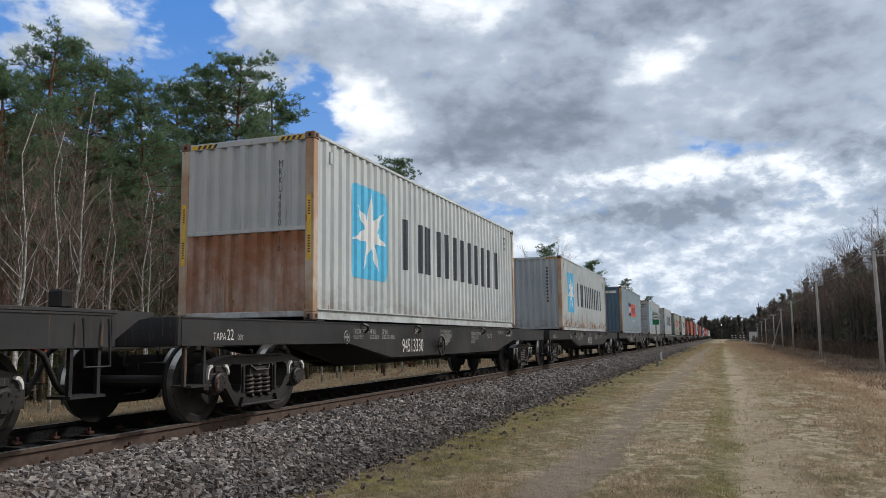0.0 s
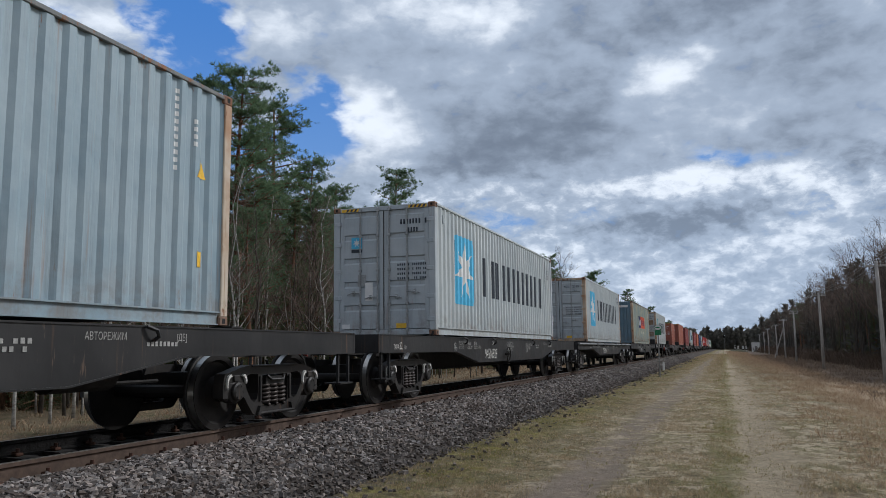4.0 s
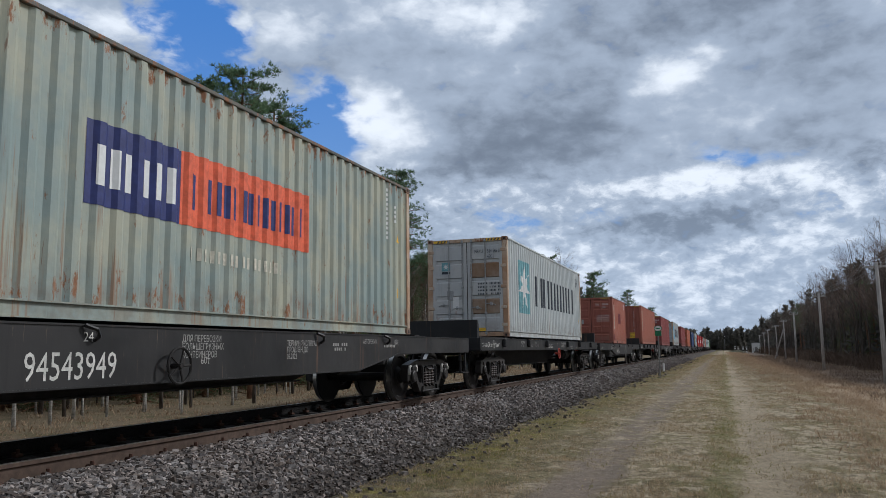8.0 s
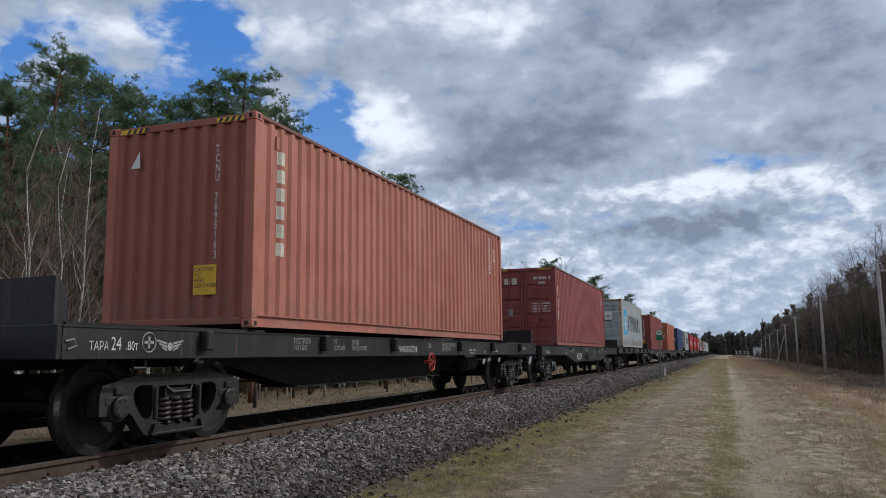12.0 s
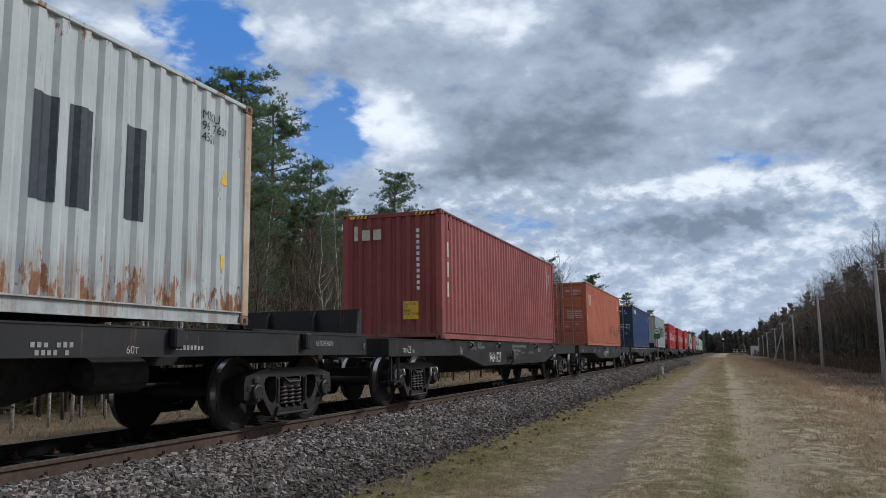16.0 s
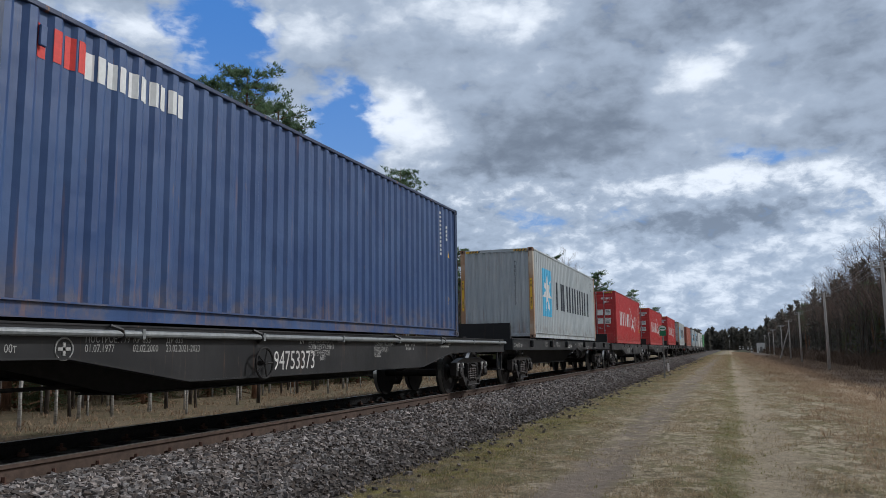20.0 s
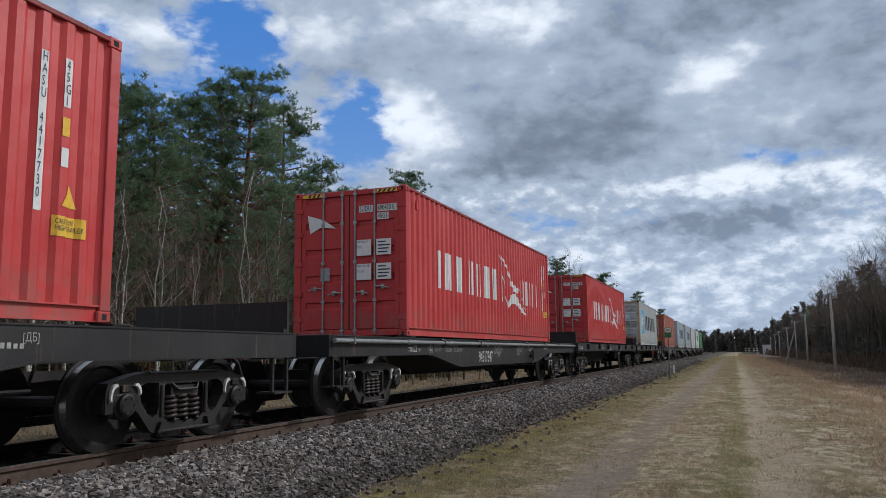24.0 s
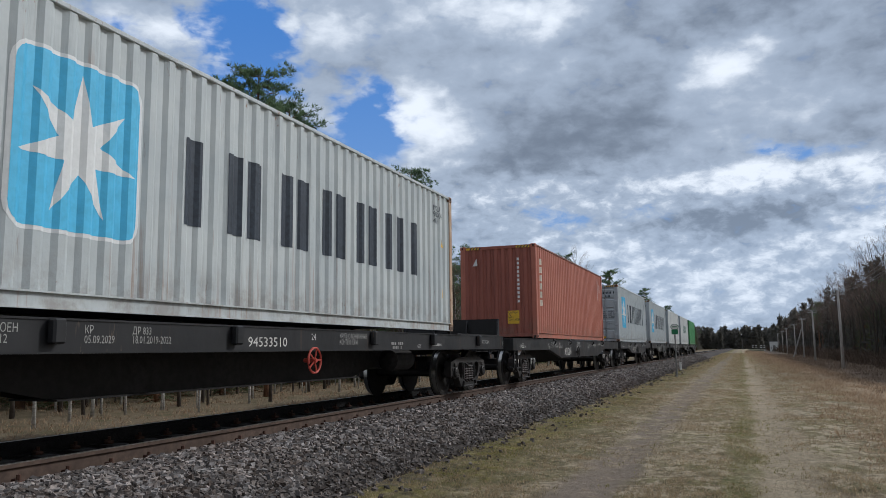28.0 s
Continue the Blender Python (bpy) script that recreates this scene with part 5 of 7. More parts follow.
def build_container(place, deck, spec):
    col, logo, doors, L, H, label = spec["paint"], spec["logo"], spec["doors"], spec.get("L", 12.192), spec.get("H", 2.896), spec["label"]
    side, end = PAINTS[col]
    c = thing("shipping_container", label, "container", "containers on the train", at=pose(0, place, deck))
    c["half"] = L / 2
    frame_paint = RUSTY_FRAME if spec.get("rusty") else side if not doors else end
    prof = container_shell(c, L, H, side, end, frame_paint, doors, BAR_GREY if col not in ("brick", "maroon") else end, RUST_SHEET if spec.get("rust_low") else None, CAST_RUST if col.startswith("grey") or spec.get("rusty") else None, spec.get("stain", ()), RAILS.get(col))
    white = WHITE_P if col not in ("grey", "grey_worn", "grey_rusty", "pale") else DARK_P
    if logo == "star":
        star_logo(c, prof, outlined=spec.get("border", False), shift=spec.get("shift", 0.0))
    elif logo == "star_old":
        star_logo(c, prof, TEAL_P, False, rounded=False)
    elif logo == "two_tone":
        two_tone_logo(c, prof)
    elif logo == "kite":
        kite_logo(c, prof)
    elif logo == "upright":
        upright_name(c, prof, 0.80 if L < 7 else 1.0, 2.38 if L < 7 else 2.55, 6, 0.31, CREAM_P, 0.56)
        if L < 7:
            part("repaint_patch", drape([rect(-0.68, 1.16, 1.25, 0.60)], prof, 0.003), MAROON_P, c, "darker repainted patch")
            part("repaint_patch", drape([rect(-2.63, 0.18, 0.37, 0.33)], prof, 0.003), MAROON_P, c)
    elif logo == "upright_short":
        upright_name(c, prof, 0.95, 2.3, 3, 0.26, CREAM_P, 0.35)
    elif logo == "letters":
        lettering(c, prof, strokes(-c["half"] + 0.55, 1.85, [0.26, 0.26, 0.10], 0.50, 0.08, 0.10), 0.005, CREAM_P, "faded block lettering")
    elif logo == "wave":
        h = c["half"]
        lettering(c, prof, strokes(-h + 0.52, 2.38, [0.28, 0.25], 0.32, 0.05, 0.11), 0.005, RED_P, "red block lettering")
        lettering(c, prof, strokes(-h + 1.10, 2.36, [0.25, 0.25, 0.26, 0.25, 0.26], 0.27, 0.05, 0.11), 0.005, WHITE_P, "white block lettering")
    elif logo == "dark_mark":
        part("lettering", drape(strokes(-c["half"] + 4.0, 1.2, [0.9] * 4, 0.8, 0.3, 0.25), prof, 0.005), plain("green_marking_paint", (0.03, 0.12, 0.09), 0.2, 9), c)
    if L < 7:
        for y in (-1.25, 0.95):
            # no opening is cut: a dark plate stands in for its shade
            part("fork_pocket", Shape().box(HALF_W - 0.05, HALF_W - 0.031, y - 0.18, y + 0.18, 0.03, 0.145), UNDER, c, "dark plate for the shaded inside of a fork-lift pocket")
    rear_codes(c, prof, white, H, spec.get("yellow", True), spec.get("rear") or (spec.get("id") if col.startswith("grey") else None), col == "red")
    part("grille", Shape().box(HALF_W - 0.02, HALF_W + 0.012, -L / 2 + 0.52, -L / 2 + 0.60, H - 0.42, H - 0.22, 0.008), side, c, "small vent cover")
    if doors:
        code = spec.get("id")
        if code:
            ink = DARK_P if col == "red" else white
            if col == "red":
                for x, w, z in ((0.22, 0.29, H - 0.48), (0.61, 0.42, H - 0.48), (0.61, 0.24, H - 0.64)):
                    end_plate(c, x, x + w, z, z + 0.135, PLACARD, True, "white code box", -0.006)
            for body, x, z in ((code[0], 0.24, H - 0.46), (code[1], 0.625, H - 0.46), (code[2], 0.625, H - 0.62)):
                part("code_writing", written(body, 0.15, ink, 0.62, True), None, c, "container code", at=pose(x, -L / 2 + 0.005, z))
        else:
            end_strokes(c, 0.33, H - 0.46, 0.72, 0.11, 10, white, True, label="container code strokes")
            end_strokes(c, 0.58, H - 0.64, 0.26, 0.10, 4, white, True)
        if spec.get("plates") == "white":
            for z in (1.87, 1.40):
                end_plate(c, 0.19, 0.50, z - 0.31, z, PLACARD, True, "white data plate", 0.04)
                end_plate(c, 0.61, 0.92, z - 0.31, z, PLACARD, True, "white data plate", 0.04)
                for x in (0.19, 0.61):
                    if x < 0.5:
                        head = "MAX. GROSS\n\nTARE" if z > 1.6 else "MAX.PAYLOAD\n\nCU.CAP"
                        part("plate_writing", written(head, 0.062, DARK_P, 0.62, True), None, c, at=pose(x + 0.015, -L / 2 - 0.0285, z - 0.06))
                        continue
                    lines = Shape()
                    for i in range(4):
                        lines.box(x + 0.03, x + 0.20 + 0.03 * ((i * 7) % 4), -L / 2 - 0.0295, -L / 2 - 0.0275, z - 0.07 - 0.065 * i, z - 0.045 - 0.065 * i)
                    part("marking", lines, DARK_P, c, "rows of small dark print")
        elif spec.get("plates") == "placard":
            for x in (-0.72, 0.20):
                end_plate(c, x, x + 0.42, 1.55, 2.15, PLACARD, True, "white hazard placard", 0.045)
                end_plate(c, x + 0.02, x + 0.40, 1.57, 1.63, DARK_P, True, "dark name bar", 0.049)
            y = -L / 2 - 0.036
            part("sticker", Shape().prism([(-0.51, 1.75), (-0.36, 1.90), (-0.51, 2.05), (-0.66, 1.90)], y, y - 0.003, "y"), BAR_GREY, c)
            part("sticker", Shape().prism([(0.25, 1.80), (0.57, 1.80), (0.41, 2.0)], y, y - 0.003, "y"), BAR_GREY, c)
        else:
            end_strokes(c, 0.33, 1.52, 0.30, 0.05, 6, white, True, 4, 0.05)
            end_strokes(c, 0.68, 1.52, 0.34, 0.05, 8, white, True, 4, 0.05)
        if spec.get("plates") == "faded":
            end_plate(c, -0.72, -0.30, 1.50, 2.12, PLACARD, True, "blank white placard", 0.045)
            end_plate(c, 0.20, 0.62, 1.50, 2.12, PLACARD, True, "white placard with a faded star", 0.045)
            end_plate(c, 0.21, 0.61, 1.62, 2.11, FADED_SKY, True, "faded light blue field", 0.048)
            y = -L / 2 - 0.036
            part("sticker", Shape().prism([(0.41 + a, 1.87 + b) for a, b in star(0, 0, 0.19)], y, y - 0.003, "y"), PLACARD, c)
            for x in (-0.72, 0.20):
                end_plate(c, x + 0.02, x + 0.40, 1.53, 1.59, DARK_P, True, "dark name bar", 0.049)
        elif logo in ("star", "star_old") and not spec.get("plates"):
            end_plate(c, -0.78, -0.52, 1.95, 2.20, SKYBLUE_P if logo == "star" else TEAL_P, True, "small light blue emblem", 0.002)
            y = -L / 2 + 0.009
            part("sticker", Shape().prism([(-0.65 + a, 2.075 + b) for a, b in star(0, 0, 0.10)], y, y - 0.002, "y"), WHITE_P, c)
            end_plate(c, -0.78, -0.52, 1.86, 1.93, DARK_P, True, "small dark name bar", 0.002)
            end_plate(c, -0.44, -0.26, 0.78, 1.18, PLACARD, True, "white paper certificate", 0.002)
            end_plate(c, 0.30, 0.55, 0.17, 0.27, YELLOW_P, True, "yellow door sticker", 0.002)
            end_plate(c, -1.0, -0.82, 0.17, 0.27, PLACARD, True, "white door sticker", 0.002)
        if logo == "kite":
            y = -L / 2 + 0.012
            part("logo_flag", Shape().prism([(-0.92, H - 0.46), (-0.55, H - 0.58), (-0.28, H - 0.76), (-0.62, H - 0.72), (-0.86, H - 0.84)], y, y - 0.003, "y"), WHITE_P, c, "small white flag shape")
        end_plate(c, -0.62, -0.42, 1.10, 1.36, BAR_GREY, True, "riveted data plate")
    else:
        if spec.get("code"):
            for (x, w), body in zip(((-0.42, 0.46), (0.07, 0.82)), spec["code"]):
                end_plate(c, x, x + w, H - 0.42, H - 0.27, PLACARD, False, "white code box", 0.0)
                part("code_writing", written(body, 0.15, DARK_P, 0.78, True), None, c, "container code", at=pose(x + 0.03, -L / 2 + 0.005, H - 0.40))
        elif spec.get("id"):
            part("code_writing", upright(spec["id"], 0.155, white, 0.7, True), None, c, "upright container code", at=pose(0.60, -L / 2 + 0.008, H - 0.52))
        else:
            s = Shape()
            for i in range(11):
                s.box(0.62, 0.69, -L / 2 + 0.012, -L / 2 + 0.016, H - 0.50 - i * 0.13, H - 0.42 - i * 0.13)
            part("marking", s, white, c, "column of code characters")["kind"] = "stuff"
        if spec.get("yellow_end"):
            end_plate(c, 0.30, 0.66, 0.45, 0.85, YELLOW_P, False, "yellow caution sticker")
            part("sticker_text", CAUTION, None, c, at=pose(0.32, -L / 2 + 0.004, 0.76))
    if spec.get("end_name"):
        y = -L / 2 + (0.015 if doors else 0.012)
        for i, (x, w, h) in enumerate(((-0.92, 0.09, 0.34), (-0.72, 0.20, 0.24), (-0.44, 0.20, 0.24))):
            part("lettering_bar", Shape().box(x, x + w, y - 0.003, y, H - 0.62, H - 0.62 + h), CREAM_P, c)
    if spec.get("triangle"):
        y = -L / 2 + 0.014
        part("sticker", Shape().prism([(-0.82, H - 0.62), (-0.66, H - 0.62), (-0.68, H - 0.38)], y, y - 0.003, "y"), WHITE_P, c)
    if spec.get("stripes") == "wide":
        part("hazard_plate", Shape().box(-1.05, 1.05, -L / 2 + 0.0085, -L / 2 + 0.011, H - 0.108, H - 0.042), YELLOW_P, c, "yellow hazard band over the doors")
        for i in range(21):
            x = -1.03 + i * 0.1
            part("hazard_stripe", Shape().prism([(x, H - 0.107), (x + 0.045, H - 0.107), (x + 0.065, H - 0.043), (x + 0.02, H - 0.043)], -L / 2 + 0.0083, -L / 2 + 0.006, "y"), DARK_P, c, "black hazard stripe" if i == 0 else "")
    elif spec.get("stripes", True):
        s = Shape()
        for d in (-1, 1):
            for i in range(4):
                x = d * (0.62 + i * 0.1)
                s.prism([(x, H - 0.105), (x + 0.05, H - 0.105), (x + 0.09, H - 0.045), (x + 0.04, H - 0.045)], -L / 2 + 0.0105, -L / 2 + 0.0085, "y")
        for d in (-1, 1):
            part("hazard_plate", Shape().box(d * 0.60, d * 1.03, -L / 2 + 0.0105, -L / 2 + 0.013, H - 0.108, H - 0.042), YELLOW_P, c, "yellow hazard plate")
        part("hazard_stripe", s, DARK_P, c, "black hazard stripes")
    if spec.get("post_mark"):
        for z, m in ((0.30, RED_P), (0.75, RED_P), (1.20, WHITE_P)):
            part("reflector", Shape().box(HALF_W + 0.001, HALF_W + 0.003, -L / 2 + 0.03, -L / 2 + 0.12, z, z + (0.38 if m is RED_P else 0.22)), m, c, "reflective strip on the corner post")
    if spec.get("strips"):
        for d in (-1, 1):
            part("height_strip", Shape().box(d * (HALF_W - 0.11), d * (HALF_W - 0.04), -L / 2 + 0.001, -L / 2 + 0.004, 0.9, 1.9), YELLOW_P, c, "yellow caution strip")
            for z0, k in ((1.60, 6), (1.02, 7)):
                print_rows = Shape()
                for i in range(k):
                    print_rows.box(d * (HALF_W - 0.095), d * (HALF_W - 0.055), -L / 2 - 0.001, -L / 2 + 0.0005, z0 + 0.04 * i, z0 + 0.04 * i + 0.02)
                part("strip_print", print_rows, DARK_P, c, "small dark print")["kind"] = "stuff"
    return c


STAR_D = "light grey steel container with blue star panel and doors forward"
STAR_F = "light grey steel container with blue star panel and ribbed end"
TRAIN = [
    dict(wagon="a", number="94513330", tare="22", box=dict(id="MRKU4880 16", paint="grey_worn", logo="star", doors=False, rusty=True, rust_low=True, strips=True, label="white-grey steel container with blue star panel and rusted lower end")),
    dict(wagon="a", number="94512175", wording=(("КР 833\n12.05.2016", -4.16, 1.08), ("ДР 833\n12.05.2019-2022\nПРОБЕГ/ВИДА", -3.67, 1.08), ("ТЕРМИН ЭКСПЛУАТ\nПРОДЛЕН ДО\n05.2022", -2.94, 1.07), ("ДЛЯ ПЕРЕВОЗКИ\nБОЛЬШЕГРУЗНЫХ\nКОНТЕЙНЕРОВ", 1.06, 1.09), ("60т", 2.09, 0.92), ("[ДБ]", 2.91, 1.0), ("АВТОРЕЖИМ", 3.57, 0.99)), num=-1.12, hand=False, tare="22", box=dict(rear=("MRKU", "688 692", "45G1"), paint="grey_rusty", logo="star", doors=False, rusty=True, label="rust-spotted pale grey steel container with blue star panel")),
    dict(wagon="a", number="94544426", num=-3.34, hand=-1.11, tare="22", box=dict(paint="steel_blue", logo="two_tone", doors=False, rusty=True, code=("PONU", "8251477"), stripes=False, label="blue-grey steel container with navy and orange panel")),
    dict(wagon="a", number="94516929", tare="22", box=dict(paint="grey", logo="star", doors=True, label=STAR_D)),
    dict(wagon="a", number="94516929", num=-2.22, hand=False, tare="22", pipe=True, box=dict(id=("MRKU", "353 806 1", "45G1"), paint="grey", logo="star", doors=True, rusty=True, stripes=False, label=STAR_D)),
    dict(wagon="a", number="94543949", tare="22", box=dict(paint="pale_green", logo="two_tone", doors=False, rusty=True, code=("PONU", "7780007"), stripes=False, label="rust-streaked pale green-grey steel container with navy and orange panel")),
    dict(wagon="b", number="94533557", wings=".90т", tare="24", red=True, box=dict(id=("MRKU", "564 586 0", "45G1"), rusty=True, paint="grey_worn", logo="star_old", doors=True, stain=((1, 1), (1, 3)), label="grey steel container with brown-stained doors and faded teal star panel")),
    dict(wagon="a", number="94516713", wording=(("ПОСТРОЕН 79\n01.06.1981", -5.02, 1.08), ("КР 833\n30.05.2013", -4.40, 1.08), ("ДР 833\n05.05.2020-2022", -3.91, 1.08), ("ДЛЯ ПЕРЕВОЗКИ БОЛЬШЕГРУЗНЫХ КОНТЕЙНЕРОВ", -1.64, 1.12), ("60т", 0.27, 0.82), ("ТЕРМИН ЭКСПЛУАТ\nПРОДЛЕН ДО\n05.2022", 0.70, 1.10), ("АВТОРЕЖИМЫ", 1.36, 0.80), ("[ДБ]", 3.26, 1.03)), hand=False, tare="22", box=dict(id=("TCKU", "305632 3", "22G1"), paint="brick", logo="upright", doors=True, L=6.058, H=2.591, label="short brick-red steel twenty-foot container with doors forward")),
    dict(wagon="b", number="94533724", wings=".80т", tare="24", red=True, box=dict(id="TCNU 7695163", paint="brick", logo="upright", doors=False, yellow_end=True, triangle=True, label="brick-red steel forty-foot container with ribbed end")),
    dict(wagon="a", number="94531264", tare="22", box=dict(paint="maroon", end_name=True, logo="upright_short", doors=True, label="dark maroon steel forty-foot container with doors forward")),
    dict(wagon="b", number="94533473", tare="24", box=dict(id=("MSKU", "963 760 7", "45G1"), paint="grey_rusty", logo="star", border=True, shift=-0.2, doors=True, plates="placard", rusty=True, label="grey steel container with white hazard placards on its doors")),
    dict(wagon="a", number="94641727", wording=(("КР 833\n22.11.2002", -4.5, 1.15), ("ДР 833\n30.09.2019-2021", -3.94, 1.16), ("ДЛЯ ПЕРЕВОЗКИ БОЛЬШЕГРУЗНЫХ КОНТЕЙНЕРОВ", -0.74, 1.12), ("ТЕРМИН ЭКСПЛУАТ\nПРОДЛЕН ДО\n09.2021", -0.58, 0.99), ("40т", 0.52, 0.92), ("АВТОРЕЖИМ", 1.39, 0.93)), tare="22", box=dict(paint="maroon", end_name=True, logo="upright_short", doors=False, yellow_end=True, label="dull maroon steel forty-foot container with ribbed end")),
    dict(wagon="a", number="94753357", num=-1.99, hand=False, tare="24", box=dict(id=("CAXU", "933512 2", "45G1"), paint="orange", post_mark=True, logo="letters", doors=True, label="sun-faded orange steel container with scraped lower wall")),
    dict(wagon="a", number="94753373", num=-1.82, hand=-2.18, tare="24", pipe=True, box=dict(id=("GESU", "68", "45G1"), stripes="wide", paint="blue", logo="wave", doors=True, label="royal blue steel forty-foot container with doors forward")),
    dict(wagon="b", number="94627124", tare="24", box=dict(id="MRKU2070870", paint="grey", logo="star", doors=False, rusty=True, strips=True, label=STAR_F)),
    dict(wagon="a", number="94529407", tare="24", board=True, box=dict(rear=("HASU", "441773 0", "45G1"), paint="red", logo="kite", doors=True, plates="white", label="bright red steel container with white flag shapes and dented side")),
    dict(wagon="a", number="94517547", num=-2.15, hand=2.6, tare="22", pipe=True, box=dict(id=("SUDU", "690450 8", "45G1"), rear=("SUDU", "690450 8", "45G1"), paint="red", logo="kite", doors=True, plates="white", label="bright red steel container with white flag shapes, doors forward")),
    dict(wagon="b", number="94533882", tare="24", box=dict(id=("SUDU", "899928 8", "45G1"), rear=("SUDU", "899928 8", "45G1"), paint="red", logo="kite", doors=True, plates="white", label="bright red steel container with white flag shapes on a black wagon")),
    dict(wagon="b", number="94533510", tare="24", red=True, box=dict(id=("MSKU", "980 504 3", "45G1"), plates="faded", paint="grey_worn", logo="star", border=True, shift=-0.08, doors=True, rusty=True, stain=((1, 0),), label="stained pale grey container with white-edged blue star panel")),
    dict(wagon="a", number="94512245", tare="22", box=dict(paint="brick", logo="upright", doors=False, yellow_end=True, triangle=True, label="brick-red steel forty-foot container with ribbed end")),
    dict(wagon="a", short=True, number="94512245", tare="22", box=dict(paint="grey", logo="star", doors=True, label=STAR_D)),
    dict(wagon="a", short=True, number="94512245", tare="22", box=dict(paint="grey", logo="star", doors=True, label=STAR_D)),
    dict(wagon="a", short=True, number="94512245", tare="22", box=dict(paint="pale", logo="none", doors=True, label="plain pale grey steel container near the train's tail")),
    dict(wagon="a", short=True, number="94512245", tare="22", box=dict(paint="pale", logo="dark_mark", doors=True, label="pale grey steel container with dark green lettering")),
    dict(wagon="a", short=True, number="94512245", tare="22", box=dict(paint="green", logo="none", doors=True, label="green steel container at the train's tail")),
]
SHORT = 14.62
MOVERS = []            # (thing, place at the start, height)
W_LABEL = {"a": "dark brown-black steel flat wagon with fish-bellied sills carrying a container", "b": "black steel flat wagon with straight sills and raised end boards"}


def train_run(t):
    """How far the train has come at t seconds; it slows a little."""
    return 13.489 * t - 0.02216 * t * t - 0.0000151 * t ** 3


def build_train():
    y = 10.326 + 6.096 - PITCH
    w = wagon("a", "94513348", "22", y, label="empty end of a dark brown-black flat wagon ahead of the containers")
    e = PITCH / 2 - 0.52
    part("deck_plate", Shape().box(-1.36, 1.38, e - 3.2, e + 0.06, 1.256, 1.29, 0.004), WAGON_PAINT, w)
    for d in (-1, 1):
        part("end_bracket", Shape().prism([(e + 0.04, 1.285), (e + 0.62, 1.285), (e + 0.62, 1.24), (e + 0.40, 1.20), (e + 0.04, 0.98)], d * 1.30, d * 1.34), WAGON_PAINT, w)
        part("lock_stub", Shape().box(d * 1.18, d * 1.34, e - 0.62, e - 0.46, 1.29, 1.46, 0.02), UNDER, w)
        part("grab_rail", Shape().tube([(d * 1.42, e - 0.1, 1.2), (d * 1.45, e - 0.1, 0.75), (d * 1.45, e - 0.42, 0.75), (d * 1.42, e - 0.42, 1.2)], 0.014, 6), WAGON_PAINT, w)
    MOVERS.append((w, y, 0.0))
    y += PITCH / 2
    for i, e in enumerate(TRAIN):
        half = SHORT / 2 if e.get("short") else PITCH / 2
        y += half
        lab = W_LABEL[e["wagon"]] if not e.get("pipe") else "dark steel flat wagon with a grey pipe along its sill"
        w = wagon(e["wagon"], e["number"], e["tare"], y, half, lab, e.get("pipe", False), e.get("board", False), wheel_at=e.get("hand"), number_at=e.get("num"), red_wheel=e.get("red", False), wording=e.get("wording"), wings=e.get("wings", False))
        MOVERS.append((w, y, 0.0))
        deck = 1.285 if e["wagon"] == "a" else 1.35
        MOVERS.append((build_container(y, deck, e["box"]), y, deck))
        y += half


build_train()


def motions():
    steps = [i * 1.0 for i in range(29)]
    for ob, y, z in MOVERS:
        walk(ob, [(t, pose(0, y - train_run(t), z)) for t in steps])
    walk(CLOUDS, [(0, pose(*EYE)), (14, pose(*EYE, rz=-1.65)), (28, pose(*EYE, rz=-3.3))])
    first = WHEELSETS[0]
    walk(first, [(i / 30, Matrix.Rotation(train_run(i / 30) / 0.475, 4, "X")) for i in range(841)])
    for ob in WHEELSETS[1:]:
        ob.rotation_mode = "QUATERNION"
        ob.animation_data_create()
        ob.animation_data.action = first.animation_data.action
        ob.animation_data.action_slot = first.animation_data.action_slot

# ---- sky ----


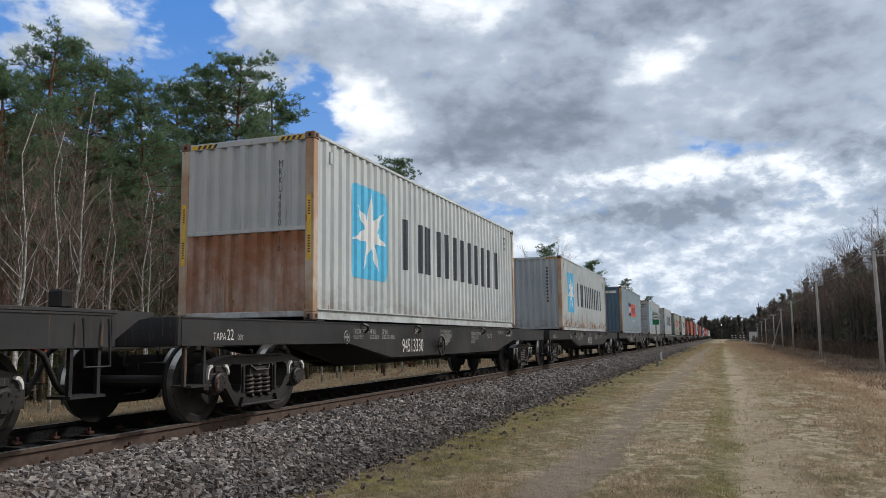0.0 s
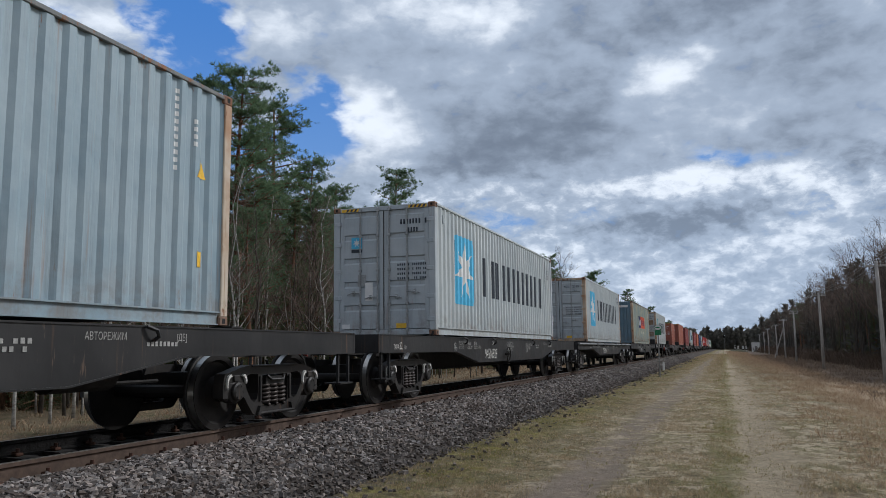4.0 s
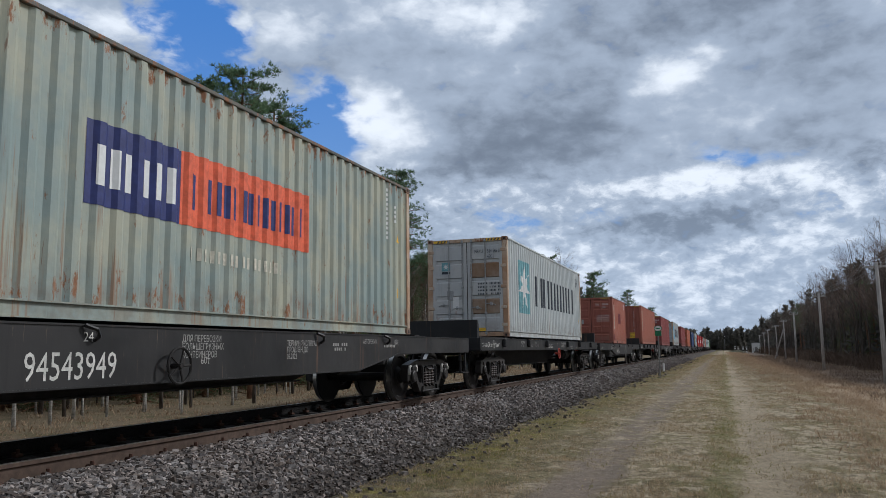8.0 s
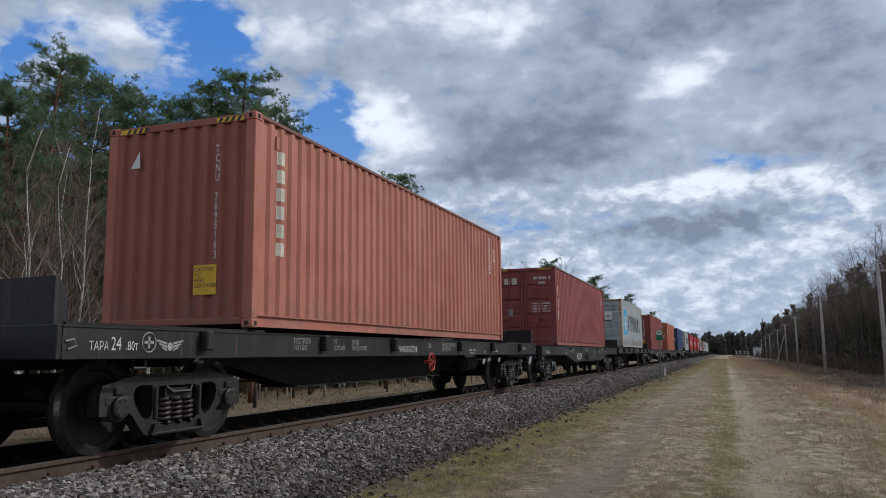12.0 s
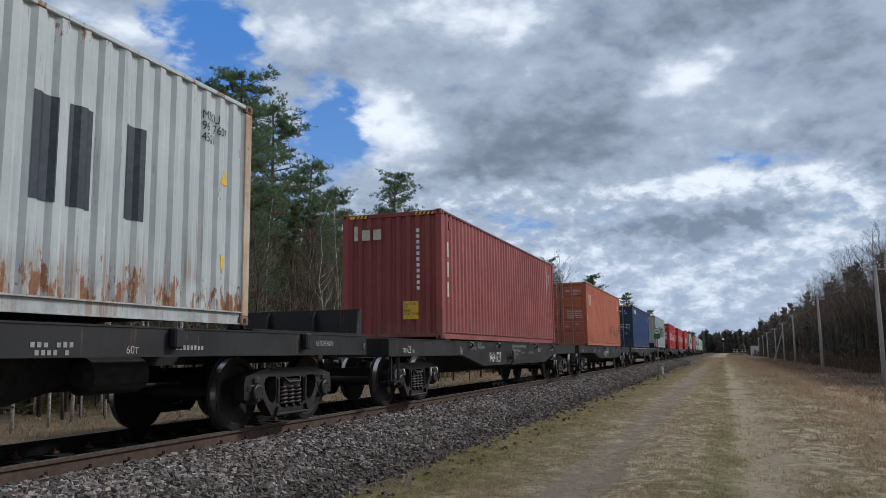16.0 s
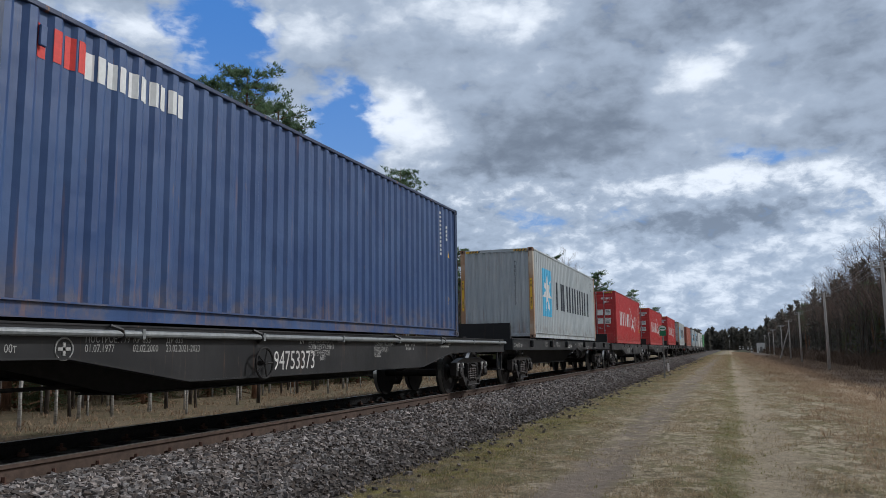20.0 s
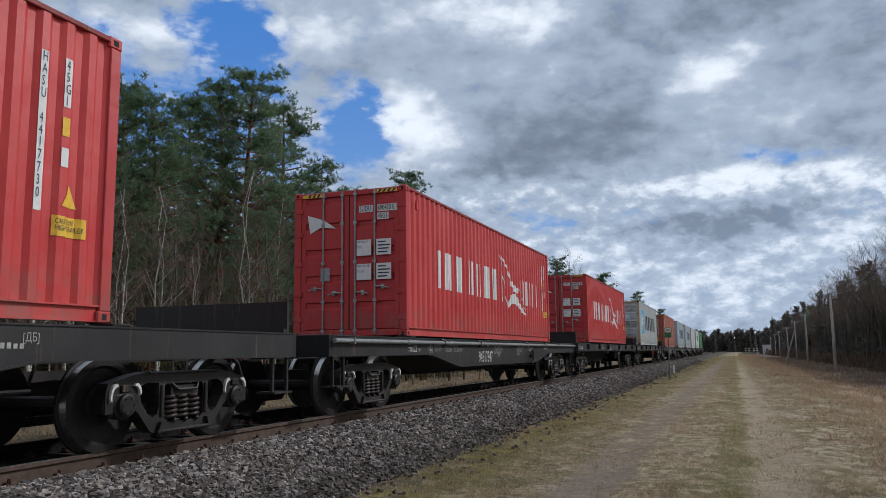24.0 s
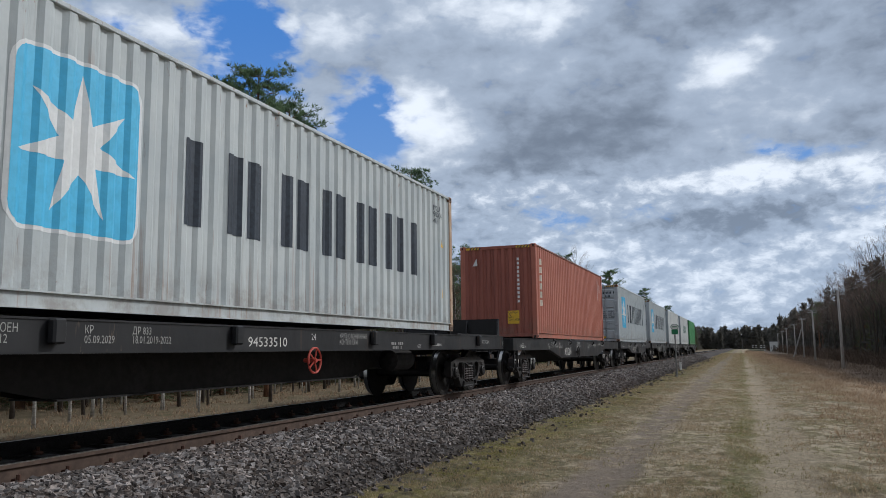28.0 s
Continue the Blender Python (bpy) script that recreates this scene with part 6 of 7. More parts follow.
def build_sky():
    """A great cloud sheet round the scene's far side, drifting slowly."""
    n = Nodes("cloudy_sky")
    at = n.add("VectorMath")
    at.operation = "NORMALIZE"
    n.t.links.new(n.coord.outputs["Object"], at.inputs[0])
    x, y, z = n.xyz(at.outputs[0])
    az = n.math("MULTIPLY", n.math("ARCTAN2", n.math("MULTIPLY", x, -1.0), y), 57.2958)
    el = n.math("MULTIPLY", n.math("ARCSINE", z), 57.2958)
    here = n.add("CombineXYZ", X=az, Y=el).outputs[0]
    tall = n.add("CombineXYZ", X=az, Y=n.math("MULTIPLY", el, 1.7)).outputs[0]

    def vec(op, p, q):
        m = n.add("VectorMath")
        m.operation = op
        n.put(m.inputs[0], p)
        n.put(m.inputs[1], q)
        return m.outputs[0]

    def swirl(scale, detail, amount):
        w = n.add("TexNoise", Scale=scale, Detail=detail, Roughness=0.55)
        n.put(w.inputs["Vector"], tall)
        return vec("MULTIPLY", vec("SUBTRACT", w.outputs["Color"], (0.5, 0.5, 0.5)), (amount, amount * 0.6, 0.0))
    loose = vec("ADD", vec("ADD", here, swirl(0.13, 3.0, 5.0)), swirl(0.5, 6.0, 2.6))

    def patches(rows):
        total = 0.0
        for a, e, w, h, amount in rows:
            v = vec("MULTIPLY", vec("SUBTRACT", loose, (a, e, 0.0)), (1 / w, 1 / h, 0.0))
            g = n.add("VectorMath")
            g.operation = "LENGTH"
            n.put(g.inputs[0], v)
            total = n.math("ADD", n.ramp(g.outputs["Value"], 1.7, 0.1, 0.0, amount), total)
        return total
    # openings, bright lobes and grey undersides: heading, height, half-widths in degrees, amount
    holes = patches([(39.5, 23.0, 4.0, 2.0, 1.0), (37.2, 20.4, 3.4, 2.2, 0.8), (30.0, 17.5, 2.2, 2.6, 0.9), (28.8, 14.8, 2.6, 1.8, 0.6), (51.0, 19.3, 1.5, 2.0, 0.9), (48.5, 21.2, 2.6, 2.0, 0.55), (-1.9, 13.4, 3.0, 0.7, 0.75), (1.6, 13.7, 1.6, 0.6, 0.55),
                     (15.6, 9.8, 2.6, 1.1, 0.7), (9.5, 9.9, 2.4, 0.7, 0.45), (-6.8, 9.1, 2.6, 0.7, 0.4), (41.5, 16.9, 5.0, 3.4, 0.7), (47.9, 12.5, 7.1, 6.0, 0.7), (34.9, 12.1, 5.7, 4.4, 0.7)])
    bright = patches([(3.2, 19.3, 3.0, 1.8, 0.42), (18.8, 24.3, 6.5, 1.7, 0.34), (23.7, 16.2, 3.4, 2.0, 0.34), (4.4, 16.4, 2.7, 1.9, 0.14), (0.4, 11.6, 4.2, 1.2, 0.44), (-6.3, 11.0, 2.9, 1.4, 0.36), (45.0, 22.3, 3.2, 1.4, 0.3), (7.0, 11.8, 4.3, 1.0, 0.24),
                      (27.1, 17.6, 2.6, 2.6, 0.26), (-4.3, 7.5, 4.3, 1.3, 0.28), (12.0, 7.4, 5.6, 1.4, 0.18), (4.2, 4.4, 12.0, 2.2, 0.22), (-1.4, 16.5, 1.4, 1.5, 0.12), (16.9, 11.4, 3.7, 1.0, 0.16), (32.2, 22.9, 4.0, 1.5, 0.2)])
    dark = patches([(13.5, 15.4, 6.6, 2.4, 0.36), (9.2, 18.3, 4.5, 2.4, 0.20), (3.2, 23.0, 9.5, 1.9, 0.26), (-5.9, 19.2, 4.6, 2.8, 0.18), (2.5, 8.8, 5.2, 1.1, 0.42), (-8.3, 11.9, 2.0, 1.0, 0.4), (8.8, 8.5, 2.4, 0.8, 0.2), (28.5, 21.0, 4.0, 2.0, 0.12),
                    (-5.2, 14.6, 3.6, 1.4, 0.14), (20.2, 19.6, 3.9, 2.4, 0.10), (19.4, 13.1, 4.2, 1.0, 0.18), (-3.0, 3.8, 4.1, 0.9, 0.10), (8.1, 4.2, 2.3, 1.0, 0.08)])
    big = n.noise(0.14, 5, 0.55, tall)
    puff = n.noise(0.36, 8, 0.53, vec("ADD", tall, swirl(0.6, 3.0, 1.6)))
    puff = n.add("Mix", Factor=n.ramp(el, 11, 16), A=n.noise(0.55, 9, 0.60, vec("ADD", tall, swirl(0.6, 3.0, 1.4))), B=puff).outputs[0]
    cover = n.math("ADD", n.math("SUBTRACT", 0.88, n.math("MULTIPLY", holes, n.ramp(el, 12, 16, 0.72, 0.92))), n.math("MULTIPLY", n.math("SUBTRACT", puff, 0.5), 1.7))
    mask = n.ramp(cover, 0.08, 0.72)
    lit = n.math("ADD", n.math("SUBTRACT", bright, n.math("MULTIPLY", dark, 0.92)), 0.47)
    lit = n.math("ADD", lit, n.math("MULTIPLY", n.math("SUBTRACT", big, 0.5), 0.45))
    lit = n.math("ADD", lit, n.math("MULTIPLY", n.math("SUBTRACT", puff, 0.5), n.ramp(el, 10, 17, 1.45, 0.75)))
    lit = n.math("ADD", lit, n.ramp(mask, 1.0, 0.4, 0.0, 0.12))      # thin edges let the light through
    blue = n.mix(n.ramp(z, 0.05, 0.45), (0.22, 0.38, 0.66), (0.075, 0.22, 0.56))
    cloud = n.mix(n.ramp(lit, 0.02, 0.54), (0.19, 0.225, 0.28), (0.40, 0.46, 0.545))
    cloud = n.mix(n.ramp(lit, 0.48, 0.95), cloud, (0.90, 0.93, 0.96))
    cloud = n.mix(n.ramp(el, 15, 4, 0.0, 0.20), cloud, (0.46, 0.58, 0.74))      # thin air before the low clouds
    col = n.mix(mask, blue, cloud)
    em = n.add("Emission", Color=col, Strength=1.0)
    n.t.links.new(em.outputs[0], n.t.nodes["Material Output"].inputs[0])
    s = Shape()
    R = 3200
    az = [radians(a) for a in range(-30, 101, 5)]
    el = [radians(a) for a in range(-2, 71, 4)]
    for e in el:
        for a in az:
            s.v.append((-R * math.sin(a) * math.cos(e), R * math.cos(a) * math.cos(e), R * math.sin(e)))
    w = len(az)
    s.f = [(j * w + i, (j + 1) * w + i, (j + 1) * w + i + 1, j * w + i + 1) for j in range(len(el) - 1) for i in range(w - 1)]
    ob = new("cloud_backdrop", s.mesh("cloud_backdrop", n.m, True))
    ob.location = EYE
    tagged(ob, "broken grey and white cloud with blue openings", "sky", kind="structure")
    return ob


CLOUDS = build_sky()

# ---- trees ----
BARK_PINE = plain("pine_bark", (0.19, 0.10, 0.06), 0.4, 9, 0.95, 0, 0.6, 0.03, stretch=(1, 1, 0.3))
BARK_GREY = plain("grey_brown_bark", (0.085, 0.070, 0.058), 0.4, 9, 0.95, 0, 0.5, 0.02, stretch=(1, 1, 0.3))
BARK_BIRCH = plain("birch_bark", (0.42, 0.40, 0.365), 0.55, 3.5, 0.85, 0, 0.2, 0.01, stretch=(1, 1, 2.5))
TWIG = plain("twig_bark", (0.185, 0.132, 0.106), 0.3, 12, 0.95, 0, 0)
NEEDLES = per_piece("pine_needles", (0.12, 0.188, 0.102), 0.35, 0.7, 0.1, 6, tint=(0.225, 0.305, 0.165), thin=0.55)
SPRUCE = per_piece("spruce_needles", (0.105, 0.135, 0.070), 0.4, 0.75, 0.1, 6, tint=(0.18, 0.205, 0.105), thin=0.55)


def spray(s, rng, p, d, size, k):
    """A tuft of long needles as thin blades."""
    for _ in range(k):
        v = Vector((rng.gauss(0, 1), rng.gauss(0, 1), rng.gauss(0.25, 0.8))).normalized() + d * 0.7
        v = v.normalized() * size * rng.uniform(0.7, 1.25)
        w = v.cross(Vector((rng.gauss(0, 1), rng.gauss(0, 1), rng.gauss(0, 1)))).normalized() * size * 0.07
        q = p + v * 0.45
        o = len(s.v)
        s.v += [tuple(p), tuple(q + w), tuple(p + v), tuple(q - w)]
        s.f.append((o, o + 1, o + 2, o + 3))


def pine(seed, H, crown_from=0.42, spread=2.3, tufts=25, blade=9, needles=None, cone=False):
    rng = random.Random(seed)
    trunk, limbs, crown = Shape(), Shape(), Shape()
    lean = (rng.uniform(-0.04, 0.04), rng.uniform(-0.04, 0.04))
    def axis(z):
        return Vector((lean[0] * z + 0.10 * math.sin(z * 0.6 + seed), lean[1] * z + 0.10 * math.cos(z * 0.5 + seed), z))
    zs = [H * i / 9 for i in range(10)]
    trunk.tube([axis(z) for z in zs], [max(0.02, 0.017 * H * (1 - 0.9 * z / H)) for z in zs], 7)
    z = H * crown_from
    while z < H * 0.985:
        f = (z / H - crown_from) / (1 - crown_from)
        reach = spread * ((1 - f) ** 0.8 if cone else (0.22 + 0.95 * math.sin(math.pi * (0.22 + 0.70 * f)) ** 0.8) * (1 - 0.35 * f))
        for _ in range(rng.randint(4, 6)):
            a = rng.uniform(0, 6.283)
            r = reach * rng.uniform(0.5, 1.15)
            p0 = axis(z)
            up = rng.uniform(-0.35, 0.0) if cone else rng.uniform(-0.05, 0.55)
            p2 = p0 + Vector((math.cos(a) * r, math.sin(a) * r, up * r))
            p1 = (p0 + p2) / 2 + Vector((0, 0, rng.uniform(-0.1, 0.1) * r))
            limbs.tube([p0, p1, p2], [0.05 * (1 - f) + 0.014, 0.03 * (1 - f) + 0.01, 0.008], 4, False)
            for i in range(tufts):
                g = rng.uniform(0.25, 1.08)
                q = (p0.lerp(p1, g * 2) if g < 0.5 else p1.lerp(p2, g * 2 - 1)) + Vector((rng.gauss(0, 0.20), rng.gauss(0, 0.20), rng.gauss(0.05, 0.12))) * (0.35 + r * 0.3)
                spray(crown, rng, q, (p2 - p0).normalized() + Vector((0, 0, 0.5)), 0.13 + 0.006 * H, blade)
        z += H * rng.uniform(0.018, 0.032) * (1.15 if not cone else 1.2)
    return trunk, limbs, crown


def bare(seed, H, spread=1.0, twigs=3, forks=16, bark_radius=0.0085):
    """A leafless broadleaf tree: trunk and limbs, and a net of twigs."""
    rng = random.Random(seed)
    trunk, net = Shape(), Shape()
    bend = [(rng.gauss(0, 0.024) * H * i / 10, rng.gauss(0, 0.024) * H * i / 10) for i in range(8)]
    pts = [Vector((bend[i][0], bend[i][1], H * 0.95 * i / 7)) for i in range(8)]
    trunk.tube(pts, [max(0.012, bark_radius * H * (1 - i / 7.4)) for i in range(8)], 6)

    def grow(p, d, length, radius, level):
        q = p + d * length * 0.5 + Vector((rng.gauss(0, 0.06), rng.gauss(0, 0.06), rng.gauss(0, 0.04))) * length
        e = q + (d + Vector((rng.gauss(0, 0.18), rng.gauss(0, 0.18), 0.22))).normalized() * length * 0.5
        (trunk if level == 0 and radius > 0.011 else net).tube([p, q, e], [radius, radius * 0.7, max(0.003, radius * 0.35)], 4 if level == 0 else 3, False)
        if level >= twigs - 1:
            return
        for _ in range(rng.randint(4, 6)):
            g = rng.uniform(0.3, 1.0)
            b = p.lerp(q, g * 2) if g < 0.5 else q.lerp(e, g * 2 - 1)
            v = (d + Vector((rng.gauss(0, 0.6), rng.gauss(0, 0.6), rng.gauss(0.25, 0.4)))).normalized()
            grow(b, v, length * rng.uniform(0.35, 0.6), radius * 0.5, level + 1)
    for i in range(forks):
        f = 0.25 + 0.72 * i / forks
        j = min(6, int(f * 7))
        b = pts[j].lerp(pts[j + 1], f * 7 - j)
        a = rng.uniform(0, 6.283)
        up = rng.uniform(0.7, 1.9)
        grow(b, Vector((math.cos(a), math.sin(a), up)).normalized(), H * 0.30 * spread * (1.15 - f) * rng.uniform(0.7, 1.2) + 0.3, max(0.008, bark_radius * 0.42 * H * (1 - f * 0.8)), 0)
    return trunk, net


def make_pine(name, label, seed, H, needles=NEEDLES, **kw):
    t = thing(name, label, "tree")
    a, b, c = pine(seed, H, **kw)
    part("trunk", a.mesh("trunk", BARK_PINE, True), None, t)
    part("branchwork", b.mesh("branchwork", BARK_PINE), None, t)["kind"] = "stuff"
    part("crown", c.mesh("crown", needles), None, t, "clumps of dark green needles")
    return t


def make_bare(name, label, seed, H, bark=BARK_GREY, **kw):
    t = thing(name, label, "tree")
    a, b = bare(seed, H, **kw)
    part("trunk", a.mesh("trunk", bark, True), None, t)
    part("crown", b.mesh("crown", TWIG), None, t, "leafless net of twigs")
    return t


def plant(proto, used, x, y, scale=1.0, turn=0.0, sink=0.05):
    m = pose(x, y, height(x, y) - sink, rz=turn)
    if proto not in used:
        used.add(proto)
        proto.matrix_basis = m
        ob = proto
    else:
        ob = copy_thing(proto, m)
    ob.scale = (scale, scale, scale)
    return ob


def build_woods():
    rng = random.Random(11)
    used = set()
    pines = [make_pine("pine_tree", "tall pine with dark green crown at the wood's edge", 20 + i, 13.0, spread=2.0 + 0.25 * (i % 3), crown_from=0.34 + 0.05 * (i % 4)) for i in range(5)]
    firs = [make_pine("spruce_tree", "dark narrow spruce inside the wood", 40 + i, 11.0, SPRUCE, crown_from=0.04, spread=1.9, cone=True, tufts=14) for i in range(3)]
    birch = [make_bare("birch_tree", "slender leafless birch with white bark", 60 + i, 9.0, BARK_BIRCH, forks=19, spread=0.62, bark_radius=0.0058) for i in range(4)]
    grey = [make_bare("bare_tree", "leafless grey-brown broadleaf tree", 80 + i, 12.0, BARK_GREY, forks=18, spread=1.0) for i in range(4)]
    saplings = [make_bare("sapling", "thin leafless young tree at the wood's edge", 100 + i, 4.5, BARK_GREY, forks=9, spread=0.7, bark_radius=0.009) for i in range(3)]
    # the pines whose tops stand out over the train
    for i, (x, y, top) in enumerate([(-13, 17.4, 9.6), (-15, 20.4, 11.9), (-17, 24.1, 12.4), (-16, 25.1, 12.7), (-14, 24.4, 11.2), (-19, 33.3, 14.6), (-15, 30.2, 13.8), (-14, 30.8, 14.8), (-16, 37.1, 15.1),
                                     (-15, 38.6, 12.0), (-22, 54.5, 14.4), (-16, 54.5, 14.8), (-16, 106.7, 13.8), (-17, 154.4, 16.5), (-18, 224, 17.5), (-20, 319, 17.5)]):
        plant(pines[i % 5], used, x, y, (top + 0.6) / 13.0, rng.uniform(0, 360))
    for x, y, top in [(-8, 13.4, 4.6), (-8, 14.4, 6.6), (-8.4, 15.5, 8.0), (-8, 16.2, 5.8), (-8.3, 17.9, 6.2), (-7.2, 20.5, 7), (-8.8, 23, 8), (-7.6, 27, 7.5), (-9, 31, 8), (-8, 36, 8.4), (-20, 112, 15.5), (-9, 12, 6)]:
        plant(birch[rng.randrange(4)], used, x, y, (top + 0.6) / 9.0, rng.uniform(0, 360))
    for x, y, size in [(-8.5, 80, 1.05), (-11.5, 88, 1.0), (-14.0, 108, 1.25), (-13.0, 96, 0.95)]:
        plant(grey[rng.randrange(4)], used, x, y, size, rng.uniform(0, 360))
    for i in range(330):
        y = 6 + 125 * rng.random() ** 1.5
        x = -10.5 - 20 * rng.random() ** 1.2
        r = rng.random()
        if r < 0.36:
            plant(pines[rng.randrange(5)], used, x - 3, y, rng.uniform(0.55, 0.80), rng.uniform(0, 360))
        elif r < 0.72:
            plant(firs[rng.randrange(3)], used, x - 1.5, y, rng.uniform(0.45, 0.85), rng.uniform(0, 360))
        elif r < 0.91:
            plant(grey[rng.randrange(4)], used, x + 3, y, rng.uniform(0.5, 0.75), rng.uniform(0, 360))
        else:
            plant(birch[rng.randrange(4)], used, x + 2.5, y, rng.uniform(0.7, 1.0), rng.uniform(0, 360))
    for i in range(110):
        y = 9 + 60 * rng.random() ** 1.3
        x = -6.2 - 7 * rng.random()
        r = rng.random()
        if r < 0.28:
            plant(saplings[rng.randrange(3)], used, x, y, rng.uniform(0.5, 1.1), rng.uniform(0, 360))
        elif r < 0.45:
            plant(birch[rng.randrange(4)], used, x, y, rng.uniform(0.5, 0.8), rng.uniform(0, 360))
        else:
            plant(firs[rng.randrange(3)], used, x - 4, y, rng.uniform(0.28, 0.6), rng.uniform(0, 360))
    for i in range(44):
        y = 8 + 75 * rng.random() ** 1.3
        x = -6.6 - 5 * rng.random()
        if i % 8 == 0:
            plant(pines[rng.randrange(5)], used, x - 2.0, y, rng.uniform(0.45, 0.68), rng.uniform(0, 360))
        else:
            plant((grey + birch)[rng.randrange(8)], used, x, y, rng.uniform(0.5, 0.72), rng.uniform(0, 360))
    for i in range(70):
        y = 110 + 420 * rng.random()
        plant((pines + grey + firs)[rng.randrange(12)], used, -15 - 10 * rng.random(), y, rng.uniform(0.75, 1.15), rng.uniform(0, 360))
    # the wood beyond the poles
    for i in range(330):
        y = 52 + 330 * rng.random() ** 1.6
        x = 20.5 + 0.012 * y + 14 * rng.random() ** 1.6
        r = rng.random()
        if r < 0.72:
            plant(grey[rng.randrange(4)], used, x, y, rng.uniform(0.95, 1.3), rng.uniform(0, 360))
        elif r < 0.88:
            plant(firs[rng.randrange(3)], used, x + 2, y, rng.uniform(0.7, 1.15), rng.uniform(0, 360))
        else:
            plant(pines[rng.randrange(5)], used, x + 2, y, rng.uniform(0.75, 1.0), rng.uniform(0, 360))


def far_wood():
    """The distant woods round the end of the line and behind the near trees, as one body of small needle and twig blades."""
    rng = np.random.default_rng(21)
    spots = []
    for k, (x0, x1, y0, y1) in ((330, (-85, 85, 500, 590)), (230, (24, 42, 90, 520)), (60, (60, 120, 420, 560)), (190, (-42, -17, 100, 520)), (90, (-40, -24, 8, 110)), (60, (24, 45, 40, 120))):
        spots.append(np.stack([x0 + (x1 - x0) * rng.random(k), y0 + (y1 - y0) * rng.random(k)], -1))
    spots = np.concatenate(spots)
    per = 560
    k = len(spots)
    H = rng.uniform(9.0, 14.5, k)
    f = rng.random((k, per)) ** 1.15
    r = 2.1 * np.sqrt(rng.random((k, per))) * (1 - f * 0.85) * rng.uniform(0.8, 1.3, (k, 1))
    a = rng.random((k, per)) * 6.283
    p = np.stack([spots[:, None, 0] + r * np.cos(a), spots[:, None, 1] + r * np.sin(a), -0.8 + H[:, None] * (0.04 + 0.96 * f)], -1).reshape(-1, 3)
    far = 1 + np.clip(p[:, 1:2] - 60, 0, 600) / 300
    d = (rng.standard_normal(p.shape) * 0.34 + np.array([0, 0, 0.12])) * far
    s = rng.standard_normal(p.shape) * 0.13 * far
    v = np.stack([p, p + d * 0.5 + s, p + d, p + d * 0.5 - s], 1)
    q = (np.arange(len(p)) * 4)[:, None] + np.array([[0, 1, 2, 3]])
    me = bpy.data.meshes.new("far_wood")
    me.from_pydata(v.reshape(-1, 3).tolist(), [], q.tolist())
    me.materials.append(FAR)
    tagged(new("far_wood", me), "dark mixed woods in the distance and behind the near trees", "woods", kind="stuff")


# foliage colour lifted to stand in for distance haze
FAR = per_piece("far_wood_hazed_foliage", (0.13, 0.125, 0.108), 0.4, 0.9, 0.1, 0.3, tint=(0.22, 0.20, 0.17), thin=0.55)
far_wood()
build_woods()


# ---- things along the line ----
POLE_WOOD = plain("weathered_pole", (0.36, 0.335, 0.31), 0.3, 6, 0.9, 0, 0.3, 0.01, stretch=(3, 3, 0.3))
INSULATOR = plain("insulator_porcelain", (0.35, 0.36, 0.35), 0.2, 20, 0.3, 0, 0)
WIRE = plain("wire_metal", (0.16, 0.16, 0.16), 0.1, 5, 0.5, 0.5, 0)
SIGN_GREEN = plain("green_sign_paint", (0.02, 0.16, 0.07), 0.2, 9, 0.5, 0, 0)
POST_GREY = plain("grey_post_paint", (0.20, 0.20, 0.19), 0.25, 12, 0.6, 0.2, 0.1)
WHITEWASH = plain("white_wall_paint", (0.62, 0.62, 0.60), 0.12, 3, 0.8, 0, 0.1)
WEEDY = plain("weedy_earth", (0.075, 0.07, 0.04), 0.45, 1.5, 0.95, 0, 0.6, 0.1)
POLES = [(14.4, 44), (14.25, 68), (15.2, 104), (15.9, 132), (16.7, 165), (17.0, 200), (17.9, 240), (18.6, 285)]
POLE_TOP = 5.15


def build_poles():
    for i, (x, y) in enumerate(POLES):
        g = height(x, y)
        p = thing("telegraph_pole", "weathered grey wooden telegraph pole with a crossarm", "pole", "telegraph poles", at=pose(x, y, g))
        h = POLE_TOP - g
        part("shaft", Shape().tube([(0, 0, -0.4), (0.02, 0, h * 0.5), (0, 0, h)], [0.125, 0.11, 0.085], 10), POLE_WOOD, p, smooth=True)
        arm = part("crossarm", Shape().box(-0.52, 0.52, -0.05, 0.05, h - 0.28, h - 0.18, 0.01), POLE_WOOD, p)
        for u in (-0.46, -0.2, 0.2, 0.46):
            part("insulator", Shape().disc([(h - 0.17, 0.015), (h - 0.08, 0.02), (h - 0.07, 0.05), (h - 0.02, 0.045), (h + 0.02, 0.025)], (u, 0, 0), "z", 8), INSULATOR, arm)
        if i == 3:
            part("strut", Shape().tube([(0, 0, h * 0.8), (-1.6, 0.5, -0.3)], 0.09, 8), POLE_WOOD, p)
    ends = [(13.2, 12)] + POLES
    for u in (-0.46, -0.2, 0.2, 0.46):
        pts = []
        for (x0, y0), (x1, y1) in zip(ends, ends[1:]):
            sag = 0.011 * (y1 - y0)
            for i in range(8):
                f = i / 8
                pts.append((x0 + (x1 - x0) * f + u, y0 + (y1 - y0) * f, POLE_TOP + 0.02 - 4 * sag * f * (1 - f)))
        ob = new("overhead_wire", fixed(Shape().tube(pts, 0.010, 4, False).mesh("overhead_wire", WIRE)))
        tagged(ob, "thin sagging wire strung between the telegraph poles", "wire", "pole line wires")


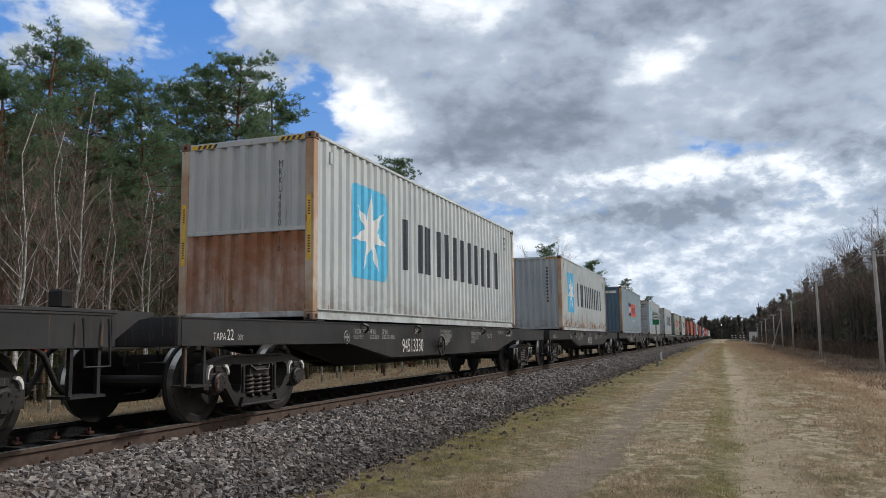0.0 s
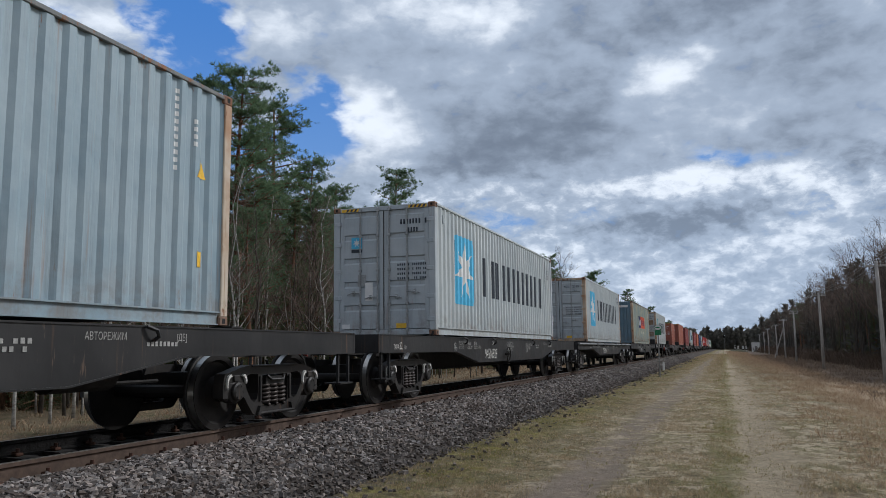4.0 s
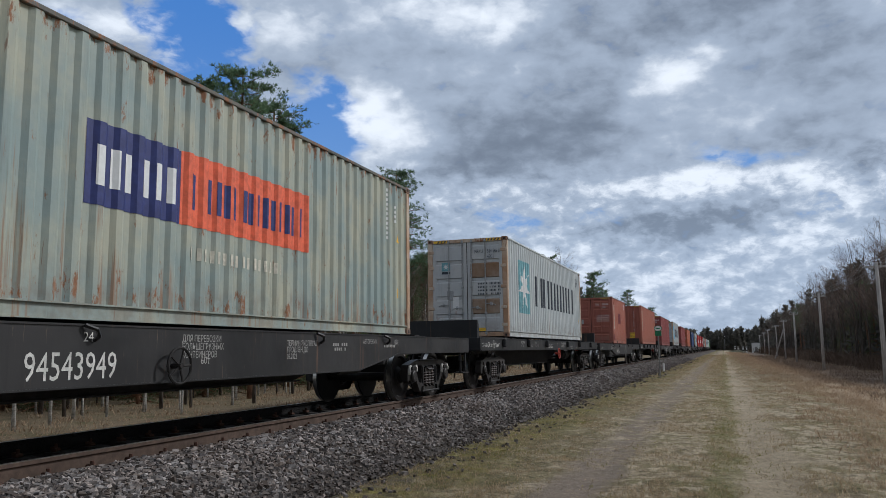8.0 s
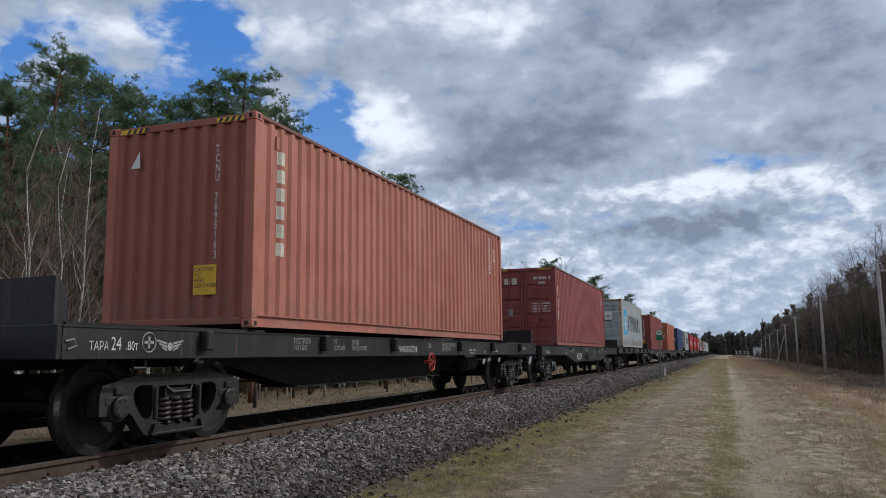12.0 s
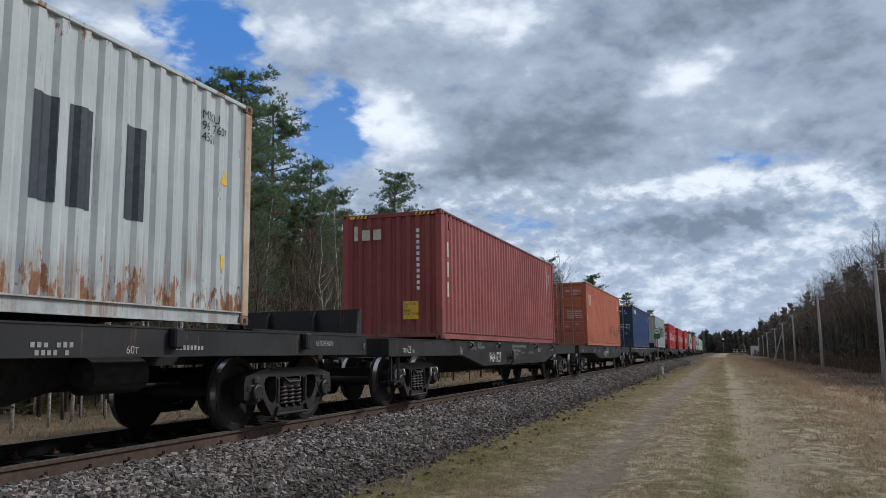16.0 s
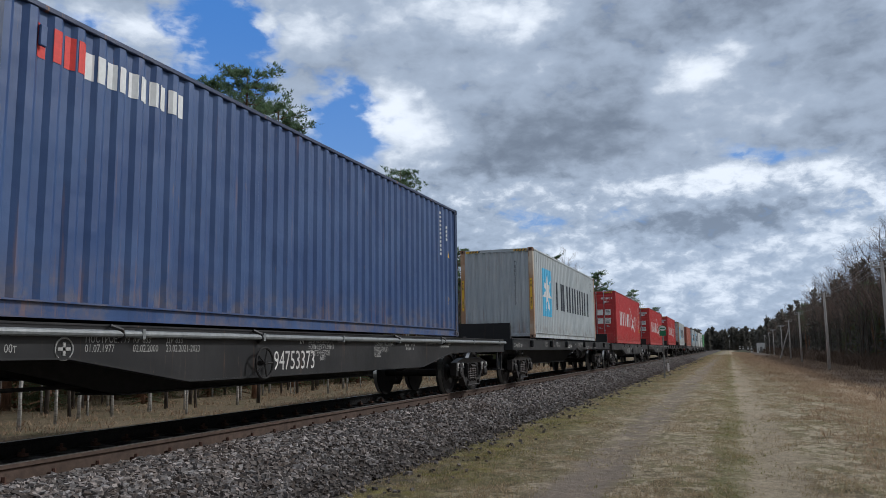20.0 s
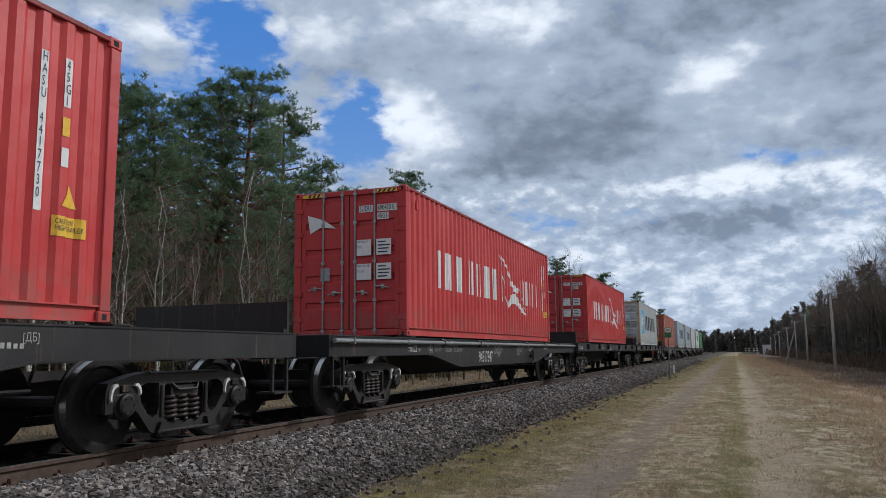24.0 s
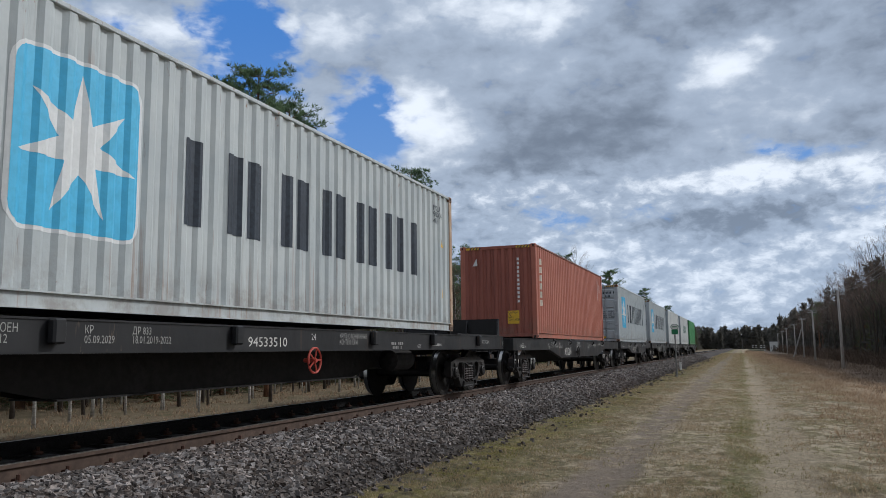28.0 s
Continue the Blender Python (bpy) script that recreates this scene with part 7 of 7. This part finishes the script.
def build_signs():
    s = thing("trackside_sign", "oval white plate over a green board on a thin post", "sign", at=pose(3.66, 43.7, height(3.66, 43.7)))
    part("post", Shape().tube([(0, 0, -0.3), (0, 0, 2.75)], 0.035, 8), POST_GREY, s)
    part("board", Shape().box(-0.17, 0.17, -0.045, -0.03, 2.24, 2.50, 0.006), SIGN_GREEN, s, "green board")
    plate = part("plate", Shape().disc([(-0.062, 0.17), (-0.05, 0.17)], (0, 0, 0), "y", 28), WHITEWASH, s, "white rounded plate with a green rim")
    plate.matrix_basis = Matrix.Translation((0, 0, 2.64)) @ Matrix.Diagonal((1.05, 1, 0.78, 1))
    part("rim", Shape().disc([(-0.048, 0.20), (-0.038, 0.20)], (0, 0, 0), "y", 28), SIGN_GREEN, plate)
    part("marking", Shape().box(-0.11, 0.11, -0.072, -0.063, -0.035, 0.035), SIGN_GREEN, plate)
    st = thing("marker_stake", "short white marker stake beside the ballast", "stake", at=pose(3.0, 56.0, height(3.0, 56)))
    part("shaft", Shape().box(-0.06, 0.06, -0.06, 0.06, -0.2, 0.55, 0.01), WHITEWASH, st)
    cab = thing("relay_cabinet", "small white trackside hut at the crossing", "hut", at=pose(18.1, 308, height(18, 308)))
    part("wall", Shape().box(-1.4, 1.4, -1.2, 1.2, -0.2, 3.4, 0.03), WHITEWASH, cab)
    part("roof", Shape().prism([(-1.6, 3.4), (1.6, 3.4), (1.6, 3.55), (0, 3.8), (-1.6, 3.55)], -1.4, 1.4, "y"), POST_GREY, cab)
    part("door", Shape().box(-0.45, 0.45, -1.24, -1.2, 0.0, 2.1, 0.01), POST_GREY, cab)
    mound = Shape()
    for j in range(7):
        for i in range(13):
            u, v = i / 12 * 2 - 1, j / 6 * 2 - 1
            mound.v.append((11.7 + 3.8 * u, 322 + 4 * v, -1.0 + 1.0 * max(0.0, 1 - u * u) ** 0.7 * max(0.0, 1 - v * v) + 0.12 * noise.noise((i * 1.3, j * 1.7, 3))))
    mound.f = [(j * 13 + i, j * 13 + i + 1, j * 13 + i + 14, j * 13 + i + 13) for j in range(6) for i in range(12)]
    tagged(new("earth_mound", mound.mesh("earth_mound", WEEDY, True)), "low bank of bare earth and weeds before the crossing", "mound", kind="structure")
    for x in (11.2, 12.4, 14.2, 15.4):
        p = thing("crossing_post", "white and black banded guard post", "post", "crossing guard posts", at=pose(x, 330, height(x, 330)))
        part("shaft", Shape().box(-0.3, 0.3, -0.3, 0.3, -0.2, 2.2, 0.02), WHITEWASH, p)
        part("band", Shape().box(-0.31, 0.31, -0.31, 0.31, 0.6, 1.1, 0.01), UNDER, p)
        part("band", Shape().box(-0.31, 0.31, -0.31, 0.31, 1.6, 1.9, 0.01), UNDER, p)
    lamp = thing("signal_mast", "distant railway signal mast with a white light", "signal", at=pose(7.5, 400, -0.6))
    part("shaft", Shape().tube([(0, 0, -0.3), (0, 0, 6.4)], 0.1, 8), POST_GREY, lamp)
    part("head", Shape().box(-0.35, 0.35, -0.2, 0.2, 6.0, 7.6, 0.05), UNDER, lamp)
    glow = Nodes("signal_light")
    glow.put(glow.bsdf.inputs["Emission Color"], (0.9, 0.95, 1.0))
    glow.bsdf.inputs["Emission Strength"].default_value = 3.0
    part("light", Shape().disc([(-0.24, 0.16), (-0.2, 0.16)], (0, 0, 7.1), "y", 12), glow.m, lamp)


build_poles()
build_signs()
motions()
